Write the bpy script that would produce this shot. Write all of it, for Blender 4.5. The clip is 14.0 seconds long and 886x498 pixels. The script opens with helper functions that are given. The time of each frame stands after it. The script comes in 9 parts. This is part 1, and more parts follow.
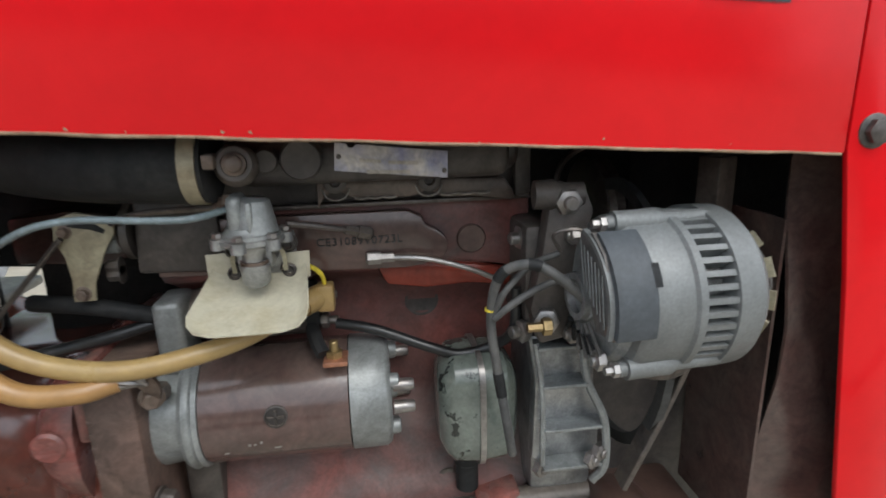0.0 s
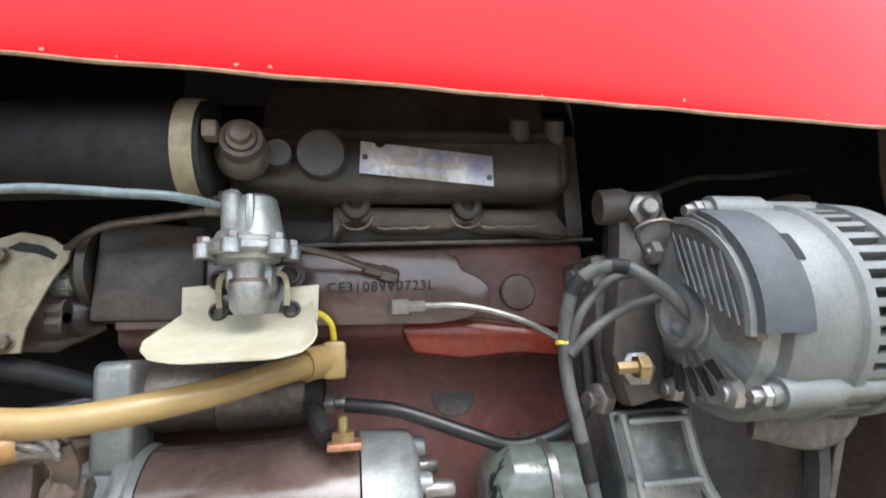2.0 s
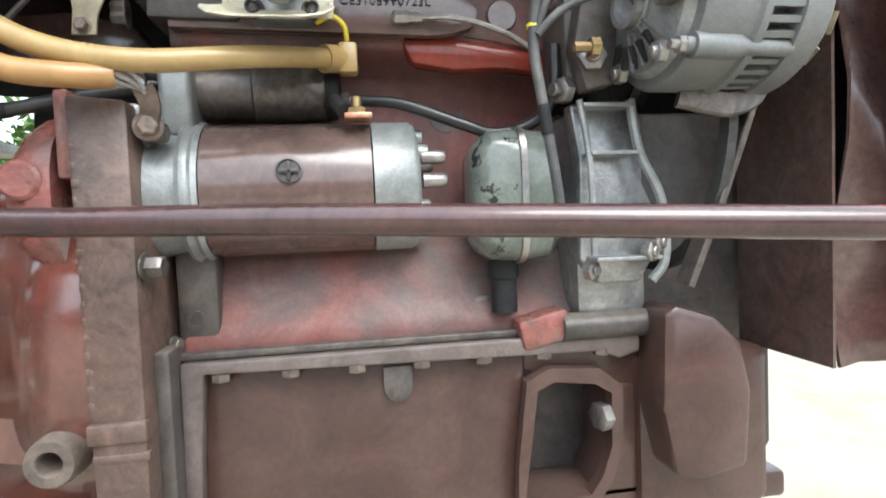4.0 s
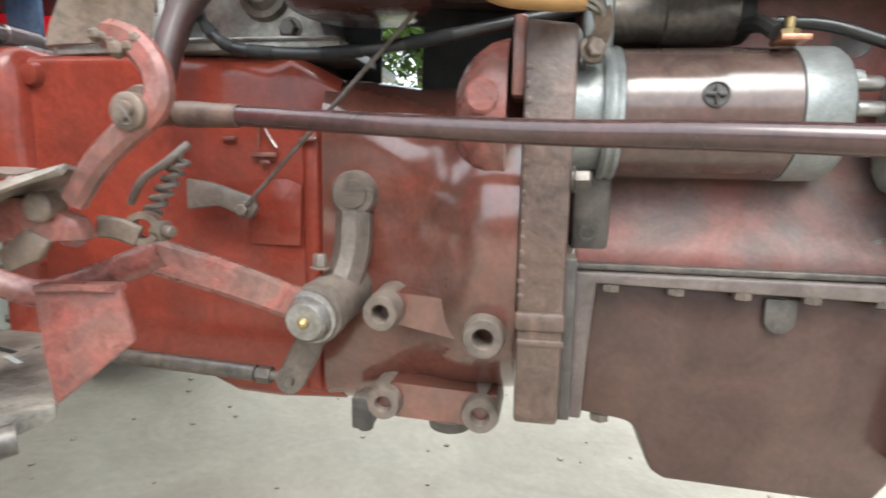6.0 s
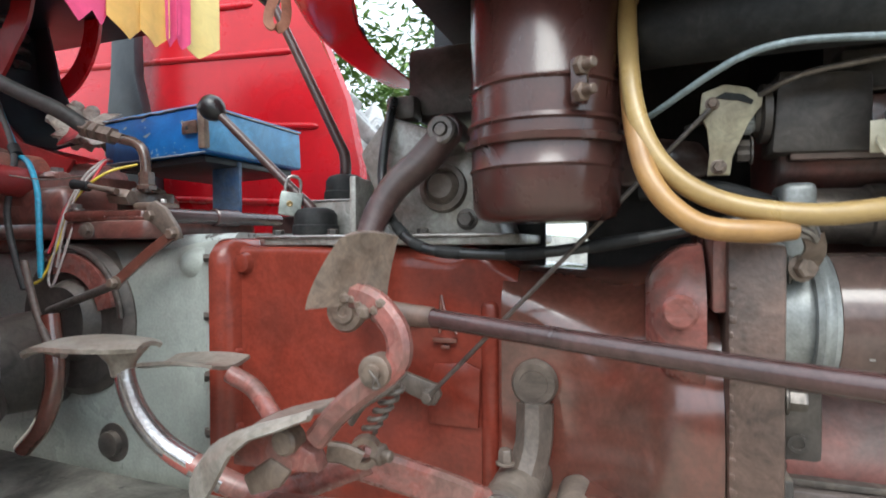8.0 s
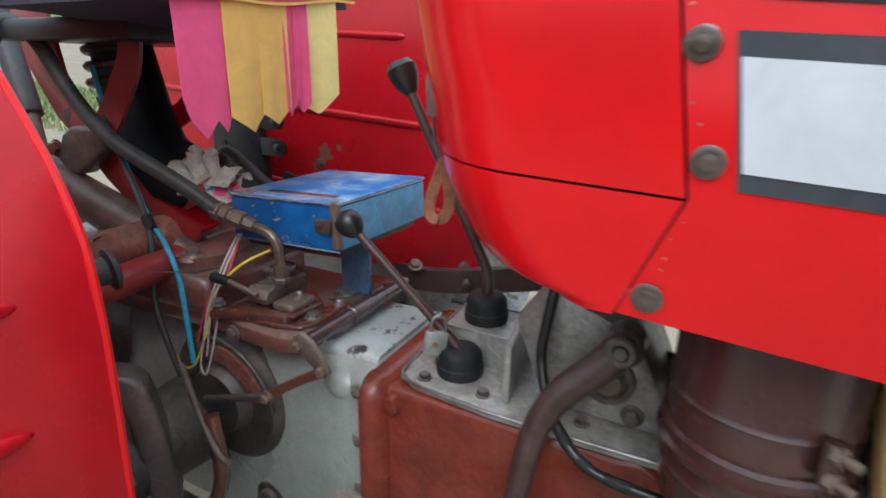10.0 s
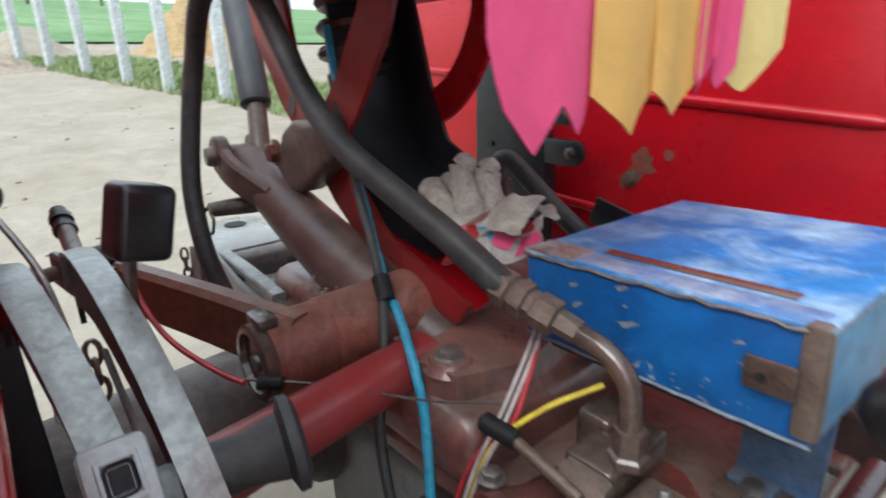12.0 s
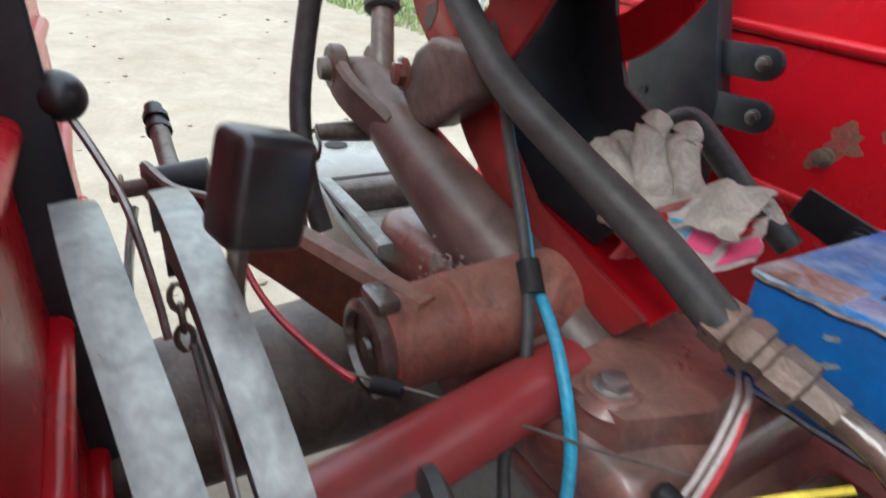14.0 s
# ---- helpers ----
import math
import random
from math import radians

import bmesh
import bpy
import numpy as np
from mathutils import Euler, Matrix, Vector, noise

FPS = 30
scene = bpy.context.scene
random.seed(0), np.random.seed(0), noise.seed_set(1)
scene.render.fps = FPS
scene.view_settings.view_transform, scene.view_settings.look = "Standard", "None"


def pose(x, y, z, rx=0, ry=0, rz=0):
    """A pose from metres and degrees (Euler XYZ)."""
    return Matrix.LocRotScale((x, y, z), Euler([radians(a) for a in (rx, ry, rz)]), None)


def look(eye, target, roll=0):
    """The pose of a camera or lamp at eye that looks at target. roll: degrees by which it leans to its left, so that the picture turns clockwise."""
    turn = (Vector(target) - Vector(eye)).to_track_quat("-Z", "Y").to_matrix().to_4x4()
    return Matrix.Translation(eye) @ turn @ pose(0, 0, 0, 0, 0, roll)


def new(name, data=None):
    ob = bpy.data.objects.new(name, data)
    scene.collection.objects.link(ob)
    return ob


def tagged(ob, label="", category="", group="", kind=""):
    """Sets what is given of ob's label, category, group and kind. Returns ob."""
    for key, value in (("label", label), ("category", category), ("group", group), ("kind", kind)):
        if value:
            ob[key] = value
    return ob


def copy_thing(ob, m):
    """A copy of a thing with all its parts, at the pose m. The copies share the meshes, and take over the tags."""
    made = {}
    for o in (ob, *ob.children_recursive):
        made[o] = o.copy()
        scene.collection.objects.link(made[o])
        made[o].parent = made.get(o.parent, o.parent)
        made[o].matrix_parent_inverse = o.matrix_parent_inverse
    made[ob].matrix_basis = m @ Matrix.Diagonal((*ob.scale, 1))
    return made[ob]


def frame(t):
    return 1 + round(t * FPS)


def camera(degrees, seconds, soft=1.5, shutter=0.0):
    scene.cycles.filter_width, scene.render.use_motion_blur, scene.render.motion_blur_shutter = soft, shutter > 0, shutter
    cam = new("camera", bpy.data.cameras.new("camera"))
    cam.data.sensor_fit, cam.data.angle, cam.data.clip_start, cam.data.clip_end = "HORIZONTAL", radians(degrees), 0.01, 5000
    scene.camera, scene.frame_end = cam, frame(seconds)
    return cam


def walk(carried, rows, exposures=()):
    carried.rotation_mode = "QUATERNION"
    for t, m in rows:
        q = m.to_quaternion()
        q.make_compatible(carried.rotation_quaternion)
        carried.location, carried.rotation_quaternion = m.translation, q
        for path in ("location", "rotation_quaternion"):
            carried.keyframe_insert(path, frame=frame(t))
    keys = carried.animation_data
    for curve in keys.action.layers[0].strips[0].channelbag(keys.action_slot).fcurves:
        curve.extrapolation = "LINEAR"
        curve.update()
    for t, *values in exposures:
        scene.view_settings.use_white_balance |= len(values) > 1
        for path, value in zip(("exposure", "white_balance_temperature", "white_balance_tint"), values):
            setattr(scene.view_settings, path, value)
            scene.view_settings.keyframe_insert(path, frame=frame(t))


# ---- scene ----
cam = camera(77.5, 14.0, soft=1.7, shutter=0.3)
PATH = [
    (0, (0.252, -0.5, 1.011), (0.5, 1.413, 0.483), -1.6),
    (0.3, (0.243, -0.437, 0.944), (0.563, 1.504, 0.583), -1.5),
    (0.5, (0.249, -0.401, 0.913), (0.477, 1.575, 0.712), -0.5),
    (1, (0.24, -0.381, 0.855), (0.524, 1.586, 1.073), -0.2),
    (1.5, (0.219, -0.383, 0.865), (0.547, 1.548, 1.271), -2.1),
    (2, (0.216, -0.405, 0.842), (0.555, 1.537, 1.181), -3.0),
    (2.5, (0.215, -0.439, 0.805), (0.548, 1.521, 1.03), -3.2),
    (3, (0.211, -0.471, 0.765), (0.546, 1.497, 0.88), -2.5),
    (3.2, (0.21, -0.475, 0.747), (0.55, 1.494, 0.826), -2.8),
    (5.3, (0.123, -0.509, 0.664), (0.167, 1.466, 0.351), 0.9),
    (5.5, (0.089, -0.51, 0.668), (0.028, 1.464, 0.352), 1.1),
    (6, (0.014, -0.52, 0.677), (-0.295, 1.433, 0.381), 1.1),
    (6.5, (-0.044, -0.534, 0.68), (-0.531, 1.393, 0.461), 1.3),
    (7, (-0.055, -0.543, 0.703), (-0.652, 1.361, 0.565), 1.0),
    (7.5, (-0.059, -0.55, 0.739), (-0.709, 1.341, 0.703), 0.4),
    (7.7, (-0.06, -0.548, 0.751), (-0.713, 1.343, 0.755), -0.1),
    (9.8, (-0.146, -0.522, 1.179), (-0.983, 1.191, 0.575), 1.0),
    (10, (-0.208, -0.488, 1.178), (-1.053, 1.214, 0.554), 1.1),
    (10.5, (-0.321, -0.385, 1.168), (-1.307, 1.217, 0.488), -1.5),
    (11, (-0.428, -0.266, 1.143), (-1.62, 1.134, 0.357), -6.1),
    (11.3, (-0.478, -0.214, 1.122), (-1.675, 1.166, 0.308), -7.5),
    (11.5, (-0.514, -0.195, 1.12), (-1.709, 1.194, 0.321), -6.9),
    (11.7, (-0.536, -0.199, 1.115), (-1.843, 1.156, 0.44), -6.4),
    (12, (-0.599, -0.204, 1.131), (-2.053, 1.01, 0.491), -1.3),
    (12.3, (-0.636, -0.201, 1.151), (-2.172, 0.9, 0.499), 1.2),
    (12.5, (-0.667, -0.207, 1.154), (-2.269, 0.763, 0.451), 1.5),
    (12.7, (-0.688, -0.205, 1.169), (-2.296, 0.659, 0.351), 2.1),
    (13, (-0.743, -0.203, 1.179), (-2.381, 0.602, 0.362), 1.9),
    (13.2, (-0.774, -0.21, 1.18), (-2.422, 0.594, 0.382), 3.1),
    (13.5, (-0.797, -0.213, 1.182), (-2.406, 0.643, 0.356), 3.6),
    (13.7, (-0.778, -0.206, 1.167), (-2.329, 0.714, 0.303), 4.2),
    (14, (-0.734, -0.188, 1.127), (-2.236, 0.778, 0.227), 4.7),
]
EXPOSURES = [(0, 0.14, 6150, 8), (0.5, 0.95, 6050, 8), (1, 1.2, 6000, 8), (1.5, 1.1, 6000, 8), (2, 1.2, 6000, 8), (3, 1.3, 6000, 8), (5.5, 1.38, 6250, 5), (6.5, 1.3, 6200, 5), (7.5, 1.1, 6050, 4), (9.8, 0.15, 6000, 7), (10.5, 0.2, 6000, 6), (11, 0.4, 6050, 6), (11.5, 0.47, 6050, 6), (12, 0.5, 6000, 6), (13, 0.82, 5600, 5), (14, 0.88, 6000, 6)]
walk(cam, [(t, look(eye, target, roll)) for t, eye, target, roll in PATH], EXPOSURES)

# ==== build ====

# ---------------- light ----------------
world = bpy.data.worlds.new("world")
scene.world = world
world.use_nodes = True
wn = world.node_tree.nodes
wl = world.node_tree.links
sky = wn.new("ShaderNodeTexSky")
sky.sky_type = "NISHITA"
sky.sun_disc = False
sky.sun_elevation = radians(50)
sky.sun_rotation = radians(161.6)
sky.dust_density = 4.0
sky.air_density = 1.0
haze = wn.new("ShaderNodeMixRGB")
haze.inputs["Fac"].default_value = 0.7
# overcast veil: brighter overhead than at the horizon
way = wn.new("ShaderNodeTexCoord")
apart = wn.new("ShaderNodeSeparateXYZ")
wl.new(way.outputs["Generated"], apart.inputs["Vector"])
veil = wn.new("ShaderNodeMapRange")
veil.inputs["From Min"].default_value = 0.0
veil.inputs["From Max"].default_value = 1.0
veil.inputs["To Min"].default_value = 7.5
veil.inputs["To Max"].default_value = 13.0
wl.new(apart.outputs["Z"], veil.inputs["Value"])
tint = wn.new("ShaderNodeMixRGB")
tint.blend_type = "MULTIPLY"
tint.inputs["Fac"].default_value = 1.0
tint.inputs["Color1"].default_value = (0.96, 1.0, 1.05, 1)
wl.new(veil.outputs["Result"], tint.inputs["Color2"])
wl.new(tint.outputs["Color"], haze.inputs["Color2"])
wl.new(sky.outputs["Color"], haze.inputs["Color1"])
bg = wn["Background"]
bg.inputs["Strength"].default_value = 0.15
wl.new(haze.outputs["Color"], bg.inputs["Color"])

sun_lamp = bpy.data.lights.new("sun", "SUN")
sun_lamp.energy = 1.3
sun_lamp.angle = radians(34)
sun_lamp.color = (1.0, 0.96, 0.9)
sun = new("sun", sun_lamp)
sun.matrix_world = look((1.2, -3.6, 4.53), (0, 0, 0))

# ---------------- mesh helpers ----------------
YC = 0.15                     # the tractor's middle plane


def empty_thing(name, loc, label, category, group="", kind=""):
    ob = new(name)
    ob.location = loc
    ob.empty_display_size = 0.05
    return tagged(ob, label, category, group, kind)


def root_loc(ob):
    while ob.parent:
        ob = ob.parent
    return Vector(ob.location)


def finish(bm, angle):
    bmesh.ops.remove_doubles(bm, verts=bm.verts, dist=1e-6)
    bmesh.ops.recalc_face_normals(bm, faces=bm.faces)
    me = bpy.data.meshes.new("mesh")
    bm.to_mesh(me)
    bm.free()
    for p in me.polygons:
        p.use_smooth = True
    me.set_sharp_from_angle(angle=radians(angle))
    return me


def part(name, bm, material, parent, label="", angle=38):
    """Links a bmesh, made in world places, as one mesh under a thing or part."""
    bmesh.ops.translate(bm, verts=bm.verts, vec=-root_loc(parent))
    me = finish(bm, angle)
    me.materials.append(material)
    ob = new(name, me)
    ob.parent = parent
    return tagged(ob, label)


def single(name, bm, material, loc, label, category, group="", kind="", angle=38):
    """A thing that is one mesh."""
    bmesh.ops.translate(bm, verts=bm.verts, vec=-Vector(loc))
    me = finish(bm, angle)
    me.materials.append(material)
    ob = new(name, me)
    ob.location = loc
    return tagged(ob, label, category, group, kind)


def basis(d):
    d = Vector(d).normalized()
    a = Vector((0, 0, 1)) if abs(d.z) < 0.9 else Vector((1, 0, 0))
    u = a.cross(d).normalized()
    return u, d.cross(u), d


def lathe(bm, origin, direction, profile, seg=24, close=True):
    """Turns a profile of (along, radius) round an axis."""
    o = Vector(origin)
    u, v, d = basis(direction)
    rings = []
    for s, r in profile:
        if r < 1e-5:
            rings.append([bm.verts.new(o + d * s)])
        else:
            rings.append([bm.verts.new(o + d * s + (u * math.cos(2 * math.pi * k / seg) + v * math.sin(2 * math.pi * k / seg)) * r) for k in range(seg)])
    for a, b in zip(rings, rings[1:]):
        for k in range(seg):
            q = [a[k % len(a)], a[(k + 1) % len(a)], b[(k + 1) % len(b)], b[k % len(b)]]
            q = list(dict.fromkeys(q))
            if len(q) > 2:
                bm.faces.new(q)
    if close:
        for ring in (rings[0], rings[-1]):
            if len(ring) > 2:
                bm.faces.new(ring)
    return bm


def cyl(bm, a, b, r, r2=None, seg=18, bevel=0.0):
    a, b = Vector(a), Vector(b)
    r2 = r if r2 is None else r2
    n = (b - a).length
    if bevel:
        prof = [(0, r - bevel), (bevel, r), (n - bevel, r2), (n, r2 - bevel)]
    else:
        prof = [(0, r), (n, r2)]
    return lathe(bm, a, b - a, prof, seg)


def curve_points(pts, steps=6):
    pts = [Vector(p) for p in pts]
    if len(pts) < 3:
        return pts
    ext = [pts[0] * 2 - pts[1]] + pts + [pts[-1] * 2 - pts[-2]]
    out = []
    for i in range(1, len(ext) - 2):
        p0, p1, p2, p3 = ext[i - 1:i + 3]
        for k in range(steps):
            t = k / steps
            out.append(0.5 * ((2 * p1) + (p2 - p0) * t + (2 * p0 - 5 * p1 + 4 * p2 - p3) * t * t + (3 * p1 - p0 - 3 * p2 + p3) * t ** 3))
    out.append(pts[-1])
    return out


def tube(bm, pts, r, seg=10, steps=6, r_end=None):
    """A round tube along a smooth line."""
    line = curve_points(pts, steps)
    n = len(line)
    u = basis(line[1] - line[0])[0]
    rings = []
    for i, p in enumerate(line):
        d = (line[min(i + 1, n - 1)] - line[max(i - 1, 0)]).normalized()
        u = (u - d * u.dot(d)).normalized()
        v = d.cross(u)
        rr = r if r_end is None else r + (r_end - r) * i / (n - 1)
        rings.append([bm.verts.new(p + (u * math.cos(2 * math.pi * k / seg) + v * math.sin(2 * math.pi * k / seg)) * rr) for k in range(seg)])
    for a, b in zip(rings, rings[1:]):
        for k in range(seg):
            bm.faces.new((a[k], a[(k + 1) % seg], b[(k + 1) % seg], b[k]))
    bm.faces.new(rings[0])
    bm.faces.new(rings[-1])
    return bm


def bar(bm, pts, w, h, up=(0, 0, 1), steps=5, taper=1.0, bevel=0.0):
    """A flat bar, w across and h along 'up', along a smooth line."""
    line = curve_points(pts, steps)
    n = len(line)
    up = Vector(up)
    rings = []
    for i, p in enumerate(line):
        d = (line[min(i + 1, n - 1)] - line[max(i - 1, 0)]).normalized()
        s = d.cross(up).normalized()
        q = s.cross(d)
        k = 1 + (taper - 1) * i / (n - 1)
        b = bevel
        ring = []
        for a, c in ((-1, -1), (1, -1), (1, 1), (-1, 1)):
            if b:
                e = ((a * (w / 2 - b), c * h / 2), (a * w / 2, c * (h / 2 - b)))
                if a * c > 0:
                    e = e[::-1]
                for x, y in e:
                    ring.append(bm.verts.new(p + s * x * k + q * y * k))
            else:
                ring.append(bm.verts.new(p + s * a * w / 2 * k + q * c * h / 2 * k))
        rings.append(ring)
    m = len(rings[0])
    for a, b in zip(rings, rings[1:]):
        for k in range(m):
            bm.faces.new((a[k], a[(k + 1) % m], b[(k + 1) % m], b[k]))
    bm.faces.new(rings[0])
    bm.faces.new(rings[-1])
    return bm


def prism(bm, outline, origin, u, v, depth, bevel=0.0, seg=2):
    """A flat outline (in u, v) made thick by depth along u x v."""
    o, u, v = Vector(origin), Vector(u).normalized(), Vector(v).normalized()
    n = u.cross(v)
    tmp = bmesh.new()
    lo = [tmp.verts.new(o + u * a + v * b) for a, b in outline]
    hi = [tmp.verts.new(o + u * a + v * b + n * depth) for a, b in outline]
    m = len(outline)
    tmp.faces.new(lo)
    tmp.faces.new(hi)
    for k in range(m):
        tmp.faces.new((lo[k], lo[(k + 1) % m], hi[(k + 1) % m], hi[k]))
    bmesh.ops.recalc_face_normals(tmp, faces=tmp.faces)
    if bevel:
        bmesh.ops.bevel(tmp, geom=list(tmp.edges), offset=bevel, segments=seg, affect="EDGES", profile=0.5, clamp_overlap=True)
    return join(bm, tmp)


def join(bm, other):
    me = bpy.data.meshes.new("tmp")
    other.to_mesh(me)
    other.free()
    bm.from_mesh(me)
    bpy.data.meshes.remove(me)
    return bm


def block(bm, lo, hi, bevel=0.003, m=None, seg=2):
    """A box between two corners, with rounded edges, turned by m round its middle."""
    lo, hi = Vector(lo), Vector(hi)
    tmp = bmesh.new()
    bmesh.ops.create_cube(tmp, size=1)
    bmesh.ops.scale(tmp, verts=tmp.verts, vec=hi - lo)
    if bevel:
        bmesh.ops.bevel(tmp, geom=list(tmp.edges), offset=bevel, segments=seg, affect="EDGES", profile=0.5)
    mid = Matrix.Translation((lo + hi) / 2)
    bmesh.ops.transform(tmp, matrix=mid @ (m.to_4x4() if m else Matrix()), verts=tmp.verts)
    return join(bm, tmp)


def turn(axis, deg):
    return Matrix.Rotation(radians(deg), 4, axis)


def loft(bm, sections, close=True):
    """Skins a row of closed outlines with equal counts."""
    rings = [[bm.verts.new(p) for p in s] for s in sections]
    m = len(rings[0])
    for a, b in zip(rings, rings[1:]):
        for k in range(m):
            bm.faces.new((a[k], a[(k + 1) % m], b[(k + 1) % m], b[k]))
    if close:
        bm.faces.new(rings[0])
        bm.faces.new(rings[-1])
    return bm


def bolt(bm, p, n, r=0.008, h=0.007, washer=True):
    """A hexagon head with a washer and a domed face."""
    p, n = Vector(p), Vector(n).normalized()
    if washer:
        lathe(bm, p - n * 0.001, n, [(0, r * 1.35), (r * 0.2, r * 1.35), (r * 0.28, r * 1.2)], 16)
    lathe(bm, p + n * r * 0.2, n, [(0, r), (h * 0.85, r), (h, r * 0.82)], 6)
    return bm


def stud(bm, p, n, r=0.005, h=0.02):
    p, n = Vector(p), Vector(n).normalized()
    lathe(bm, p - n * 0.002, n, [(0, r), (h, r), (h + 0.001, r * 0.8)], 12)
    lathe(bm, p, n, [(0, r * 1.9), (r * 1.4, r * 1.9), (r * 1.6, r * 1.6)], 6)
    return bm


def ring(bm, p, n, r_out, r_in, depth, seg=28):
    """A flat ring with a through hole."""
    return lathe(bm, p, n, [(0, r_in), (0, r_out), (depth, r_out), (depth, r_in), (0, r_in)], seg, close=False)


def sheet(bm, rows, thick):
    """A thin skin over a grid of points, given thickness and closed edges."""
    n, m = len(rows), len(rows[0])
    P = [[Vector(p) for p in row] for row in rows]
    top, low = [], []
    for i in range(n):
        a, b = [], []
        for k in range(m):
            du = P[min(i + 1, n - 1)][k] - P[max(i - 1, 0)][k]
            dv = P[i][min(k + 1, m - 1)] - P[i][max(k - 1, 0)]
            nn = du.cross(dv)
            nn = nn.normalized() * thick if nn.length > 1e-12 else Vector((0, 0, thick))
            a.append(bm.verts.new(P[i][k]))
            b.append(bm.verts.new(P[i][k] + nn))
        top.append(a)
        low.append(b)
    for i in range(n - 1):
        for k in range(m - 1):
            bm.faces.new((top[i][k], top[i + 1][k], top[i + 1][k + 1], top[i][k + 1]))
            bm.faces.new((low[i][k], low[i][k + 1], low[i + 1][k + 1], low[i + 1][k]))
    for i in range(n - 1):
        for k in (0, m - 1):
            bm.faces.new((top[i][k], low[i][k], low[i + 1][k], top[i + 1][k]))
    for k in range(m - 1):
        for i in (0, n - 1):
            bm.faces.new((top[i][k], top[i][k + 1], low[i][k + 1], low[i][k]))
    return bm


B = bmesh.new

# ---------------- materials ----------------


def material(name, base, dirt, rough=0.5, metal=0.0, scale=14.0, amount=0.45, wear=None, wear_amount=0.0, bump=0.15, fine=260.0, coat=0.0, spec=0.5, grime=0.25, mottle=0.3, dust=0.0):
    """Base colour, patches of a second colour at one scale, fine mottling at another, chips of a third, dust lying on upward faces, relief and uneven gloss."""
    m = bpy.data.materials.new(name)
    m.use_nodes = True
    n, l = m.node_tree.nodes, m.node_tree.links
    b = n["Principled BSDF"]
    co = n.new("ShaderNodeTexCoord")
    big = n.new("ShaderNodeTexNoise")
    big.inputs["Scale"].default_value = scale
    big.inputs["Detail"].default_value = 7
    big.inputs["Roughness"].default_value = 0.62
    big.inputs["Distortion"].default_value = 0.5
    l.new(co.outputs["Object"], big.inputs["Vector"])
    r1 = n.new("ShaderNodeMapRange")
    r1.inputs["From Min"].default_value = 0.62 - amount * 0.45
    r1.inputs["From Max"].default_value = 0.78 - amount * 0.2
    l.new(big.outputs["Fac"], r1.inputs["Value"])
    mix = n.new("ShaderNodeMixRGB")
    mix.inputs["Color1"].default_value = (*base, 1)
    mix.inputs["Color2"].default_value = (*dirt, 1)
    l.new(r1.outputs["Result"], mix.inputs["Fac"])
    small = n.new("ShaderNodeTexNoise")
    small.inputs["Scale"].default_value = fine
    small.inputs["Detail"].default_value = 4
    l.new(co.outputs["Object"], small.inputs["Vector"])
    r2 = n.new("ShaderNodeMapRange")
    r2.inputs["From Min"].default_value = 0.3
    r2.inputs["From Max"].default_value = 0.75
    r2.inputs["To Min"].default_value = 1.0 - grime * 0.6
    r2.inputs["To Max"].default_value = 1.0 + grime * 0.3
    l.new(small.outputs["Fac"], r2.inputs["Value"])
    mul = n.new("ShaderNodeMixRGB")
    mul.blend_type = "MULTIPLY"
    mul.inputs["Fac"].default_value = 1.0
    l.new(mix.outputs["Color"], mul.inputs["Color1"])
    l.new(r2.outputs["Result"], mul.inputs["Color2"])
    out = mul
    mid = n.new("ShaderNodeTexNoise")
    mid.inputs["Scale"].default_value = scale * 2.6
    mid.inputs["Detail"].default_value = 5
    mid.inputs["Roughness"].default_value = 0.68
    mid.inputs["Distortion"].default_value = 1.2
    l.new(co.outputs["Object"], mid.inputs["Vector"])
    rm = n.new("ShaderNodeMapRange")
    rm.inputs["From Min"].default_value = 0.32
    rm.inputs["From Max"].default_value = 0.68
    rm.inputs["To Min"].default_value = 1.0 - mottle
    rm.inputs["To Max"].default_value = 1.0 + mottle * 0.7
    l.new(mid.outputs["Fac"], rm.inputs["Value"])
    mul2 = n.new("ShaderNodeMixRGB")
    mul2.blend_type = "MULTIPLY"
    mul2.inputs["Fac"].default_value = 1.0
    l.new(mul.outputs["Color"], mul2.inputs["Color1"])
    l.new(rm.outputs["Result"], mul2.inputs["Color2"])
    mul = out = mul2
    if wear:
        chip = n.new("ShaderNodeTexNoise")
        chip.inputs["Scale"].default_value = scale * 4.3
        chip.inputs["Detail"].default_value = 5
        chip.inputs["Roughness"].default_value = 0.7
        l.new(co.outputs["Object"], chip.inputs["Vector"])
        r3 = n.new("ShaderNodeMapRange")
        r3.inputs["From Min"].default_value = 0.74 - wear_amount * 0.3
        r3.inputs["From Max"].default_value = 0.77 - wear_amount * 0.3
        l.new(chip.outputs["Fac"], r3.inputs["Value"])
        cm = n.new("ShaderNodeMixRGB")
        cm.inputs["Color2"].default_value = (*wear, 1)
        l.new(mul.outputs["Color"], cm.inputs["Color1"])
        l.new(r3.outputs["Result"], cm.inputs["Fac"])
        out = cm
    if dust:
        geo = n.new("ShaderNodeNewGeometry")
        up = n.new("ShaderNodeSeparateXYZ")
        l.new(geo.outputs["Normal"], up.inputs["Vector"])
        lie = n.new("ShaderNodeMapRange")
        lie.inputs["From Min"].default_value = 0.15
        lie.inputs["From Max"].default_value = 0.95
        lie.inputs["To Max"].default_value = dust
        l.new(up.outputs["Z"], lie.inputs["Value"])
        patch = n.new("ShaderNodeMath")
        patch.operation = "MULTIPLY"
        l.new(lie.outputs["Result"], patch.inputs[0])
        l.new(mid.outputs["Fac"], patch.inputs[1])
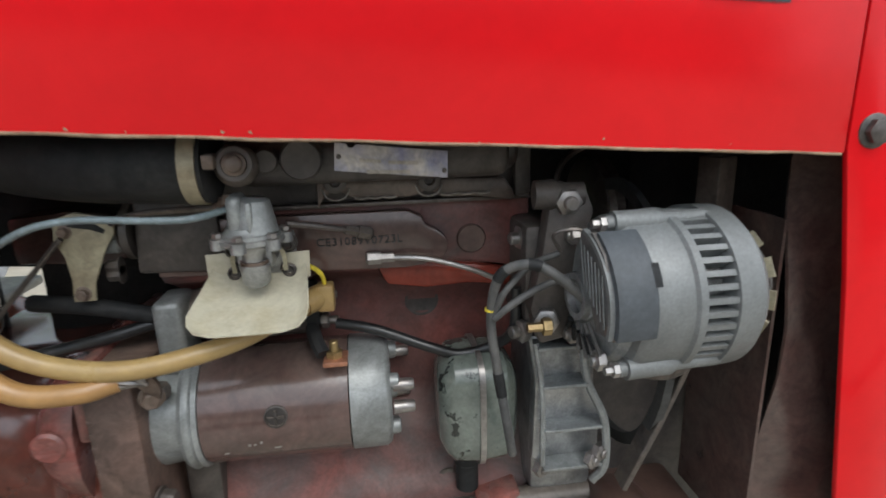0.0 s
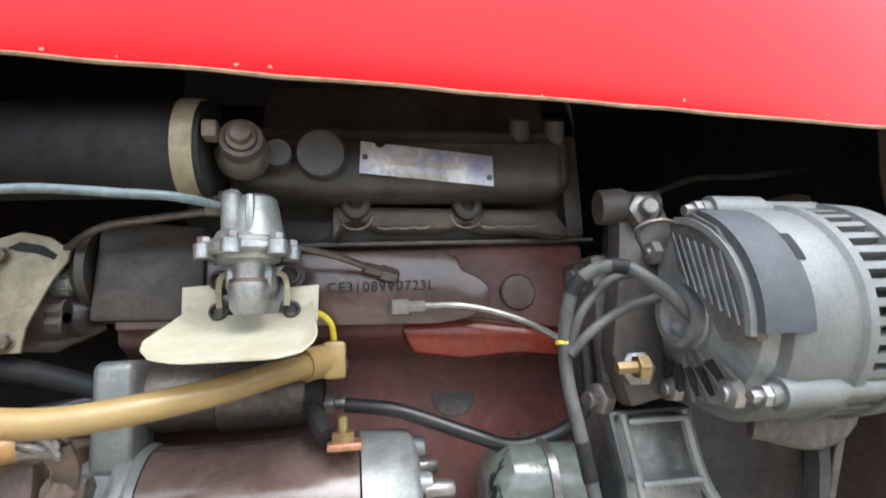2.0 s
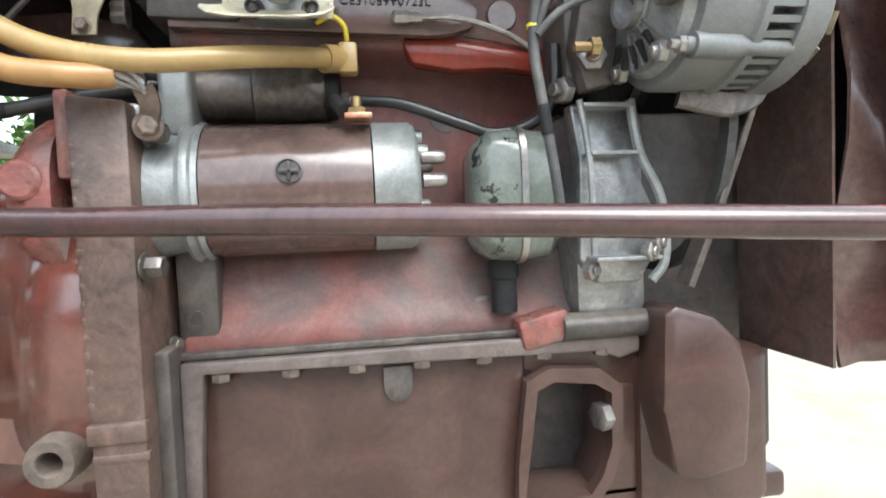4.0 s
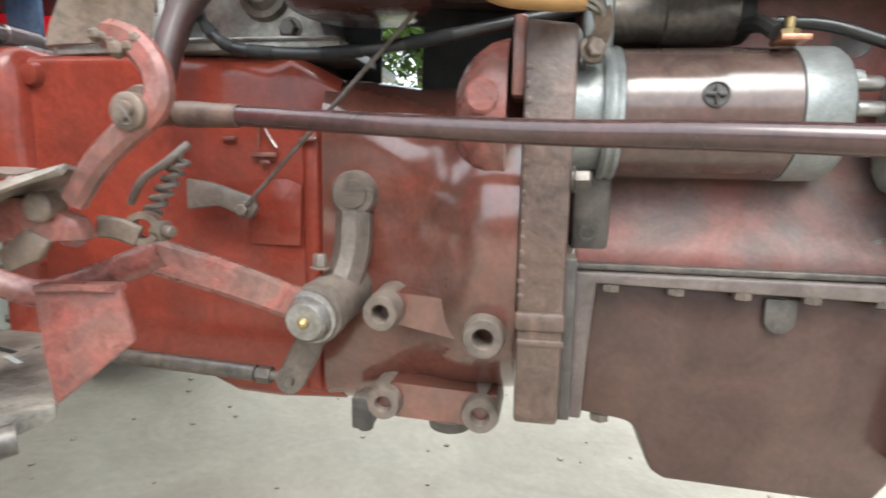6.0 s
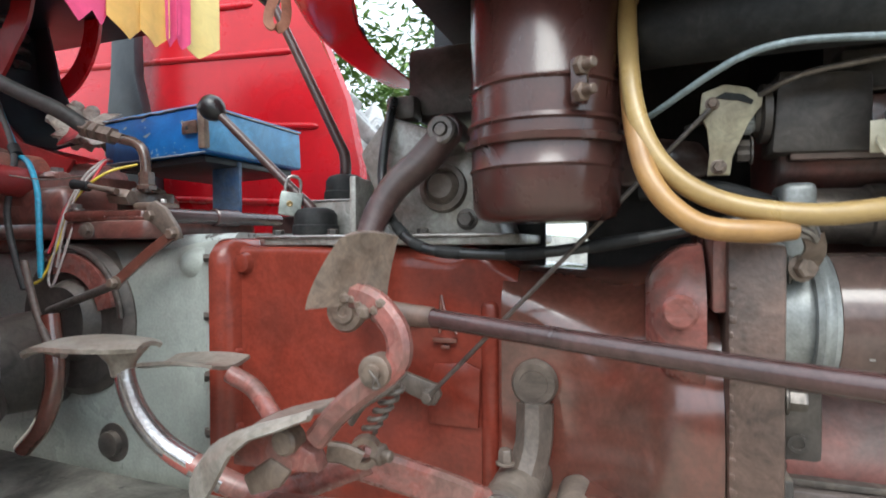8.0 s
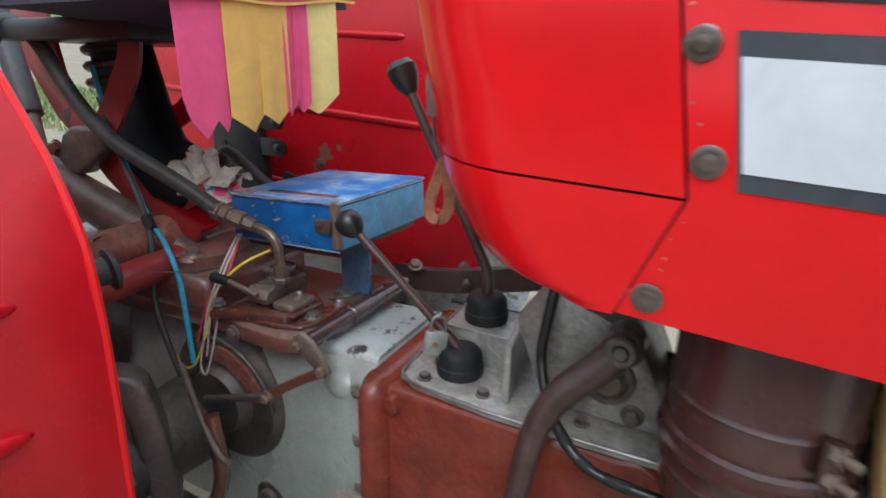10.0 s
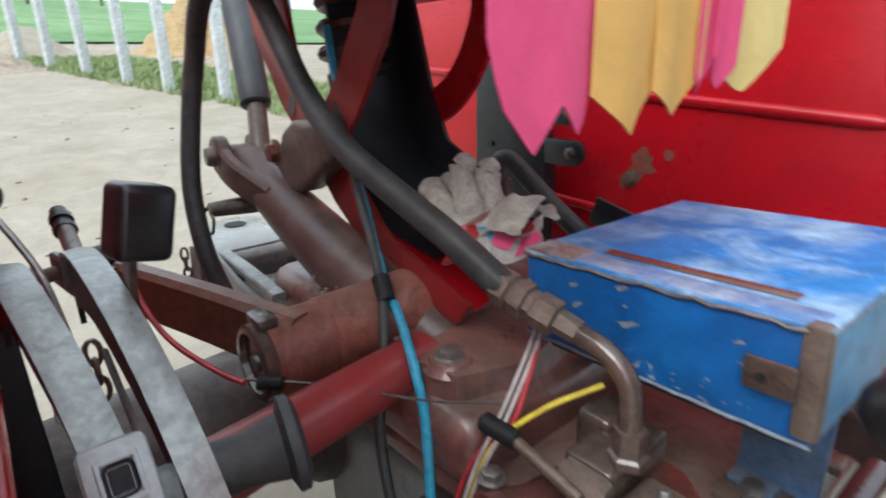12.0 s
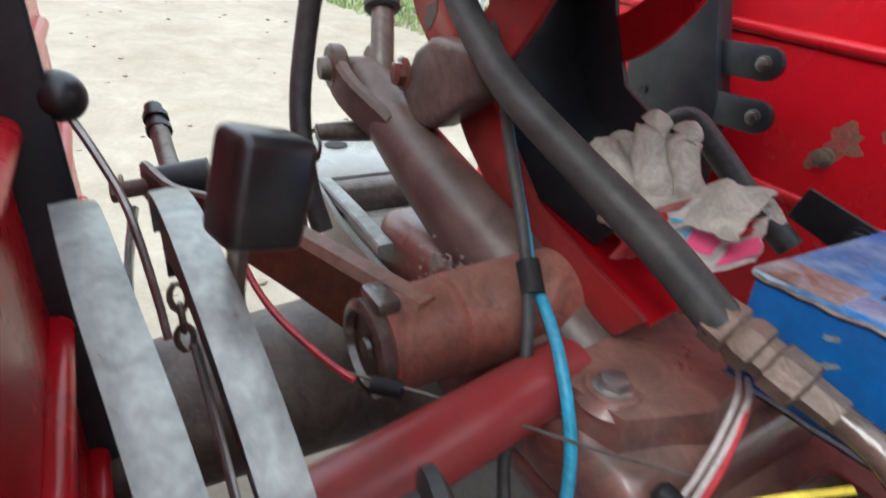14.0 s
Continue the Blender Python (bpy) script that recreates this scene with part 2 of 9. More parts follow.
        dm = n.new("ShaderNodeMixRGB")
        dm.inputs["Color2"].default_value = (0.3, 0.25, 0.2, 1)
        l.new(out.outputs["Color"], dm.inputs["Color1"])
        l.new(patch.outputs["Value"], dm.inputs["Fac"])
        out = dm
    l.new(out.outputs["Color"], b.inputs["Base Color"])
    rr = n.new("ShaderNodeMapRange")
    rr.inputs["To Min"].default_value = max(0.04, rough - 0.16)
    rr.inputs["To Max"].default_value = min(1.0, rough + 0.12)
    l.new(big.outputs["Fac"], rr.inputs["Value"])
    l.new(rr.outputs["Result"], b.inputs["Roughness"])
    b.inputs["Metallic"].default_value = metal
    b.inputs["Specular IOR Level"].default_value = spec
    b.inputs["Coat Weight"].default_value = coat
    b.inputs["Coat Roughness"].default_value = 0.12
    if bump:
        bp = n.new("ShaderNodeBump")
        bp.inputs["Strength"].default_value = bump * 0.7
        bp.inputs["Distance"].default_value = 0.0015
        l.new(small.outputs["Fac"], bp.inputs["Height"])
        l.new(bp.outputs["Normal"], b.inputs["Normal"])
    return m


LIFT_RED = material("dusty_faded_red_paint", (0.29, 0.084, 0.06), (0.18, 0.09, 0.07), 0.38, 0, 14.0, 0.55, (0.19, 0.14, 0.12), 0.08, bump=0.2, mottle=0.45, dust=0.25)
TUBE_RED = material("smooth_red_tube_paint", (0.27, 0.034, 0.034), (0.2, 0.05, 0.045), 0.34, 0, 9.0, 0.45, bump=0.06, grime=0.12, mottle=0.1)
NEAR_WALL = material("earth_render", (0.2, 0.17, 0.14), (0.13, 0.11, 0.09), 0.9, 0, 1.5, 0.5, bump=0.4, fine=60)
ALU_CASE = material("light_cast_alloy", (0.3, 0.315, 0.31), (0.2, 0.21, 0.205), 0.42, 0.35, 11.0, 0.5, (0.11, 0.1, 0.09), 0.1, bump=0.2, fine=400, grime=0.25)
ROCKER = material("dusty_forged_steel", (0.07, 0.036, 0.031), (0.105, 0.07, 0.06), 0.42, 0, 9.0, 0.5, (0.05, 0.03, 0.028), 0.1, bump=0.25, mottle=0.45, dust=0.2)
SEAT_RED = material("scuffed_red_paint", (0.28, 0.02, 0.021), (0.2, 0.028, 0.026), 0.36, 0, 6.0, 0.45, (0.07, 0.045, 0.04), 0.1, bump=0.08, grime=0.15)
# pale colour for worn enamel and for the highlight painted on the fold
FENDER_WEAR_SHEEN = material("worn_fender_edge_with_sheen", (0.55, 0.42, 0.34), (0.62, 0.54, 0.45), 0.4, 0, 11.0, 0.5, (0.68, 0.6, 0.5), 0.12, bump=0.1)
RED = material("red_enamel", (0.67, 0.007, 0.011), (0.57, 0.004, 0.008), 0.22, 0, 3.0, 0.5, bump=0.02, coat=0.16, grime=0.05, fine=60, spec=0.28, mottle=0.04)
# darker copy of the red enamel for fender and seat faces that get less light
RED_SHADED = material("shaded_red_enamel", (0.47, 0.005, 0.013), (0.38, 0.006, 0.012), 0.3, 0, 5.0, 0.5, (0.16, 0.05, 0.03), 0.04, bump=0.03, grime=0.1, spec=0.4, mottle=0.1)
OXIDE = material("red_oxide_paint", (0.165, 0.05, 0.035), (0.095, 0.045, 0.034), 0.2, 0, 7.0, 0.6, (0.085, 0.046, 0.037), 0.1, bump=0.07, fine=180, coat=0.75, spec=0.7, mottle=0.22)
DRAG_PAINT = material("rubbed_maroon_tube", (0.075, 0.037, 0.035), (0.052, 0.03, 0.029), 0.25, 0.1, 12.0, 0.5, bump=0.04, coat=0.4)
OXIDE_BRIGHT = material("bright_red_oxide_paint", (0.205, 0.036, 0.022), (0.135, 0.033, 0.023), 0.24, 0, 7.0, 0.5, (0.5, 0.3, 0.2), 0.02, bump=0.1, fine=180, coat=0.12, spec=0.3, mottle=0.2)
PINKRED = material("faded_red_paint", (0.29, 0.082, 0.068), (0.16, 0.09, 0.076), 0.3, 0, 20.0, 0.7, (0.12, 0.097, 0.082), 0.15, bump=0.4, coat=0.1, spec=0.42, mottle=0.4, dust=0.15)
MAROON = material("dusty_maroon_paint", (0.105, 0.06, 0.052), (0.09, 0.068, 0.06), 0.25, 0, 10.0, 0.6, (0.2, 0.145, 0.12), 0.05, bump=0.1, fine=190, coat=0.45, mottle=0.3, dust=0.18)
SUMP = material("dull_brown_paint", (0.052, 0.024, 0.019), (0.074, 0.042, 0.034), 0.34, 0, 5.0, 0.6, (0.17, 0.12, 0.095), 0.06, bump=0.2, fine=190, coat=0.3, mottle=0.3, dust=0.12)
# darker cream, taken for parts that lie in the dark under the bonnet
CREAM_SHADED = material("shaded_grimy_cream_steel", (0.33, 0.3, 0.205), (0.22, 0.18, 0.115), 0.45, 0, 18.0, 0.5, (0.12, 0.08, 0.05), 0.12, bump=0.1, mottle=0.3, dust=0.35)
RED_OXIDE_FADED = material("patchy_red_oxide", (0.215, 0.066, 0.053), (0.1, 0.083, 0.08), 0.5, 0, 8.0, 0.65, (0.2, 0.14, 0.12), 0.1, bump=0.2, coat=0.0, spec=0.3, mottle=0.3, dust=0.2)
TUBE_PAINT = material("polished_maroon_tube", (0.058, 0.03, 0.029), (0.08, 0.05, 0.044), 0.36, 0, 12.0, 0.5, bump=0.05, coat=0.08)
ALU_DIRTY = material("sooty_aluminium", (0.2, 0.2, 0.195), (0.11, 0.105, 0.1), 0.45, 0.5, 22.0, 0.5, bump=0.3, mottle=0.3, dust=0.35)
REGULATOR = material("smooth_grey_cover", (0.055, 0.063, 0.07), (0.045, 0.05, 0.056), 0.6, 0, 9.0, 0.4, bump=0.05)
RUSTRED = material("worn_red_brown_paint", (0.19, 0.057, 0.046), (0.125, 0.066, 0.056), 0.34, 0, 12.0, 0.6, (0.22, 0.15, 0.125), 0.08, bump=0.25, fine=190, coat=0.25, mottle=0.45, dust=0.5)
FILTER_PAINT = material("scratched_grey_green_paint", (0.17, 0.19, 0.165), (0.1, 0.12, 0.105), 0.16, 0, 8.0, 0.55, (0.02, 0.024, 0.022), 0.52, bump=0.1, coat=0.3)
LEAD = material("dusty_grey_lead", (0.065, 0.067, 0.068), (0.115, 0.112, 0.105), 0.6, 0, 22.0, 0.5, bump=0.3)
BROWN = material("dusty_brown_casting", (0.131, 0.100, 0.083), (0.090, 0.075, 0.063), 0.45, 0, 14.0, 0.6, (0.21, 0.09, 0.065), 0.08, bump=0.5, fine=220, mottle=0.45, dust=0.4)
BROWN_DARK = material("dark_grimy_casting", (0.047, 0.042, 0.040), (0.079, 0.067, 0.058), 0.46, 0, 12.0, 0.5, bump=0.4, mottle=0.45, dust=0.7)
GREY = material("grey_paint", (0.36, 0.4, 0.372), (0.24, 0.262, 0.238), 0.32, 0, 6.0, 0.5, (0.07, 0.065, 0.055), 0.05, bump=0.1, coat=0.15, mottle=0.1, dust=0.12)
GREY_CHIPPED = material("chipped_grey_paint", (0.4, 0.44, 0.43), (0.3, 0.33, 0.32), 0.34, 0, 7.0, 0.4, (0.05, 0.042, 0.04), 0.52, bump=0.2, mottle=0.1)
PALE = material("pale_grey_paint", (0.46, 0.5, 0.49), (0.34, 0.37, 0.36), 0.36, 0, 9.0, 0.45, (0.1, 0.09, 0.08), 0.08, bump=0.1, mottle=0.15)
OILY = material("oily_brown_casting", (0.072, 0.058, 0.047), (0.1, 0.062, 0.05), 0.22, 0, 16.0, 0.55, (0.2, 0.1, 0.075), 0.06, bump=0.35, coat=0.4, mottle=0.45, dust=0.15)
ALU = material("cast_aluminium", (0.42, 0.43, 0.43), (0.26, 0.27, 0.27), 0.36, 0.7, 16.0, 0.5, bump=0.3, fine=420, grime=0.25, mottle=0.3, dust=0.35)
ALU_CLEAN = material("silver_painted_aluminium", (0.2, 0.21, 0.208), (0.135, 0.14, 0.136), 0.52, 0.25, 9.0, 0.5, (0.09, 0.083, 0.075), 0.1, bump=0.15, fine=400, grime=0.25, mottle=0.1)
STEEL = material("worn_steel", (0.42, 0.41, 0.4), (0.22, 0.2, 0.185), 0.38, 0.8, 18.0, 0.55, bump=0.2, mottle=0.3, dust=0.35)
STEEL_DARK = material("dark_oily_steel", (0.11, 0.1, 0.095), (0.16, 0.135, 0.115), 0.42, 0.6, 20.0, 0.5, bump=0.25, mottle=0.45, dust=0.35)
RUSTY = material("rusty_steel", (0.15, 0.105, 0.08), (0.17, 0.135, 0.11), 0.45, 0.25, 20.0, 0.55, bump=0.5, mottle=0.45, dust=0.3)
GALV = material("galvanised_steel", (0.36, 0.395, 0.37), (0.22, 0.24, 0.225), 0.36, 0.25, 22.0, 0.5, (0.2, 0.1, 0.07), 0.17, bump=0.12)
CREAM = material("cream_painted_steel", (0.5, 0.47, 0.36), (0.4, 0.35, 0.23), 0.36, 0, 16.0, 0.35, (0.25, 0.15, 0.08), 0.03, bump=0.06, grime=0.15, mottle=0.1)
YELLOW = material("yellow_cable_sheath", (0.36, 0.25, 0.1), (0.27, 0.175, 0.07), 0.32, 0, 14.0, 0.45, bump=0.05, grime=0.1, mottle=0.1)
ORANGE = material("orange_cable_sheath", (0.36, 0.205, 0.075), (0.27, 0.145, 0.055), 0.35, 0, 14.0, 0.45, bump=0.05, grime=0.12, mottle=0.1)
PRIMER = material("tan_primer_edge", (0.36, 0.26, 0.16), (0.2, 0.12, 0.07), 0.6, 0, 30.0, 0.5, (0.5, 0.45, 0.38), 0.1, bump=0.3)
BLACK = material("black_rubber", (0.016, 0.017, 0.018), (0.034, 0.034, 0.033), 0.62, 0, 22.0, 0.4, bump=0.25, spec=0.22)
BLACK_DUSTY = material("dusty_black_rubber", (0.036, 0.038, 0.038), (0.066, 0.066, 0.063), 0.55, 0, 22.0, 0.5, bump=0.3, spec=0.35)
BLACK_GLOSS = material("glossy_black_plastic", (0.013, 0.014, 0.015), (0.035, 0.035, 0.034), 0.34, 0, 22.0, 0.35, bump=0.06)
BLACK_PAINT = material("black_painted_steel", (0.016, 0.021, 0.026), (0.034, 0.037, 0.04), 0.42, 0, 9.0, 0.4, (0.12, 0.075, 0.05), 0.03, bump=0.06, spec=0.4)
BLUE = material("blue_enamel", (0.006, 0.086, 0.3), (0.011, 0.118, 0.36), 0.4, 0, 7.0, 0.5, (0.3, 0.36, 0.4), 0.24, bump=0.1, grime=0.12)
# pale streaks are scuffs mixed with sky reflection put into the colour
BLUE_TOP = material("scuffed_sky_streaked_enamel", (0.018, 0.18, 0.5), (0.36, 0.5, 0.64), 0.46, 0, 15.0, 0.45, (0.12, 0.065, 0.055), 0.22, bump=0.06, grime=0.15, spec=0.2)
BLUE_DUSTY = material("dusty_blue_enamel", (0.03, 0.1, 0.24), (0.12, 0.15, 0.18), 0.5, 0, 18.0, 0.6, bump=0.15, dust=0.3)
BLUE_WORN = material("blue_enamel_worn_to_metal", (0.33, 0.42, 0.55), (0.06, 0.2, 0.5), 0.35, 0.1, 34.0, 0.55, (0.2, 0.12, 0.1), 0.25, bump=0.12, grime=0.3)
CHIP = material("bare_chipped_metal", (0.26, 0.33, 0.4), (0.2, 0.2, 0.19), 0.4, 0.2, 40.0, 0.5, bump=0.1)
OXIDE_PALE = material("rust_through_pale_paint", (0.19, 0.105, 0.08), (0.42, 0.44, 0.48), 0.5, 0, 45.0, 0.6, bump=0.3)
GREY_BROWN = material("grey_brown_smooth_casting", (0.16, 0.13, 0.12), (0.11, 0.085, 0.08), 0.33, 0.15, 9.0, 0.5, bump=0.08, coat=0.2, dust=0.35)
CRUST_BROWN = material("dust_crusted_brown_metal", (0.12, 0.085, 0.068), (0.18, 0.14, 0.11), 0.45, 0.1, 40.0, 0.6, (0.12, 0.06, 0.045), 0.2, bump=0.5, fine=300, coat=0.15)
BLUE_PALE = material("paler_blue_enamel", (0.07, 0.27, 0.52), (0.14, 0.34, 0.56), 0.42, 0, 9.0, 0.5, (0.45, 0.5, 0.5), 0.06, bump=0.08, grime=0.12)
COPPER = material("copper_strip", (0.55, 0.27, 0.17), (0.35, 0.16, 0.1), 0.4, 0.7, 30.0, 0.4)
BRASS = material("brass", (0.36, 0.27, 0.13), (0.2, 0.14, 0.08), 0.45, 0.8, 30.0, 0.4)
PINK = material("pink_cloth", (0.75, 0.09, 0.23), (0.68, 0.07, 0.19), 0.85, 0, 9.0, 0.4, bump=0.35, fine=900, grime=0.08, mottle=0.1)
GOLD = material("golden_yellow_cloth", (0.75, 0.47, 0.13), (0.68, 0.41, 0.1), 0.85, 0, 9.0, 0.4, bump=0.35, fine=900, grime=0.08, mottle=0.1)
LEMON = material("pale_yellow_cloth", (0.78, 0.64, 0.25), (0.72, 0.57, 0.2), 0.85, 0, 9.0, 0.4, bump=0.35, fine=900, grime=0.08, mottle=0.1)
CREAM_CLOTH = material("cream_cloth", (0.75, 0.73, 0.5), (0.65, 0.62, 0.42), 0.85, 0, 9.0, 0.4, bump=0.3, fine=900, grime=0.08)
NAVY = material("navy_cloth", (0.03, 0.035, 0.06), (0.05, 0.05, 0.07), 0.7, 0, 12.0, 0.4, bump=0.3)
RAG = material("dirty_grey_cotton", (0.52, 0.49, 0.43), (0.33, 0.3, 0.26), 0.9, 0, 26.0, 0.5, bump=0.6, fine=500)
LEATHER = material("tan_leather", (0.33, 0.145, 0.085), (0.22, 0.09, 0.05), 0.55, 0, 24.0, 0.5, bump=0.3)
WHITE_DECAL = material("silver_white_sticker", (0.62, 0.66, 0.7), (0.55, 0.59, 0.64), 0.3, 0.1, 4.0, 0.4, bump=0.0, grime=0.03, mottle=0.1)
BLACK_DECAL = material("black_sticker", (0.03, 0.04, 0.05), (0.045, 0.05, 0.06), 0.35, 0, 6.0, 0.4, bump=0.0, grime=0.06)
PLATE = material("blue_and_worn_tin_plate", (0.58, 0.56, 0.53), (0.2, 0.23, 0.46), 0.35, 0.4, 24.0, 0.5, (0.08, 0.1, 0.3), 0.1, bump=0.05)
CYAN = material("blue_wire_sheath", (0.04, 0.36, 0.55), (0.06, 0.3, 0.45), 0.4, 0, 25.0, 0.4, bump=0.05)
WIRE_YELLOW = material("yellow_wire_sheath", (0.75, 0.6, 0.05), (0.6, 0.45, 0.06), 0.4, 0, 25.0, 0.4, bump=0.05)
WIRE_WHITE = material("white_wire_sheath", (0.48, 0.44, 0.42), (0.36, 0.31, 0.29), 0.5, 0, 25.0, 0.4, bump=0.05)
WIRE_RED = material("red_wire_sheath", (0.5, 0.04, 0.05), (0.4, 0.05, 0.06), 0.45, 0, 25.0, 0.4, bump=0.05)
HOSE_CLEAR = material("pale_plastic_pipe", (0.17, 0.215, 0.23), (0.1, 0.13, 0.14), 0.3, 0, 25.0, 0.4, bump=0.05)
TYRE = material("dust_whitened_tyre", (0.52, 0.53, 0.54), (0.2, 0.2, 0.2), 0.8, 0, 11.0, 0.5, bump=0.4)
SAND = material("pale_dry_dirt", (0.34, 0.305, 0.243), (0.282, 0.245, 0.19), 0.95, 0, 1.6, 0.5, (0.22, 0.19, 0.15), 0.1, bump=0.9, fine=55, spec=0.12, grime=0.14, mottle=0.12)
GRASS = material("grass_blades", (0.24, 0.33, 0.13), (0.34, 0.38, 0.2), 0.8, 0, 4.0, 0.5, bump=0, spec=0.15)
FIELD = material("green_crop_field", (0.13, 0.24, 0.1), (0.2, 0.3, 0.15), 0.9, 0, 0.06, 0.5, bump=0, fine=2, spec=0.1)
POST = material("whitewashed_concrete", (0.62, 0.66, 0.66), (0.48, 0.5, 0.48), 0.8, 0, 6.0, 0.5, bump=0.4)
LEAF = material("tree_leaves", (0.09, 0.17, 0.04), (0.16, 0.25, 0.07), 0.6, 0, 3.0, 0.5, bump=0, spec=0.3)
BARK = material("bark", (0.13, 0.1, 0.075), (0.08, 0.06, 0.05), 0.9, 0, 14.0, 0.5, bump=0.8)
RUBBLE = material("brown_rubble", (0.34, 0.28, 0.21), (0.26, 0.21, 0.16), 0.95, 0, 3.0, 0.5, bump=0.8, fine=40)
STRAW = material("straw_heap", (0.42, 0.3, 0.15), (0.32, 0.22, 0.1), 0.9, 0, 5.0, 0.5, bump=0.8, fine=60)
WALLMAT = material("grey_rendered_wall", (0.42, 0.42, 0.4), (0.34, 0.34, 0.32), 0.9, 0, 1.5, 0.5, bump=0.3)
IRON_DUSTY = material("dusty_grey_iron", (0.1, 0.088, 0.08), (0.065, 0.058, 0.052), 0.5, 0.2, 14.0, 0.5, (0.19, 0.16, 0.13), 0.1, bump=0.4, mottle=0.35, dust=0.5)
AIR_PAINT = material("glossy_brown_enamel", (0.062, 0.024, 0.02), (0.048, 0.024, 0.02), 0.3, 0, 7.0, 0.5, (0.2, 0.07, 0.05), 0.06, bump=0.06, coat=0.3, mottle=0.2)
VALVE_RED = material("oily_red_brown_paint", (0.125, 0.036, 0.028), (0.075, 0.038, 0.031), 0.26, 0, 24.0, 0.55, (0.15, 0.1, 0.08), 0.08, bump=0.2, coat=0.5, mottle=0.4, dust=0.08)
PLATE_BROWN = material("dusty_red_brown_casting", (0.135, 0.084, 0.066), (0.085, 0.058, 0.047), 0.42, 0, 14.0, 0.6, (0.19, 0.15, 0.125), 0.1, bump=0.5, fine=220, mottle=0.45, dust=0.3)
COVER_ALLOY = material("dusty_oily_alloy", (0.37, 0.368, 0.345), (0.22, 0.2, 0.175), 0.36, 0.15, 17.0, 0.6, (0.08, 0.062, 0.05), 0.16, bump=0.2, fine=260, mottle=0.35, dust=0.12)
PAD_WORN = material("foot_worn_pale_steel", (0.3, 0.275, 0.24), (0.17, 0.14, 0.115), 0.36, 0.35, 30.0, 0.5, (0.12, 0.07, 0.05), 0.15, bump=0.3, dust=0.45)
ARM_RUST = material("rust_orange_forging", (0.19, 0.068, 0.038), (0.11, 0.05, 0.036), 0.4, 0, 22.0, 0.55, (0.07, 0.05, 0.045), 0.12, bump=0.3, fine=240, dust=0.4)
CRUST = material("caked_pale_dirt", (0.3, 0.24, 0.2), (0.2, 0.13, 0.11), 0.9, 0, 40.0, 0.5, bump=0.6, mottle=0.35)
# near black that stands for darkness under the bonnet and in the stop's slot
DARK_FILL = material("near_black_fill", (0.026, 0.027, 0.031), (0.045, 0.042, 0.043), 0.75, 0, 30.0, 0.5, bump=0.5, spec=0.2)
PEDAL_STEEL = material("pedal_worn_to_steel", (0.42, 0.41, 0.41), (0.17, 0.12, 0.105), 0.2, 0.85, 26.0, 0.5, (0.2, 0.07, 0.06), 0.12, bump=0.15, mottle=0.3)
RUST_STAIN = material("rust_stain", (0.2, 0.085, 0.05), (0.3, 0.05, 0.04), 0.7, 0, 60.0, 0.5, bump=0.4, mottle=0.4)
FOOTPLATE = material("worn_muddy_steel_plate", (0.4, 0.375, 0.32), (0.05, 0.045, 0.04), 0.45, 0.1, 8.0, 0.6, (0.04, 0.036, 0.032), 0.42, bump=0.6)

# ---------------- ground and distance ----------------
SLOPE = 0.10                  # the yard climbs towards the tractor's rear


def gz(x):
    return -SLOPE * x


def lump(x, y, s=1.0):
    return noise.noise(Vector((x * s, y * s, 0.3)))


bm = B()
# one sheet: fine near the tractor, coarse towards the horizon
xs = [-420, -260, -160, -100, -60, -40, -28] + [-20 + 0.5 * i for i in range(33)] + [-3.5 + 0.12 * i for i in range(50)] + [3, 4, 6, 9, 14, 22, 40, 80, 160, 300]
ys = [-300, -160, -80, -40, -20, -10, -6, -4] + [-2.5 + 0.15 * i for i in range(36)] + [3.2, 3.6, 4, 4.5, 5, 6, 7, 9, 12, 16, 24, 40, 80, 160, 300]
grid = [[bm.verts.new((x, y, gz(x) + (0.012 * lump(x, y, 1.7) + 0.004 * lump(x, y, 9) if abs(x) < 25 and abs(y) < 12 else 0))) for y in ys] for x in xs]
for a, b in zip(grid, grid[1:]):
    for k in range(len(a) - 1):
        bm.faces.new((a[k], b[k], b[k + 1], a[k + 1]))
single("ground", bm, SAND, (0, 0, 0), "pale dry trodden dirt yard climbing gently behind the tractor", "ground", kind="structure")

bm = B()
for x0, x1, y0, y1 in ((-400, -17.5, -220, 260),):
    n = 14
    rows = [[(x0 + (x1 - x0) * i / n, y0 + (y1 - y0) * j / n, gz(x0 + (x1 - x0) * i / n) + 0.05) for j in range(n + 1)] for i in range(n + 1)]
    sheet(bm, rows, 0.02)
single("crop_field", bm, FIELD, (-18, 0, gz(-18)), "flat green crop field beyond the yard's edge", "field", kind="structure")


def pebbles(name, count, x0, x1, y0, y1, r0, r1, mat, label, seed):
    rnd = random.Random(seed)
    bm = B()
    for _ in range(count):
        x, y, r = rnd.uniform(x0, x1), rnd.uniform(y0, y1), rnd.uniform(r0, r1)
        t = bmesh.new()
        bmesh.ops.create_icosphere(t, subdivisions=1, radius=r)
        bmesh.ops.scale(t, verts=t.verts, vec=(rnd.uniform(.7, 1.4), rnd.uniform(.7, 1.4), rnd.uniform(.35, .7)))
        bmesh.ops.translate(t, verts=t.verts, vec=(x, y, gz(x) + 0.012 * lump(x, y, 1.7) + r * 0.25))
        join(bm, t)
    return single(name, bm, mat, (0, 0, 0), label, "pebbles", kind="stuff")


pebbles("pebbles", 260, -1.6, 1.4, 0.2, 2.2, 0.003, 0.009, RUBBLE, "scattered small brown stones on the dirt", 3)
pebbles("pebbles", 130, -8, -2.2, -1.8, 3.0, 0.006, 0.02, RUBBLE, "scattered small stones on the dirt yard", 4)


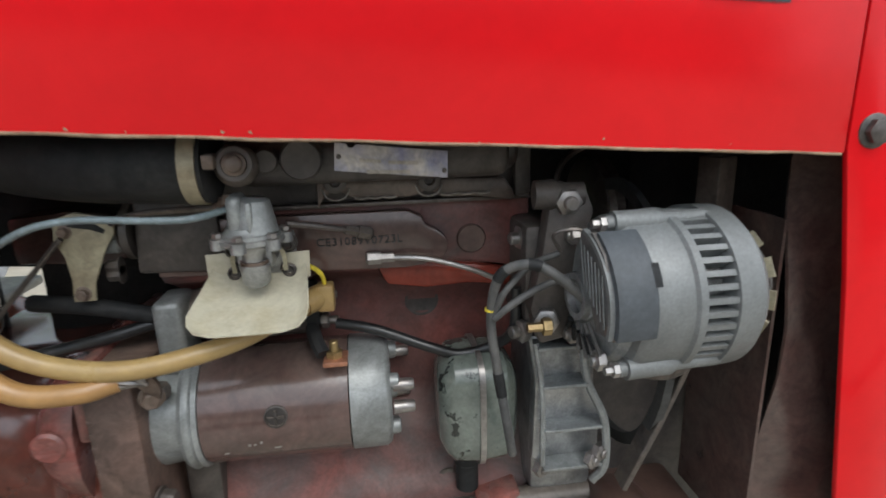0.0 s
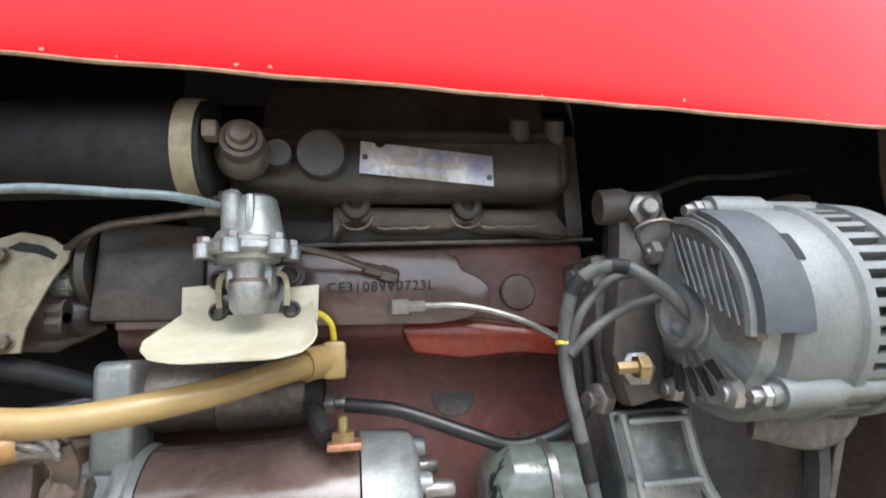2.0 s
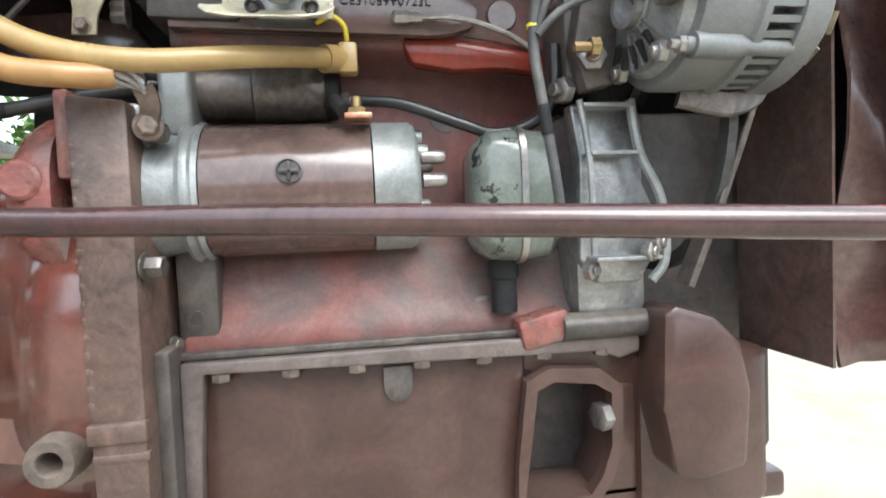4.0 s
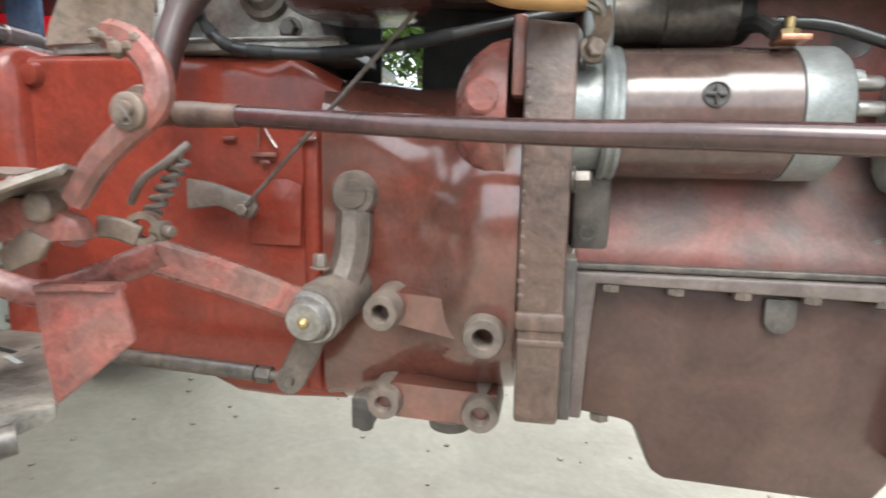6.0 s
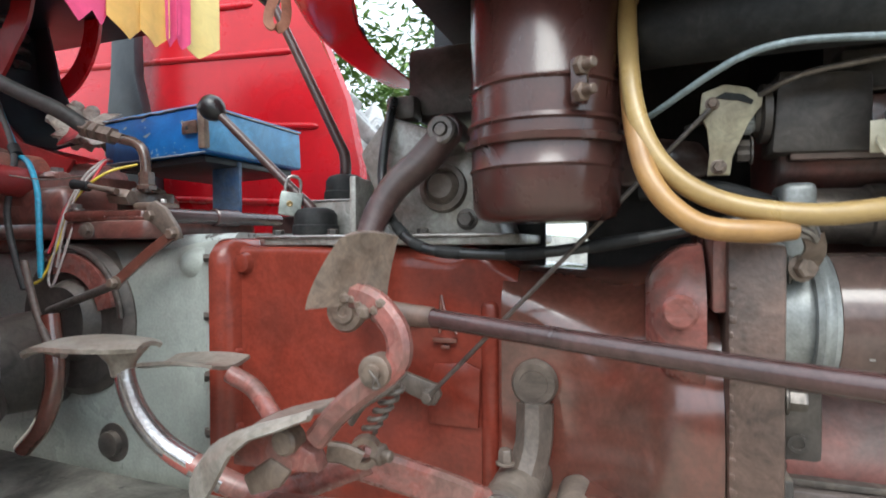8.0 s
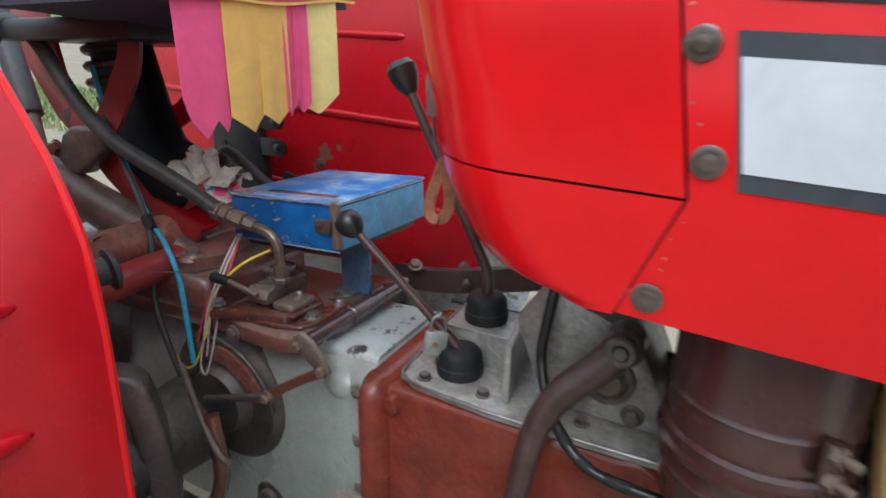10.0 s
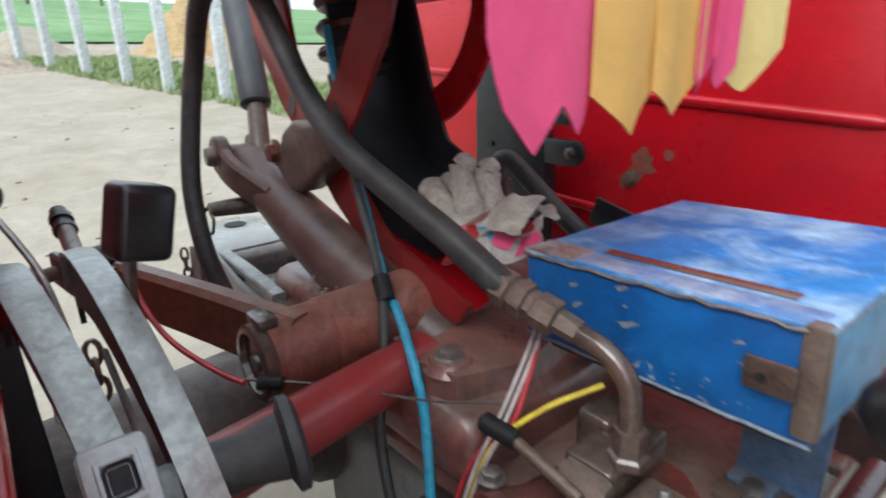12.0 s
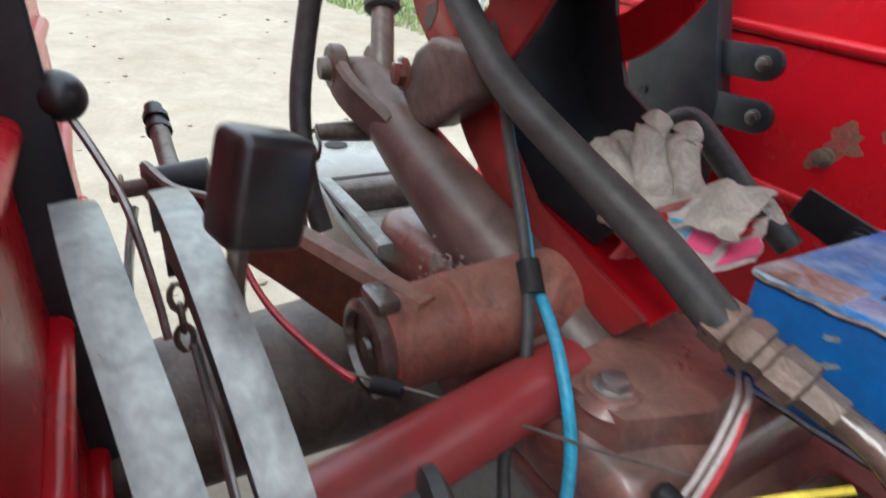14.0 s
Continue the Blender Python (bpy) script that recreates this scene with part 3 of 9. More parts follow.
def heap(name, c, rx, ry, h, mat, label, rough=0.12, seed=1):
    bm = B()
    rings, seg = 12, 36
    rows = []
    for i in range(rings + 1):
        f = i / rings
        row = []
        for k in range(seg + 1):
            a = 2 * math.pi * (k % seg) / seg
            w = 1 + 0.25 * noise.noise(Vector((math.cos(a) * 1.5 + seed, math.sin(a) * 1.5, seed)))
            x, y = c[0] + rx * f * w * math.cos(a), c[1] + ry * f * w * math.sin(a)
            z = gz(x) + h * (0.5 + 0.5 * math.cos(math.pi * f)) * (1 + rough * noise.noise(Vector((x * 3, y * 3, seed)))) + rough * 0.3 * h * noise.noise(Vector((x * 7, y * 7, seed))) - 0.03
            row.append(bm.verts.new((x, y, z)))
        rows.append(row)
    for a, b in zip(rows, rows[1:]):
        for k in range(seg):
            bm.faces.new((a[k], a[k + 1], b[k + 1], b[k]))
    return single(name, bm, mat, (c[0], c[1], gz(c[0])), label, "heap", angle=60)


heap("sand_mound", (-14.6, 1.0, 0), 1.5, 0.95, 0.52, SAND, "pale heap of sand at the yard's edge", 0.15, 1)
heap("rubble_mound", (-12.0, 0.35, 0), 1.3, 0.85, 0.2, RUBBLE, "low brown heap of earth and rubble", 0.7, 2)
heap("rubble_mound", (-12.4, -1.2, 0), 1.2, 0.9, 0.25, RUBBLE, "low brown heap of earth beside the track", 0.7, 5)
heap("straw_mound", (-14.6, 4.3, 0), 1.6, 1.5, 1.25, STRAW, "tall golden brown straw heap behind the fence", 0.35, 3)
heap("earth_mound", (-11.5, 4.2, 0), 1.5, 1.0, 0.5, RUBBLE, "low heap of earth behind the fence", 0.5, 4)

# fence posts
bm = B()
prism(bm, [(-0.06, -0.06), (0.06, -0.06), (0.06, 0.06), (-0.06, 0.06)], (-7.37, 2.19, gz(-7.37) - 0.2), (1, 0, 0), (0, 1, 0), 2.2, 0.012)
first_post = single("fence_post", bm, POST, (-7.37, 2.19, gz(-7.37)), "whitewashed square concrete fence post in the grass", "fence post", "fence posts")
for i, (x, y) in enumerate(((-8.48, 1.87), (-9.37, 1.6), (-10.52, 1.32), (-11.7, 1.02), (-12.8, 0.74), (-6.3, 2.5), (-5.2, 2.82), (-4.1, 3.15))):
    copy_thing(first_post, pose(x, y, gz(x), 0.6 * (i % 3 - 1), 0.8 * (i % 2), 6 * i))


def grass(name, count, spots, hmin, hmax, label, seed, mat=GRASS):
    """Tufts of bent blades."""
    rnd = random.Random(seed)
    verts, faces = [], []
    for _ in range(count):
        x0, x1, y0, y1, k = spots[rnd.randrange(len(spots))]
        x = rnd.uniform(x0, x1)
        y = rnd.uniform(y0, y1) + k * (x - x0)
        for _ in range(5):
            a, h, w, lean = rnd.uniform(0, 6.28), rnd.uniform(hmin, hmax), rnd.uniform(.006, .014), rnd.uniform(.1, .7)
            bx, by = x + rnd.uniform(-.05, .05), y + rnd.uniform(-.05, .05)
            z = gz(bx)
            dx, dy = math.cos(a), math.sin(a)
            i = len(verts)
            verts += [(bx - dy * w, by + dx * w, z), (bx + dy * w, by - dx * w, z),
                      (bx + dx * lean * h * .4 - dy * w * .8, by + dy * lean * h * .4 + dx * w * .8, z + h * .6),
                      (bx + dx * lean * h * .4 + dy * w * .8, by + dy * lean * h * .4 - dx * w * .8, z + h * .6),
                      (bx + dx * lean * h, by + dy * lean * h, z + h)]
            faces += [(i, i + 1, i + 3, i + 2), (i + 2, i + 3, i + 4)]
    me = bpy.data.meshes.new("grass")
    me.from_pydata(verts, [], faces)
    me.materials.append(mat)
    return tagged(new(name, me), label, "grass", kind="stuff")


grass("grass", 3600, [(-13.5, -4.0, 0.35, 2.6, 0.276)], 0.03, 0.11, "fresh green grass and weeds along the fence", 11)
grass("grass", 5200, [(-3.5, 4.0, 3.9, 5.4, 0.02)], 0.03, 0.12, "green grass strip beside the yard", 12)


def tree(loc, h, crown, label, seed, leaves=2600):
    rnd = random.Random(seed)
    root = empty_thing("tree", loc, label, "tree")
    bm = B()
    x, y, z = loc
    top = Vector((x + rnd.uniform(-.3, .3), y, z + h * 0.55))
    tube(bm, [(x, y, z - 0.1), (x + .05, y, z + h * .25), top], h * 0.03, 9, 5, h * 0.017)
    tips = []
    for k in range(9):
        a = k * 2.4
        tip = top + Vector((math.cos(a) * crown * rnd.uniform(.4, .8), math.sin(a) * crown * rnd.uniform(.4, .8), h * rnd.uniform(.05, .4)))
        tube(bm, [top - Vector((0, 0, h * rnd.uniform(0, .2))), (top + tip) / 2 + Vector((0, 0, .1 * h)), tip], h * .011, 6, 4, h * .003)
        tips += [tip, (top + tip) / 2]
    part("trunk", bm, BARK, root, "rough grey-brown trunk and limbs")
    verts, faces = [], []
    for _ in range(leaves):
        c = tips[rnd.randrange(len(tips))]
        p = c + Vector((rnd.gauss(0, 1), rnd.gauss(0, 1), rnd.gauss(0, .8))) * crown * 0.3
        s = rnd.uniform(.06, .14) * h / 4
        u = Vector((rnd.uniform(-1, 1), rnd.uniform(-1, 1), rnd.uniform(-.6, .6))).normalized()
        w = u.cross(Vector((rnd.uniform(-1, 1), rnd.uniform(-1, 1), 1))).normalized()
        i = len(verts)
        verts += [tuple(p - root.location.copy() + q) for q in (-u * s, w * s * .35, u * s, -w * s * .35)]
        faces += [(i, i + 1, i + 2, i + 3)]
    me = bpy.data.meshes.new("crown")
    me.from_pydata(verts, [], faces)
    me.materials.append(LEAF)
    ob = new("crown", me)
    ob.parent = root
    return root


for i, (x, y, h, c) in enumerate(((-3.4, 9.5, 4.2, 1.7), (-6.4, 8.6, 4.6, 1.9), (-1.0, 10.5, 4.0, 1.6), (-9.8, 8.2, 4.4, 1.9), (1.6, 9.5, 3.6, 1.6), (-4.8, 12.5, 5.2, 2.2), (-0.4, 9.8, 4.4, 1.9), (-2.2, 10.0, 4.6, 1.9))):
    tree((x, y, gz(x)), h, c, "leafy green tree beyond the yard", 30 + i, 3600)
for i in range(14):
    x = -78 - 9 * (i % 3)
    tree((x, -58 + 9.5 * i, gz(x)), 6 + (i * 7) % 4, 4.2, "distant hazy tree beyond the field", 60 + i, 420)

# low wall and bank on the far side of the yard
bm = B()
block(bm, (-7.5, 8.9, gz(-7.5) - 0.9), (7.5, 9.1, gz(0) + 0.75), 0.02, turn("Y", 5.71))
single("boundary_wall", bm, WALLMAT, (0, 9, 0), "low grey rendered wall across the yard", "wall", kind="structure")
heap("earth_bank", (0.5, 7.6, 0), 4.2, 0.9, 0.28, RUBBLE, "low bank of bare brown earth before the wall", 0.5, 9)
# white gate pillar
bm = B()
block(bm, (-3.05, 4.45, -0.3), (-2.8, 4.7, 1.75), 0.015)
single("pillar", bm, POST, (-2.9, 4.6, gz(-2.9)), "whitewashed square pillar standing in the grass", "pillar")


def hedge(x0, x1, y0, y1, h, count, seed):
    """A loose row of shrubs, all small leaves."""
    rnd = random.Random(seed)
    verts, faces = [], []
    for _ in range(count):
        x, y = rnd.uniform(x0, x1), rnd.uniform(y0, y1)
        top = h * (0.75 + 0.5 * lump(x * 1.3, seed, 1.0))
        p = Vector((x, y, gz(x) + rnd.random() ** 0.7 * top))
        s = rnd.uniform(.05, .12)
        u = Vector((rnd.uniform(-1, 1), rnd.uniform(-1, 1), rnd.uniform(-.6, .6))).normalized()
        w = u.cross(Vector((rnd.uniform(-1, 1), rnd.uniform(-1, 1), 1))).normalized()
        i = len(verts)
        verts += [tuple(p + q) for q in (-u * s, w * s * .4, u * s, -w * s * .4)]
        faces += [(i, i + 1, i + 2, i + 3)]
    me = bpy.data.meshes.new("hedge")
    me.from_pydata(verts, [], faces)
    me.materials.append(LEAF)
    return tagged(new("hedge", me), "loose green shrubs before the boundary wall", "hedge", kind="stuff")


hedge(-8.0, -3.7, 8.0, 8.8, 2.4, 6000, 41)

# an unseen plain wall, added on the near side to dim reflections and side light
bm = B()
block(bm, (-14.0, -9.4, -1.6), (14.0, -9.1, 2.1), 0.02)
single("light_block_wall", bm, NEAR_WALL, (0, -9.25, 0), "unseen plain brown wall added to dim light from the near side", "wall", kind="structure")

# ---------------- engine ----------------
def xz(y):
    """Axes for an outline drawn in x and z that is thickened towards the camera's side."""
    return dict(origin=(0, y, 0), u=(1, 0, 0), v=(0, 0, 1))


def arc(cx, cz, r, a0, a1, n=8):
    return [(cx + r * math.cos(radians(a0 + (a1 - a0) * k / n)), cz + r * math.sin(radians(a0 + (a1 - a0) * k / n))) for k in range(n + 1)]


engine = empty_thing("engine_block", (0.22, YC, 0.585), "dusty maroon cast iron tractor engine block", "engine")
bm = B()
prof = [(0.002, 0.588), (0.004, 0.604), (0.016, 0.625), (0.03, 0.668), (0.06, 0.70), (0.064, 0.80), (0.058, 0.832), (0.03, 0.846), (0.016, 0.852), (0.014, 0.918),
        (0.29, 0.918), (0.29, 0.588)]
prism(bm, prof, (0.055, 0, 0), (0, 1, 0), (0, 0, 1), 0.35, 0.005)
part("crankcase", bm, RED_OXIDE_FADED, engine)
bm = B()
# swelling over the tappet chest, with its foot below
prism(bm, [(0.252, 0.858), (0.262, 0.836), (0.30, 0.83), (0.345, 0.832), (0.39, 0.826), (0.394, 0.845), (0.35, 0.853), (0.30, 0.861)], depth=0.02, bevel=0.006, **xz(0.032))
part("casting_pad", bm, OXIDE_BRIGHT, engine, "chipped faded red pad on the block")
bm = B()
prism(bm, [(0.296, 0.862), (0.35, 0.854), (0.395, 0.846), (0.398, 0.915), (0.296, 0.915)], depth=0.019, bevel=0.006, **xz(0.0315))
part("casting_pad", bm, RED_OXIDE_FADED, engine, "dusty maroon pad beside the side cover")
bm = B()
outline = [(0.06, 0.862), (0.06, 0.913), (0.285, 0.912), (0.298, 0.906)] + [(0.301, 0.897), (0.312, 0.892)] + arc(0.308, 0.877, 0.014, 60, -70, 8) + [(0.298, 0.859), (0.28, 0.857)]
prism(bm, outline, depth=0.016, bevel=0.003, **xz(0.016))
part("tappet_cover", bm, MAROON, engine, "flat maroon side cover with stamped characters")
bm = B()
lathe(bm, (0.346, 0.016, 0.879), (0, -1, 0), [(0, 0.0145), (0.005, 0.0145), (0.007, 0.013), (0.007, 0)], 28)
part("core_plug", bm, MAROON, engine)
bm = B()
lathe(bm, (0.30, 0.066, 0.80), (0, -1, 0), [(0, 0.02), (0.003, 0.018), (0.003, 0.016), (0.0025, 0.015), (0.0025, 0)], 24)
part("core_plug", bm, BROWN_DARK, engine, "dark recessed plug")
bm = B()
lathe(bm, (0.318, 0.02, 0.605), (0, -1, 0), [(0, 0.018), (0.008, 0.017), (0.009, 0.013), (0.004, 0.012), (0.004, 0)], 24)
part("core_plug", bm, STEEL_DARK, engine, "dark threaded plug")
bm = B()
block(bm, (0.052, 0.004, 0.60), (0.086, 0.04, 0.705), 0.005)
lathe(bm, (0.067, 0.006, 0.618), (0, -1, 0), [(0, 0.008), (0.003, 0.008), (0.003, 0.005), (-0.01, 0.005)], 20, close=False)
part("starter_seat", bm, BROWN_DARK, engine, "dark oily seat with a bolt hole")
# stamped characters
txt = bpy.data.curves.new("stamp", "FONT")
txt.body = "CE31089V0723L"
txt.size = 0.0105
txt.space_character = 1.12
txt.extrude = 0.0007
txt.align_x = "LEFT"
stamp_src = bpy.data.objects.new("stamp", txt)
scene.collection.objects.link(stamp_src)
bpy.context.view_layer.update()
stamp_me = bpy.data.meshes.new_from_object(stamp_src.evaluated_get(bpy.context.evaluated_depsgraph_get()))
bpy.data.objects.remove(stamp_src)
stamp_me.materials.append(BLACK)
stamp = new("stamped_number", stamp_me)
stamp.parent = engine
stamp.matrix_local = Matrix.Translation(Vector((0.2, -0.0006, 0.8825)) - Vector(engine.location)) @ turn("X", 90)
tagged(stamp, "worn stamped engine number")

# cylinder head and what is cast with it
head = empty_thing("cylinder_head", (0.25, YC, 0.92), "grimy dark brown cylinder head casting", "cylinder head")
bm = B()
block(bm, (0.10, 0.012, 0.92), (0.405, 0.28, 0.955), 0.004)
block(bm, (0.135, -0.03, 0.948), (0.385, 0.26, 1.0), 0.014, seg=3)
block(bm, (0.145, -0.044, 0.945), (0.372, 0.0, 0.985), 0.011, seg=3)
block(bm, (0.15, 0.03, 0.995), (0.39, 0.26, 1.06), 0.012)
part("casting", bm, BROWN_DARK, head)
bm = B()
block(bm, (0.09, 0.004, 0.917), (0.41, 0.2, 0.9205), 0.0008)
part("gasket", bm, STEEL_DARK, head, "thin dark head gasket edge")
bm = B()
prism(bm, [(0.205, 0.918), (0.205, 0.945), (0.374, 0.94), (0.384, 0.925), (0.384, 0.918), (0.345, 0.924), (0.318, 0.924), (0.304, 0.932), (0.29, 0.926), (0.24, 0.926), (0.222, 0.935), (0.212, 0.93)], depth=0.026, bevel=0.004, **xz(0.016))
part("manifold_flange", bm, BROWN, head, "brown flange with a broken gasket edge")
bm = B()
for x0, x1 in ((0.238, 0.275), (0.315, 0.36)):
    pts = [(x0 + (x1 - x0) * i / 6, -0.0115, 0.9272 + 0.0006 * (-1) ** i) for i in range(7)]
    tube(bm, pts, 0.0011, 6, 3)
for x in (0.222, 0.304):
    tube(bm, [(x - 0.012, -0.0115, 0.937), (x - 0.008, -0.0115, 0.929), (x, -0.0115, 0.9265), (x + 0.008, -0.0115, 0.929), (x + 0.012, -0.0115, 0.936)], 0.0009, 6, 3)
part("gasket_lip", bm, STEEL, head, "pale torn gasket lip")
for x, z in ((0.222, 0.944), (0.304, 0.942)):
    bm = B()
    lathe(bm, (x, -0.006, z), (0, -1, 0), [(0, 0.0105), (0.012, 0.0105), (0.0135, 0.0085), (0.0135, 0.005), (0.009, 0.004), (0.009, 0)], 20)
    part("bolt", bm, BROWN_DARK, head)
for x, r, y in ((0.2, 0.0165, -0.042), (0.173, 0.0095, -0.042)):
    bm = B()
    lathe(bm, (x, y, 0.969), (0, -1, -0.1), [(0, r), (0.014, r), (0.0165, r * 0.9), (0.0165, r * 0.8), (0.015, 0)], 26)
    part("core_plug", bm, BROWN_DARK, head)
for x in (0.345, 0.372):
    bm = B()
    lathe(bm, (x, -0.02, 0.985), (0, -0.3, 1), [(0, 0.009), (0.02, 0.009), (0.022, 0.007), (0.022, 0)], 16)
    part("boss", bm, BROWN_DARK, head)
bm = B()
block(bm, (0.386, 0.0, 0.92), (0.402, 0.2, 1.005), 0.004)
part("end_face", bm, BROWN_DARK, head)
# tin plate with bars where its print cannot be read
plate = empty_thing("data_plate", (0.27, -0.045, 0.947), "small blue and worn tin data plate riveted on the head", "data plate")
bm = B()
prism(bm, [(0.2245, 0.957), (0.316, 0.9475), (0.3165, 0.969), (0.243, 0.9772), (0.24, 0.9745), (0.2365, 0.975), (0.235, 0.978), (0.226, 0.979)], depth=0.0012, **xz(-0.0475))
part("tin_sheet", bm, PLATE, plate)
for x0, x1, z in ((0.245, 0.262, 0.966), (0.268, 0.292, 0.9635), (0.25, 0.285, 0.9565)):
    bm = B()
    prism(bm, [(x0, z), (x1, z - 0.0015), (x1, z - 0.0045), (x0, z - 0.003)], depth=0.0004, **xz(-0.0488))
    part("print_bar", bm, RAG, plate, "faint unreadable print")
for x, z in ((0.2285, 0.968), (0.3135, 0.9535)):
    bm = B()
    lathe(bm, (x, -0.0485, z), (0, -1, 0), [(0, 0.0022), (0.001, 0.0018), (0.0014, 0)], 12)
    part("rivet", bm, STEEL_DARK, plate)

# air intake hose and its clamp
hose = empty_thing("intake_hose", (0.06, -0.05, 0.93), "thick black rubber hose with a tan band clamp", "hose")
bm = B()
tube(bm, [(-0.10, 0.03, 0.99), (-0.03, -0.02, 0.978), (0.05, -0.05, 0.971), (0.135, -0.058, 0.968)], 0.0305, 24, 6)
part("rubber", bm, BLACK, hose)
bm = B()
tube(bm, [(0.119, -0.0575, 0.9685), (0.131, -0.058, 0.968)], 0.0316, 28)
part("band", bm, CREAM_SHADED, hose, "tan steel band")
bm = B()
lathe(bm, (0.152, -0.056, 0.965), (0.1, -1, 0.15), [(0, 0.0165), (0.008, 0.0165), (0.012, 0.0145), (0.014, 0.0125), (0.02, 0.0125)], 24)
ring(bm, (0.1545, -0.0755, 0.968), (0.1, -1, 0.15), 0.0125, 0.0095, 0.004)
part("elbow_fitting", bm, BROWN, hose, "brown threaded fitting")
bm = B()
lathe(bm, (0.1545, -0.0755, 0.968), (0.1, -1, 0.15), [(0, 0.0088), (0.006, 0.0088), (0.007, 0.0065), (0.012, 0.006), (0.013, 0.0045), (0.013, 0)], 20)
block(bm, (0.134, -0.088, 0.966), (0.143, -0.076, 0.977), 0.002)
part("nut", bm, RUSTY, hose)

# fuel lift pump
pump = empty_thing("fuel_lift_pump", (0.15, -0.03, 0.87), "small cast aluminium fuel lift pump with a priming cup", "fuel pump")
P = Vector((0.155, -0.05, 0))
bm = B()
lathe(bm, (P.x, P.y, 0.902), (0, 0, 1), [(0, 0.023), (0.002, 0.026), (0.0055, 0.026), (0.0065, 0.024)], 30)
pump_flange = part("flange", bm, ALU, pump)
for k in range(6):
    bm = B()
    a = k * math.pi / 3 + 0.3
    c = P + Vector((math.cos(a) * 0.026, math.sin(a) * 0.026, 0))
    lathe(bm, (c.x, c.y, 0.9), (0, 0, 1), [(0, 0.0062), (0.0085, 0.0062)], 12)
    part("screw_lug", bm, ALU, pump_flange)
bm = B()
lathe(bm, (P.x, P.y, 0.9075), (0, 0, 1), [(0, 0.0235), (0.0035, 0.0235), (0.005, 0.021), (0.009, 0.019)], 30)
block(bm, (P.x - 0.015, P.y - 0.016, 0.912), (P.x - 0.002, P.y + 0.012, 0.943), 0.006, seg=3)
lathe(bm, (P.x + 0.005, P.y - 0.003, 0.912), (0, 0, 1), [(0, 0.0175), (0.01, 0.0155), (0.02, 0.0135), (0.025, 0.0125), (0.0275, 0.009), (0.0275, 0)], 24)
block(bm, (P.x + 0.0005, P.y - 0.02, 0.912), (P.x + 0.006, P.y + 0.008, 0.938), 0.0025, seg=2)
part("dome", bm, ALU_CASE, pump, "bright ribbed aluminium dome")
for k in range(6):
    a = k * math.pi / 3 + 0.3
    c = P + Vector((math.cos(a) * 0.026, math.sin(a) * 0.026, 0))
    bm = B()
    bolt(bm, (c.x, c.y, 0.9085), (0, 0, 1), 0.0042, 0.004)
    part("screw", bm, STEEL, pump)
bm = B()
lathe(bm, (P.x, P.y, 0.9025), (0, 0, -1), [(0, 0.02), (0.004, 0.019), (0.006, 0.011), (0.012, 0.0095), (0.017, 0.0095), (0.018, 0.0125), (0.022, 0.0125), (0.024, 0.0118), (0.033, 0.0112), (0.037, 0.008), (0.038, 0)], 24)
part("body", bm, ALU, pump)
bm = B()
bar(bm, [(P.x - 0.021, P.y + 0.018, 0.872), (P.x - 0.021, P.y + 0.016, 0.886), (P.x - 0.017, P.y + 0.014, 0.8925), (P.x, P.y + 0.013, 0.894), (P.x + 0.017, P.y + 0.014, 0.8925), (P.x + 0.021, P.y + 0.016, 0.886), (P.x + 0.021, P.y + 0.018, 0.872)], 0.0035, 0.002, (0, -1, 0.1), 5)
part("hoop", bm, CREAM_SHADED, pump, "pale wire hoop")
bm = B()
lathe(bm, (P.x, P.y, 0.8875), (0, 0, -1), [(0, 0.0115), (0.0028, 0.0115)], 24)
part("cup_band", bm, RUSTY, pump, "rust-brown band")
bm = B()
block(bm, (0.126, -0.018, 0.862), (0.182, 0.006, 0.902), 0.006)
block(bm, (0.14, -0.05, 0.878), (0.17, -0.01, 0.9), 0.006)
part("mounting_flange", bm, ALU, pump)
for x, z in ((0.132, 0.87), (0.178, 0.87), (0.132, 0.89), (0.178, 0.893)):
    bm = B()
    lathe(bm, (x, -0.019, z), (0, -1, 0), [(0, 0.0085), (0.002, 0.0085), (0.002, 0.0062), (0.008, 0.006), (0.009, 0.0045), (0.006, 0.003), (0.006, 0)], 16)
    part("bolt", bm, BROWN_DARK, pump, "dark oily bolt")
bm = B()
stud(bm, (P.x - 0.012, P.y - 0.002, 0.936), (-1, -0.1, 0.1), 0.004, 0.012)
part("union_nut", bm, RUSTY, pump)
# drip shield
shield = empty_thing("drip_shield", (0.15, -0.05, 0.85), "curved cream painted sheet metal drip shield under the pump", "shield")
bm = B()
rows = []
for y, z, xl, xr in ((-0.0235, 0.867, 0.113, 0.192), (-0.027, 0.862, 0.1115, 0.193), (-0.045, 0.8545, 0.108, 0.195), (-0.06, 0.8485, 0.105, 0.1965), (-0.074, 0.8435, 0.103, 0.1975), (-0.083, 0.8405, 0.105, 0.196), (-0.0885, 0.839, 0.111, 0.19), (-0.0905, 0.8385, 0.12, 0.181)):
    rows.append([(xl + (xr - xl) * q, y, z + 0.008 * abs(2 * q - 1) ** 7 * min(1, (0.0925 + y) / 0.012)) for q in np.linspace(0, 1, 25)])
sheet(bm, rows, 0.0012)
part("tray", bm, CREAM, shield)
for out in ([(0.109, 0.862), (0.109, 0.887), (0.128, 0.888), (0.134, 0.874), (0.136, 0.862)], [(0.17, 0.862), (0.172, 0.874), (0.177, 0.885), (0.196, 0.886), (0.195, 0.862)]):
    bm = B()
    prism(bm, out, depth=0.0014, bevel=0.0004, **xz(-0.0225))
    part("upright_tab", bm, CREAM, shield)

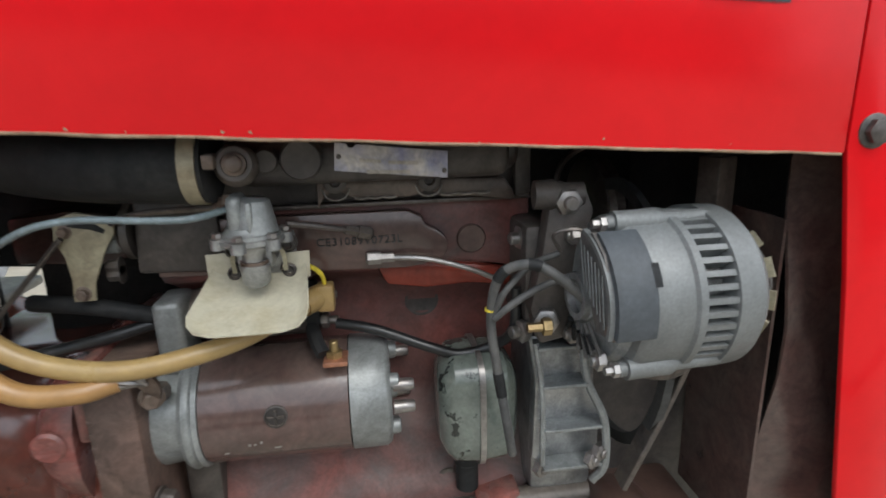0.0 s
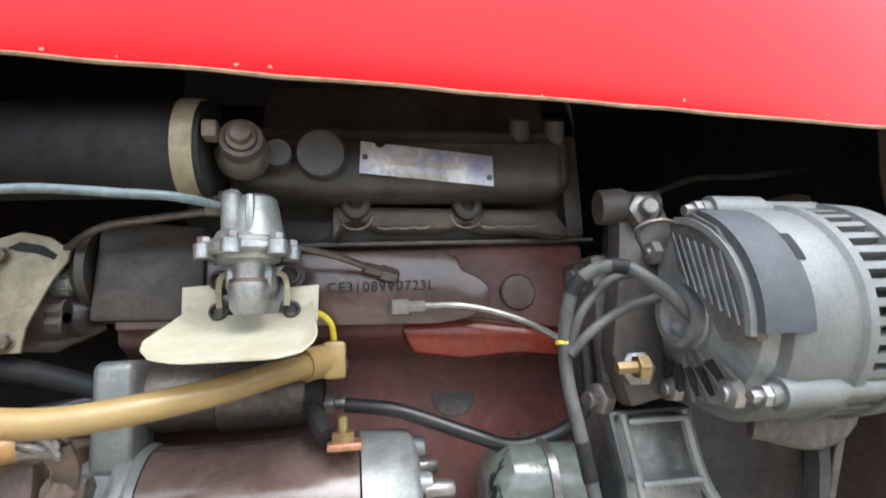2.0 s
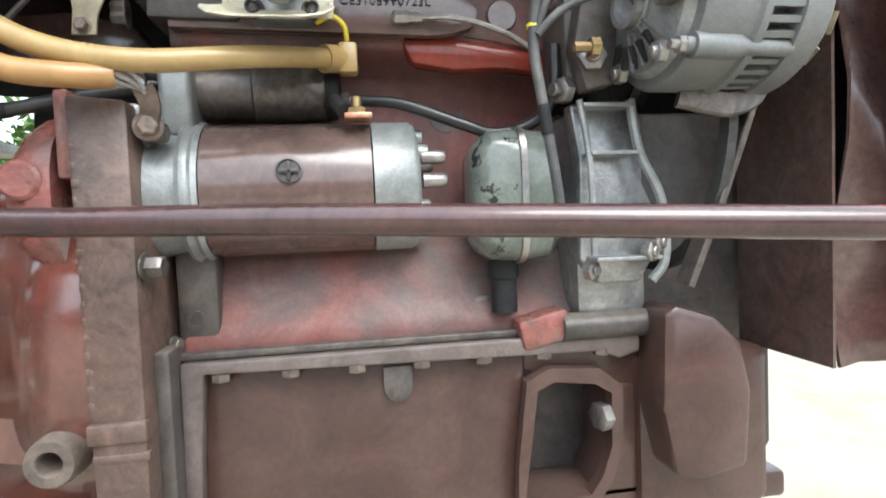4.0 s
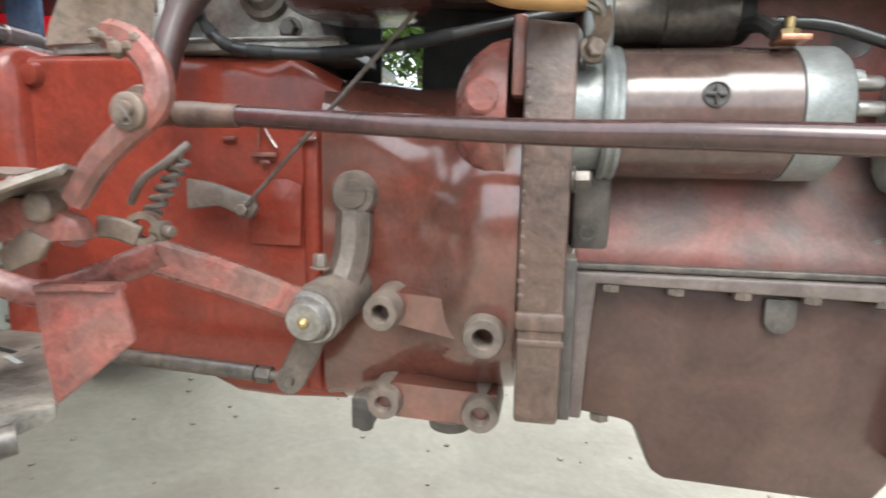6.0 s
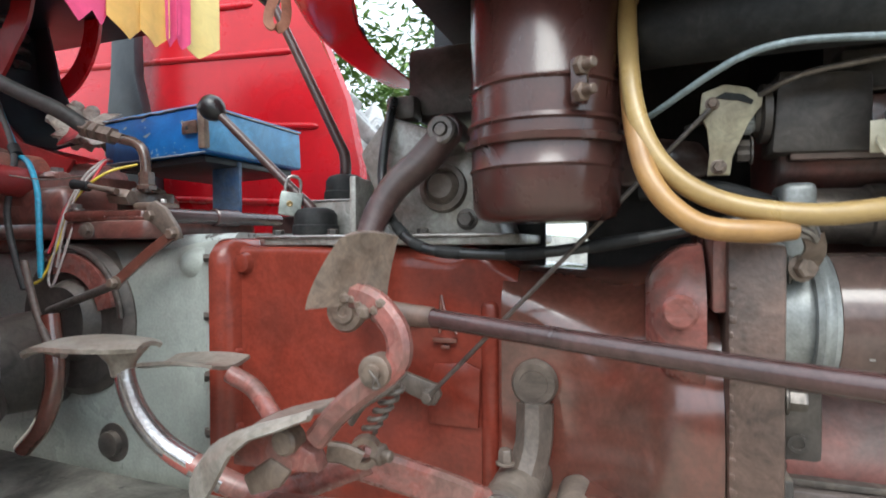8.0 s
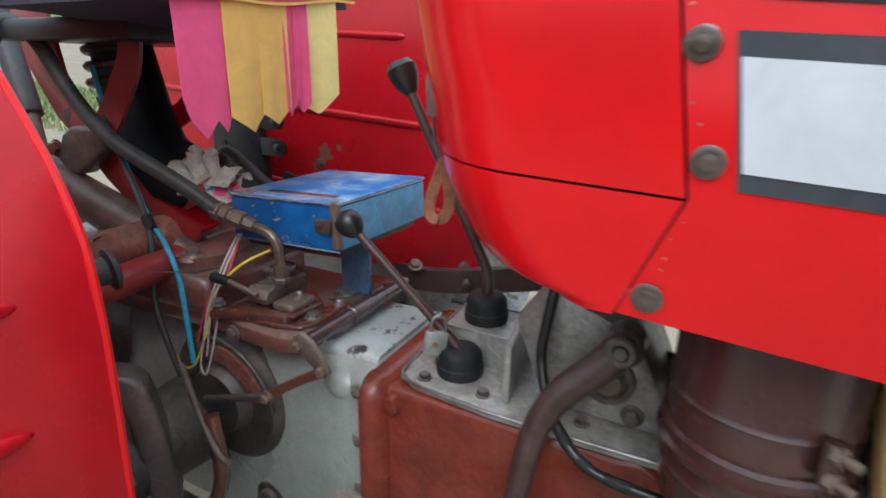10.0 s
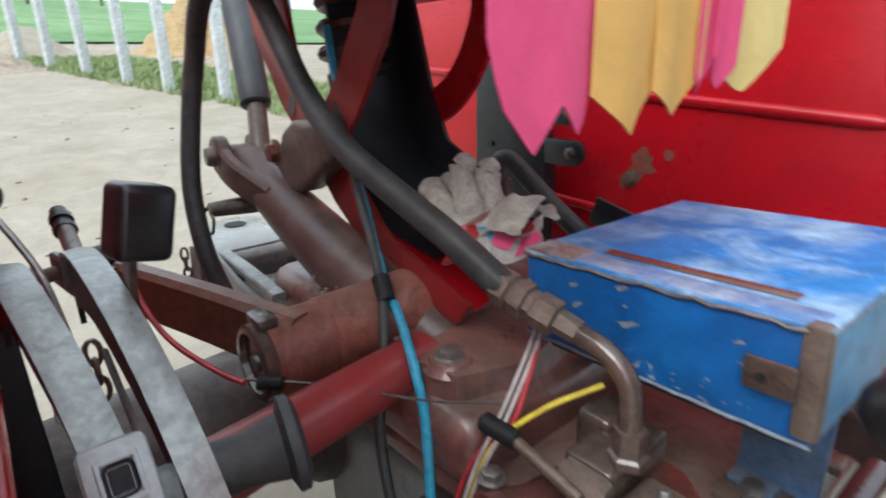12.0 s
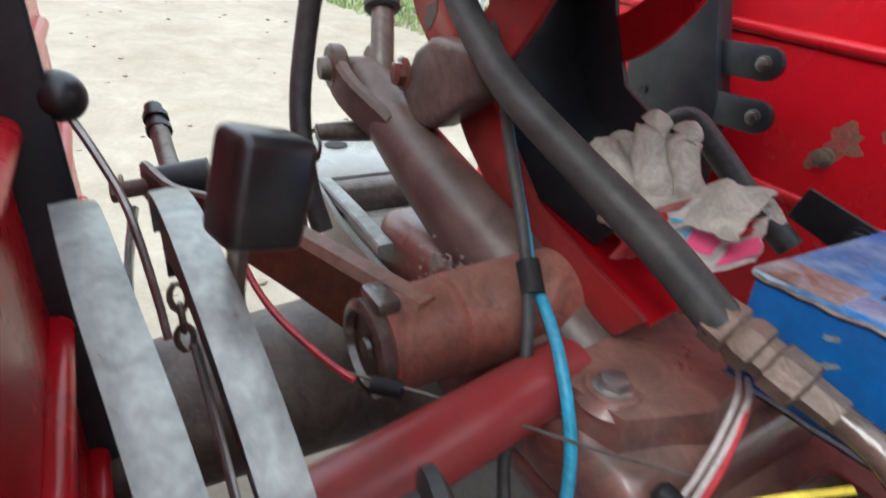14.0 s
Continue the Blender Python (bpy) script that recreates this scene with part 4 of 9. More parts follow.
# fuel pipes
pipe = empty_thing("fuel_pipe", (0.05, -0.05, 0.93), "pale plastic fuel pipe from the pump", "pipe")
bm = B()
tube(bm, [(0.140, -0.06, 0.932), (0.122, -0.085, 0.931), (0.095, -0.09, 0.932), (0.047, -0.09, 0.935), (0.0165, -0.088, 0.931), (-0.01, -0.08, 0.92), (-0.05, -0.05, 0.90), (-0.1, 0.0, 0.88)], 0.0027, 10)
part("pipe", bm, HOSE_CLEAR, pipe)
for i, (name, pts, mat, lab) in enumerate((
        ("fuel_pipe", [(0.137, -0.05, 0.932), (0.10, -0.04, 0.93), (0.06, -0.03, 0.926), (0.03, -0.01, 0.915), (-0.02, 0.03, 0.90)], STEEL_DARK, "thin dark steel fuel pipe"),
        ("fuel_pipe", [(0.18, -0.03, 0.912), (0.21, -0.02, 0.905), (0.235, -0.006, 0.897)], STEEL_DARK, "thin steel pipe to a dark union on the block"),
        ("oil_pipe", [(0.262, -0.006, 0.87), (0.30, -0.012, 0.868), (0.34, -0.014, 0.856), (0.372, -0.01, 0.84)], STEEL, "thin steel oil pipe from the side cover"))):
    bm = B()
    tube(bm, pts, 0.0026, 8)
    ob = empty_thing(name, pts[0], lab, "pipe")
    part("pipe", bm, mat, ob)
    bm = B()
    e = Vector(pts[-1] if i == 1 else pts[0])
    d = Vector((1, 0.3, -0.3)) if i == 1 else Vector((-1, 0, 0)) if i == 2 else Vector((1, 0, 0))
    lathe(bm, e - d.normalized() * 0.008, d, [(0, 0.0045), (0.012, 0.0045)], 6)
    lathe(bm, e + d.normalized() * 0.004, d, [(0, 0.006), (0.012, 0.006), (0.014, 0.004), (0.014, 0)], 6)
    part("union_nut", bm, (RUSTY, STEEL_DARK, STEEL)[i], ob)

# injection pump behind, with its slotted control lever
inj = empty_thing("injection_pump", (0.07, 0.02, 0.9), "dark brown fuel injection pump body with a knurled cap", "injection pump")
# the darker brown also stands for the darkness under the bonnet
bm = B()
prism(bm, [(0.045, 0.868), (0.118, 0.866), (0.118, 0.932), (0.05, 0.938)], depth=0.05, bevel=0.004, **xz(0.045))
part("body", bm, BROWN_DARK, inj)
bm = B()
lathe(bm, (0.045, 0.012, 0.905), (-1, 0, 0), [(0, 0.026), (0.006, 0.026), (0.008, 0.02), (0.012, 0.019), (0.012, 0)], 20)
part("end_flange", bm, BROWN_DARK, inj)
bm = B()
for k in range(18):
    a = k * math.pi / 9
    block(bm, (0.0195, -0.0005 + 0.0085 * math.cos(a) + 0.004, 0.8965 + 0.0085 * math.sin(a) - 0.001), (0.031, 0.0015 + 0.0085 * math.cos(a) + 0.004, 0.8985 + 0.0085 * math.sin(a) - 0.001), 0.0004)
lathe(bm, (0.02, 0.0045, 0.8965), (1, 0, 0), [(0, 0.006), (0.001, 0.0088), (0.011, 0.0088), (0.02, 0.005)], 18)
part("knurled_cap", bm, ALU_CASE, inj, "bright knurled cap")
for z in (0.876, 0.868):
    bm = B()
    bolt(bm, (0.03, 0.0, z), (-1, 0, 0), 0.006, 0.01)
    part("bolt", bm, BROWN_DARK, inj)
lev = empty_thing("control_lever", (0.0, -0.01, 0.88), "slotted cream steel control lever plate of the pump", "lever")
bm = B()
o1 = [(-0.012, 0.905), (-0.01, 0.922), (0.008, 0.928), (0.025, 0.924), (0.037, 0.915), (0.036, 0.908), (0.027, 0.895), (0.014, 0.866), (0.012, 0.85), (-0.006, 0.85), (-0.004, 0.87), (-0.006, 0.89)]
prism(bm, o1, depth=0.003, bevel=0.0008, **xz(-0.012))
part("plate", bm, CREAM_SHADED, lev)
bm = B()
prism(bm, [(0.0, 0.917), (0.008, 0.921), (0.022, 0.918), (0.03, 0.912), (0.028, 0.909), (0.018, 0.913), (0.006, 0.915)], depth=0.0034, **xz(-0.0124))
part("slot", bm, BLACK, lev, "dark curved slot")
bm = B()
bolt(bm, (0.003, -0.015, 0.857), (0, -1, 0), 0.005, 0.005)
part("pivot_bolt", bm, RUSTY, lev)
bm = B()
bolt(bm, (-0.002, -0.015, 0.912), (0, -1, 0), 0.0045, 0.005)
part("clamp_bolt", bm, RUSTY, lev)
bm = B()
tube(bm, [(-0.004, -0.019, 0.907), (-0.138, -0.012, 0.768), (-0.272, -0.006, 0.630)], 0.0023, 8, 3)
part("stay_rod", bm, STEEL_DARK, lev, "long thin rusty throttle stay")

# starter motor
st = empty_thing("starter_motor", (0.16, 0.012, 0.67), "brown starter motor with bright alloy end brackets", "starter motor")
SY, SZ, SR = 0.014, 0.7265, 0.0565
bm = B()
lathe(bm, (0.086, SY, SZ), (1, 0, 0), [(0, SR - 0.002), (0.001, SR), (0.134, SR), (0.135, SR - 0.002), (0.135, 0)], 48)
part("field_case", bm, MAROON, st, "smooth maroon field case")
bm = B()
lathe(bm, (0.2215, SY, SZ), (1, 0, 0), [(0, SR + 0.0005), (0.033, SR), (0.037, SR - 0.003), (0.039, SR - 0.01), (0.039, 0)], 40)
end_bracket = part("end_bracket", bm, ALU_CASE, st, "silver end bracket")
for a in (35, 90, 150, 215, 270, 330):
    bm = B()
    c = Vector((0.255, SY - math.cos(radians(a)) * 0.043, SZ + math.sin(radians(a)) * 0.043))
    lathe(bm, c, (1, 0, 0), [(0, 0.009), (0.012, 0.0075), (0.013, 0.006), (0.013, 0)], 14)
    part("cast_lug", bm, ALU_CASE, end_bracket)
for a in (30, 2, 150, 215):
    bm = B()
    c = Vector((0.262, SY - math.cos(radians(a)) * 0.043, SZ + math.sin(radians(a)) * 0.043))
    lathe(bm, c, (1, 0, 0), [(0, 0.0065), (0.018, 0.006), (0.02, 0.0045), (0.02, 0)], 14)
    part("through_bolt", bm, STEEL, st)
bm = B()
lathe(bm, (0.07, SY, SZ), (1, 0, 0), [(0, SR + 0.002), (0.004, SR + 0.004), (0.008, SR + 0.001), (0.009, SR + 0.001), (0.012, SR + 0.003), (0.016, SR + 0.001), (0.016, 0.03)], 44)
part("clamp_ring", bm, ALU_CASE, st, "bright ribbed ring")
bm = B()
lathe(bm, (0.036, SY, SZ), (1, 0, 0), [(0, SR - 0.01), (0, SR - 0.002), (0.012, SR - 0.003), (0.034, SR - 0.006), (0.036, SR - 0.006)], 40)
lathe(bm, (0.024, SY, SZ), (1, 0, 0), [(0, 0.03), (0, SR + 0.003), (0.013, SR + 0.003), (0.015, SR)], 40)
block(bm, (0.028, -0.048, 0.66), (0.045, -0.015, 0.69), 0.005)
block(bm, (0.03, -0.042, 0.765), (0.05, -0.01, 0.792), 0.006)
block(bm, (0.052, -0.012, 0.77), (0.078, 0.035, 0.842), 0.006, seg=3)
part("nose_bracket", bm, ALU_CASE, st, "cast aluminium nose bracket")
for p in ((0.048, -0.046, 0.668), (0.052, -0.035, 0.77)):
    bm = B()
    bolt(bm, p, (1, -0.15, 0), 0.0085, 0.012)
    part("bolt", bm, STEEL_DARK, st)
bm = B()
lathe(bm, (0.155, SY - SR + 0.0015, SZ + 0.011), (0, -1, 0.15), [(0, 0.0105), (0.002, 0.0105), (0.0025, 0.009), (0.001, 0.0085), (0.001, 0)], 24)
block(bm, (0.1475, SY - SR - 0.003, SZ + 0.0095), (0.1625, SY - SR - 0.0005, SZ + 0.0125), 0.0006)
block(bm, (0.1535, SY - SR - 0.003, SZ + 0.0035), (0.1565, SY - SR - 0.0005, SZ + 0.0185), 0.0006)
part("pole_screw", bm, BROWN_DARK, st, "dark cross-slotted pole screw")
for x0, x1, z in ((0.127, 0.13, -0.018), (0.1325, 0.1345, -0.018), (0.138, 0.1405, -0.016), (0.15, 0.156, -0.024), (0.105, 0.109, -0.026)):
    bm = B()
    yy = SY - math.sqrt(SR ** 2 - z ** 2) - 0.0004
    prism(bm, [(x0, SZ + z), (x1, SZ + z), (x1, SZ + z + 0.009), (x0, SZ + z + 0.009)], depth=0.0006, **xz(yy + 0.0004))
    part("print_bar", bm, STEEL, st, "faint unreadable stamp")
bm = B()
lathe(bm, (0.076, 0.03, 0.815), (1, 0, 0), [(0, 0.0245), (0.046, 0.0245), (0.048, 0.027), (0.105, 0.027), (0.108, 0.025), (0.108, 0)], 32)
part("solenoid", bm, STEEL_DARK, st, "dark cylindrical solenoid")
bm = B()
lathe(bm, (0.184, 0.03, 0.815), (1, 0, 0), [(0, 0.026), (0.008, 0.0255), (0.012, 0.022), (0.014, 0)], 24)
part("solenoid_cap", bm, BLACK, st, "black solenoid cap")
bm = B()
block(bm, (0.200, -0.038, 0.779), (0.222, -0.012, 0.7835), 0.001)
strap = part("link_strap", bm, COPPER, st, "copper link strap")
bm = B()
tube(bm, [(0.188, 0.012, 0.80), (0.193, -0.012, 0.797), (0.2, -0.026, 0.787)], 0.0068, 8, 4)
part("sleeve", bm, BLACK, strap, "black sleeve on the strap")
for p, n, m2 in (((0.198, 0.012, 0.832), (1, -0.1, 0), STEEL), ((0.198, 0.016, 0.804), (1, -0.1, 0), STEEL), ((0.21, -0.024, 0.783), (0, 0, 1), BRASS)):
    bm = B()
    stud(bm, p, n, 0.0042, 0.017)
    part("terminal", bm, m2, st)

# battery cables
def cable(name, pts, r, mat, label, seg=14):
    bm = B()
    tube(bm, pts, r, seg, 8)
    return single(name, bm, mat, pts[0], label, "cable")


cab = empty_thing("battery_cable", (0.2, 0.0, 0.83), "thick yellow sheathed battery cable on the starter", "cable")
bm = B()
tube(bm, [(0.197, -0.004, 0.834), (0.175, -0.025, 0.83), (0.13, -0.06, 0.82), (0.06, -0.078, 0.812), (0.0, -0.08, 0.822), (-0.04, -0.078, 0.848), (-0.062, -0.07, 0.89), (-0.07, -0.05, 0.95), (-0.072, -0.02, 1.03)], 0.0083, 16, 8)
part("sheath", bm, YELLOW, cab)
bm = B()
tube(bm, [(0.185, -0.014, 0.8325), (0.2, -0.001, 0.8355)], 0.0115, 16)
block(bm, (0.197, -0.012, 0.822), (0.213, 0.006, 0.848), 0.003)
part("terminal_boot", bm, YELLOW, cab, "yellow terminal boot")
cab2 = empty_thing("earth_cable", (0.05, -0.07, 0.8), "orange sheathed earth cable clamped to the flange", "cable")
bm = B()
tube(bm, [(0.045, -0.075, 0.802), (0.02, -0.086, 0.80), (-0.02, -0.09, 0.806), (-0.05, -0.086, 0.835), (-0.064, -0.07, 0.88), (-0.07, -0.04, 0.95), (-0.07, -0.01, 1.03)], 0.0086, 16, 8)
part("sheath", bm, ORANGE, cab2)
bm = B()
for k in range(7):
    a = k * 0.9
    tube(bm, [(0.044, -0.075 + 0.006 * math.cos(a), 0.802 + 0.006 * math.sin(a)), (0.056, -0.07 + 0.007 * math.cos(a + 1), 0.803 + 0.007 * math.sin(a + 1)), (0.062, -0.066 + 0.004 * math.cos(a + 2), 0.797 + 0.004 * math.sin(a + 2))], 0.0024, 6, 4)
tagged(part("bare_strands", bm, STEEL, cab2, "twisted bare strands"), kind="stuff")
bm = B()
bar(bm, [(0.06, -0.066, 0.798), (0.063, -0.06, 0.785), (0.057, -0.05, 0.77)], 0.014, 0.004, (0, -1, 0.2), 4)
bolt(bm, (0.057, -0.05, 0.772), (0.3, -1, 0), 0.008, 0.008)
part("lug", bm, RUSTY, cab2, "rusty lug bolted down")
cable("pigtail_wire", [(0.205, -0.004, 0.847), (0.203, -0.012, 0.86), (0.193, -0.012, 0.868), (0.18, -0.008, 0.864)], 0.0022, WIRE_YELLOW, "short yellow wire looping into the terminal", 8)
cable("starter_wire", [(0.212, 0.008, 0.803), (0.25, -0.002, 0.797), (0.30, -0.01, 0.778), (0.33, -0.012, 0.769), (0.365, -0.015, 0.778), (0.378, -0.03, 0.80), (0.38, -0.03, 0.84)], 0.0052, BLACK_GLOSS, "taped black wire running to the starter")
lead_line = [(0.424, -0.1, 0.845), (0.4, -0.102, 0.868), (0.375, -0.098, 0.883), (0.351, -0.088, 0.872), (0.346, -0.076, 0.83), (0.352, -0.076, 0.78), (0.362, -0.074, 0.72), (0.368, -0.066, 0.69)]
lead = empty_thing("alternator_lead", (0.37, -0.07, 0.70), "dusty black lead looping to the alternator", "cable")
bm = B()
tube(bm, lead_line, 0.0042, 14, 8)
part("sheath", bm, LEAD, lead)
lead_pts = curve_points(lead_line, 8)
for k in (14, 22, 40):
    bm = B()
    tube(bm, lead_pts[k:k + 4], 0.0048, 12, 1)
    part("tape", bm, BLACK, lead, "black tape wound on the lead")
cable("alternator_wire", [(0.348, -0.079, 0.836), (0.356, -0.086, 0.858), (0.378, -0.08, 0.876), (0.405, -0.07, 0.882)], 0.003, LEAD, "thin dusty wire branching to the alternator", 10)
cable("alternator_wire", [(0.348, -0.08, 0.832), (0.362, -0.086, 0.846), (0.385, -0.084, 0.858), (0.418, -0.08, 0.866)], 0.0032, LEAD, "thin taped wire branching to the alternator", 10)
cable("harness_wire", [(0.44, 0.05, 0.90), (0.452, 0.06, 0.94), (0.48, 0.06, 0.96), (0.54, 0.06, 0.985), (0.60, 0.06, 0.988), (0.68, 0.06, 0.996)], 0.0032, STEEL_DARK, "dusty thin wire rising behind the alternator", 8)
cable("loop_wire", [(0.40, -0.09, 0.89), (0.392, -0.095, 0.905), (0.405, -0.1, 0.91), (0.42, -0.1, 0.907)], 0.0015, STEEL_DARK, "thin bare wire loop at the alternator", 6)
bm = B()
lathe(bm, (0.3462, -0.0765, 0.838), (0, 0.05, 1), [(0, 0.0056), (0.0025, 0.0056)], 14)
single("cable_tie", bm, WIRE_YELLOW, (0.349, -0.09, 0.838), "small yellow tie round the lead", "cable tie")

# alternator
al = empty_thing("alternator", (0.5, -0.09, 0.79), "silver ribbed alternator on a dusty iron bracket", "alternator")
AY, AZ, AR = -0.093, 0.852, 0.065
D = Vector((1, 0.07, 0)).normalized()
A0 = Vector((0.418, AY, AZ))
AL = 0.80                    # length of the alternator against its plan


def along(s, a=None, r=0.0):
    u = Vector((0.07, -1, 0))
    p = A0 + D * s * AL
    if a is None:
        return p
    return p + (u * math.cos(radians(a)) + Vector((0, 0, 1)) * math.sin(radians(a))) * r


bm = B()
lathe(bm, along(0.02), D, [(0, AR - 0.012), (0.003, AR - 0.003), (0.009, AR), (0.043, AR), (0.045, AR + 0.003), (0.051, AR + 0.003), (0.053, AR - 0.004)], 56)
part("rear_housing", bm, ALU_CLEAN, al, "smooth silver rear housing")
bm = B()
lathe(bm, along(0.086), D, [(0, AR - 0.012), (0.024, AR - 0.012)], 48)
part("inner_drum", bm, ALU_DIRTY, al, "dark drum behind the ribs")
bm = B()
for k in range(40):
    a = 9.0 * k
    m4 = Matrix.Translation(along(0.101, a, AR - 0.0055)) @ turn("X", -a)
    t = bmesh.new()
    bmesh.ops.create_cube(t, size=1)
    bmesh.ops.transform(t, matrix=m4 @ Matrix.Diagonal((0.026, 0.013, 0.0046, 1)), verts=t.verts)
    join(bm, t)
part("cooling_ribs", bm, ALU_CLEAN, al, "row of short cooling ribs")
bm = B()
lathe(bm, along(0.114), D, [(0, AR - 0.006), (0.002, AR + 0.004), (0.024, AR + 0.003), (0.032, AR - 0.004), (0.035, AR - 0.02), (0.037, 0.03)], 56)
part("front_housing", bm, ALU_CLEAN, al, "silver front housing")
bm = B()
lathe(bm, along(0.163), D, [(0, 0.03), (0.004, 0.034), (0.008, 0.029), (0.014, 0.029), (0.018, 0.034), (0.02, 0.034), (0.02, 0)], 36)
part("pulley", bm, STEEL_DARK, al)
for k in range(12):
    bm = B()
    a = 30.0 * k
    m4 = Matrix.Translation(along(0.164, a, 0.043)) @ turn("X", -a) @ turn("Z", 35)
    t = bmesh.new()
    bmesh.ops.create_cube(t, size=1)
    bmesh.ops.transform(t, matrix=m4 @ Matrix.Diagonal((0.0016, 0.022, 0.016, 1)), verts=t.verts)
    join(bm, t)
    part("fan_blade", bm, CREAM_SHADED, al)
# rear face with slots and regulator
bm = B()
lathe(bm, along(0.0), D, [(0, 0.0), (0, 0.02), (0.001, 0.021), (0.004, 0.021), (0.005, 0.026), (0.01, AR - 0.014), (0.022, AR - 0.006)], 44)
part("rear_cover", bm, ALU_CASE, al, "grimy grey rear cover")
bm = B()
ring(bm, along(-0.008), D, 0.0195, 0.0145, 0.012)
lathe(bm, along(0.0), D, [(0, 0.0145), (-0.001, 0.012), (-0.001, 0)], 24)
part("bearing_boss", bm, ALU, al, "round bearing boss")
def sector(bm, s0, s1, a0, a1, r0, r1, n=12):
    """A thick piece of a ring between two angles."""
    cuts = []
    for k in range(n + 1):
        a = a0 + (a1 - a0) * k / n
        cuts.append([along(s0, a, r0), along(s1, a, r0), along(s1, a, r1), along(s0, a, r1)])
    return loft(bm, cuts)


def rear_face(u, z, s):
    """A point on the rear end: u towards the camera's side, z up from the axis."""
    return along(s) + Vector((0.07 * u, -u, z))


plate_uz = [(0.004, 0.056), (0.024, 0.058), (0.042, 0.046), (0.055, 0.024), (0.058, 0.0), (0.054, -0.014), (0.036, -0.016), (0.024, 0.006), (0.006, 0.028)]
bm = B()
loft(bm, [[rear_face(u, z, s) for u, z in plate_uz] for s in (-0.006, 0.012)])
slotted = part("rectifier_cover", bm, ALU_DIRTY, al, "dark ribbed plate on the rear cover")
for k in range(7):
    bm = B()
    p, q = rear_face(0.008 + 0.0062 * k, 0.05 - 0.003 * k, -0.0084), rear_face(0.017 + 0.0058 * k, 0.016 - 0.004 * k, -0.0084)
    bar(bm, [p, q], 0.0011, 0.0009, (1, 0, 0), 1)
    part("cover_rib", bm, ALU_CASE, slotted, "bright raised rib")
bm = B()
sector(bm, -0.008, -0.003, -14, 80, AR - 0.009, AR - 0.005)
part("cover_rim", bm, ALU_CLEAN, al, "bright curved rim")
for k in range(4):
    bm = B()
    p, q = along(-0.001, -50 - 17 * k, 0.023), along(0.0, -46 - 15 * k, 0.052)
    bar(bm, [p, q], 0.002, 0.0025, (1, 0, 0), 1)
    part("cast_fin", bm, ALU_DIRTY, al)
for k in range(5):
    bm = B()
    a = -58 - 16 * k
    p, q = along(-0.0006, a, 0.032), along(0.004, a - 4, 0.049)
    bar(bm, [p, q], 0.0045, 0.004, (1, 0, 0), 1)
    part("vent_slot", bm, BLACK, al, "dark vent slot")
bm = B()
sector(bm, -0.003, 0.036, -12, 66, AR - 0.012, AR + 0.0004, 18)
part("regulator", bm, REGULATOR, al, "smooth blue-grey regulator cover")
bm = B()
sector(bm, 0.034, 0.0415, 22, 38, AR - 0.006, AR + 0.0006, 4)
part("side_slot", bm, BLACK, al, "black slot in the housing")
for a, s in ((62, 0.008), (-58, 0.008), (-10, 0.006), (125, 0.01), (-120, 0.01)):
    bm = B()
    stud(bm, along(s, a, 0.053), -D, 0.0045, 0.011)
    part("screw", bm, RUSTY if a in (62, -10) else STEEL, al)
for a in (78, -45):
    bm = B()
    lathe(bm, along(0.02, a, AR - 0.001), D, [(-0.006, 0.006), (0.0, 0.006), (0.0, 0.009), (0.036, 0.009), (0.042, 0.0062), (0.08, 0.0062)], 18)
    part("mounting_lug", bm, ALU_CLEAN, al, "long silver mounting lug")
for a in (78, -45):
    bm = B()
    lathe(bm, along(0.014, a, AR - 0.001), -D, [(0, 0.006), (0.006, 0.006), (0.006, 0.0035), (0.012, 0.0035), (0.012, 0)], 6)
    part("clamp_nut", bm, STEEL, al)
bm = B()
lathe(bm, (0.396, -0.082, 0.822), (-1, 0, 0), [(0, 0.0075), (0.007, 0.0075), (0.007, 0.004), (0.02, 0.004), (0.02, 0)], 6)
part("terminal_nut", bm, BRASS, al, "brass terminal nut")
bm = B()
bar(bm, [(0.46, -0.085, 0.785), (0.50, -0.09, 0.776), (0.53, -0.085, 0.79), (0.525, -0.08, 0.81)], 0.008, 0.02, (0, 0, 1), 4, bevel=0.002)
part("adjusting_link", bm, STEEL_DARK, al, "dusty slotted adjusting link")
bm = B()
bar(bm, [(0.535, -0.07, 0.79), (0.512, -0.06, 0.71), (0.485, -0.05, 0.63)], 0.006, 0.022, (0, -1, 0), 3, bevel=0.001)
single("brace_strip", bm, STEEL_DARK, (0.54, -0.06, 0.66), "grey steel brace strip below the alternator", "brace")
br = empty_thing("alternator_bracket", (0.41, -0.05, 0.8), "dark cast bracket with bolts carrying the alternator", "bracket")
bm = B()
prism(bm, [(0.40, 0.92), (0.412, 0.94), (0.432, 0.935), (0.44, 0.915), (0.425, 0.86), (0.42, 0.80), (0.395, 0.795), (0.385, 0.83), (0.395, 0.88)], depth=0.02, bevel=0.003, **xz(-0.04))
block(bm, (0.385, -0.04, 0.80), (0.42, 0.03, 0.90), 0.006)
part("casting", bm, IRON_DUSTY, br)
for p, n in (((0.414, -0.062, 0.925), (0, -1, 0)), ((0.40, -0.06, 0.82), (-0.3, -1, 0)), ((0.388, -0.035, 0.80), (-1, -0.4, 0)), ((0.392, -0.02, 0.885), (-1, -0.2, 0))):
    bm = B()
    stud(bm, p, n, 0.006, 0.018)
    part("bolt", bm, STEEL, br)
bm = B()
lathe(bm, (0.40, -0.055, 0.93), (1, -0.1, 0), [(-0.012, 0.012), (0.004, 0.013), (0.01, 0.01), (0.03, 0.01)], 18)
part("pivot_eye", bm, IRON_DUSTY, br)

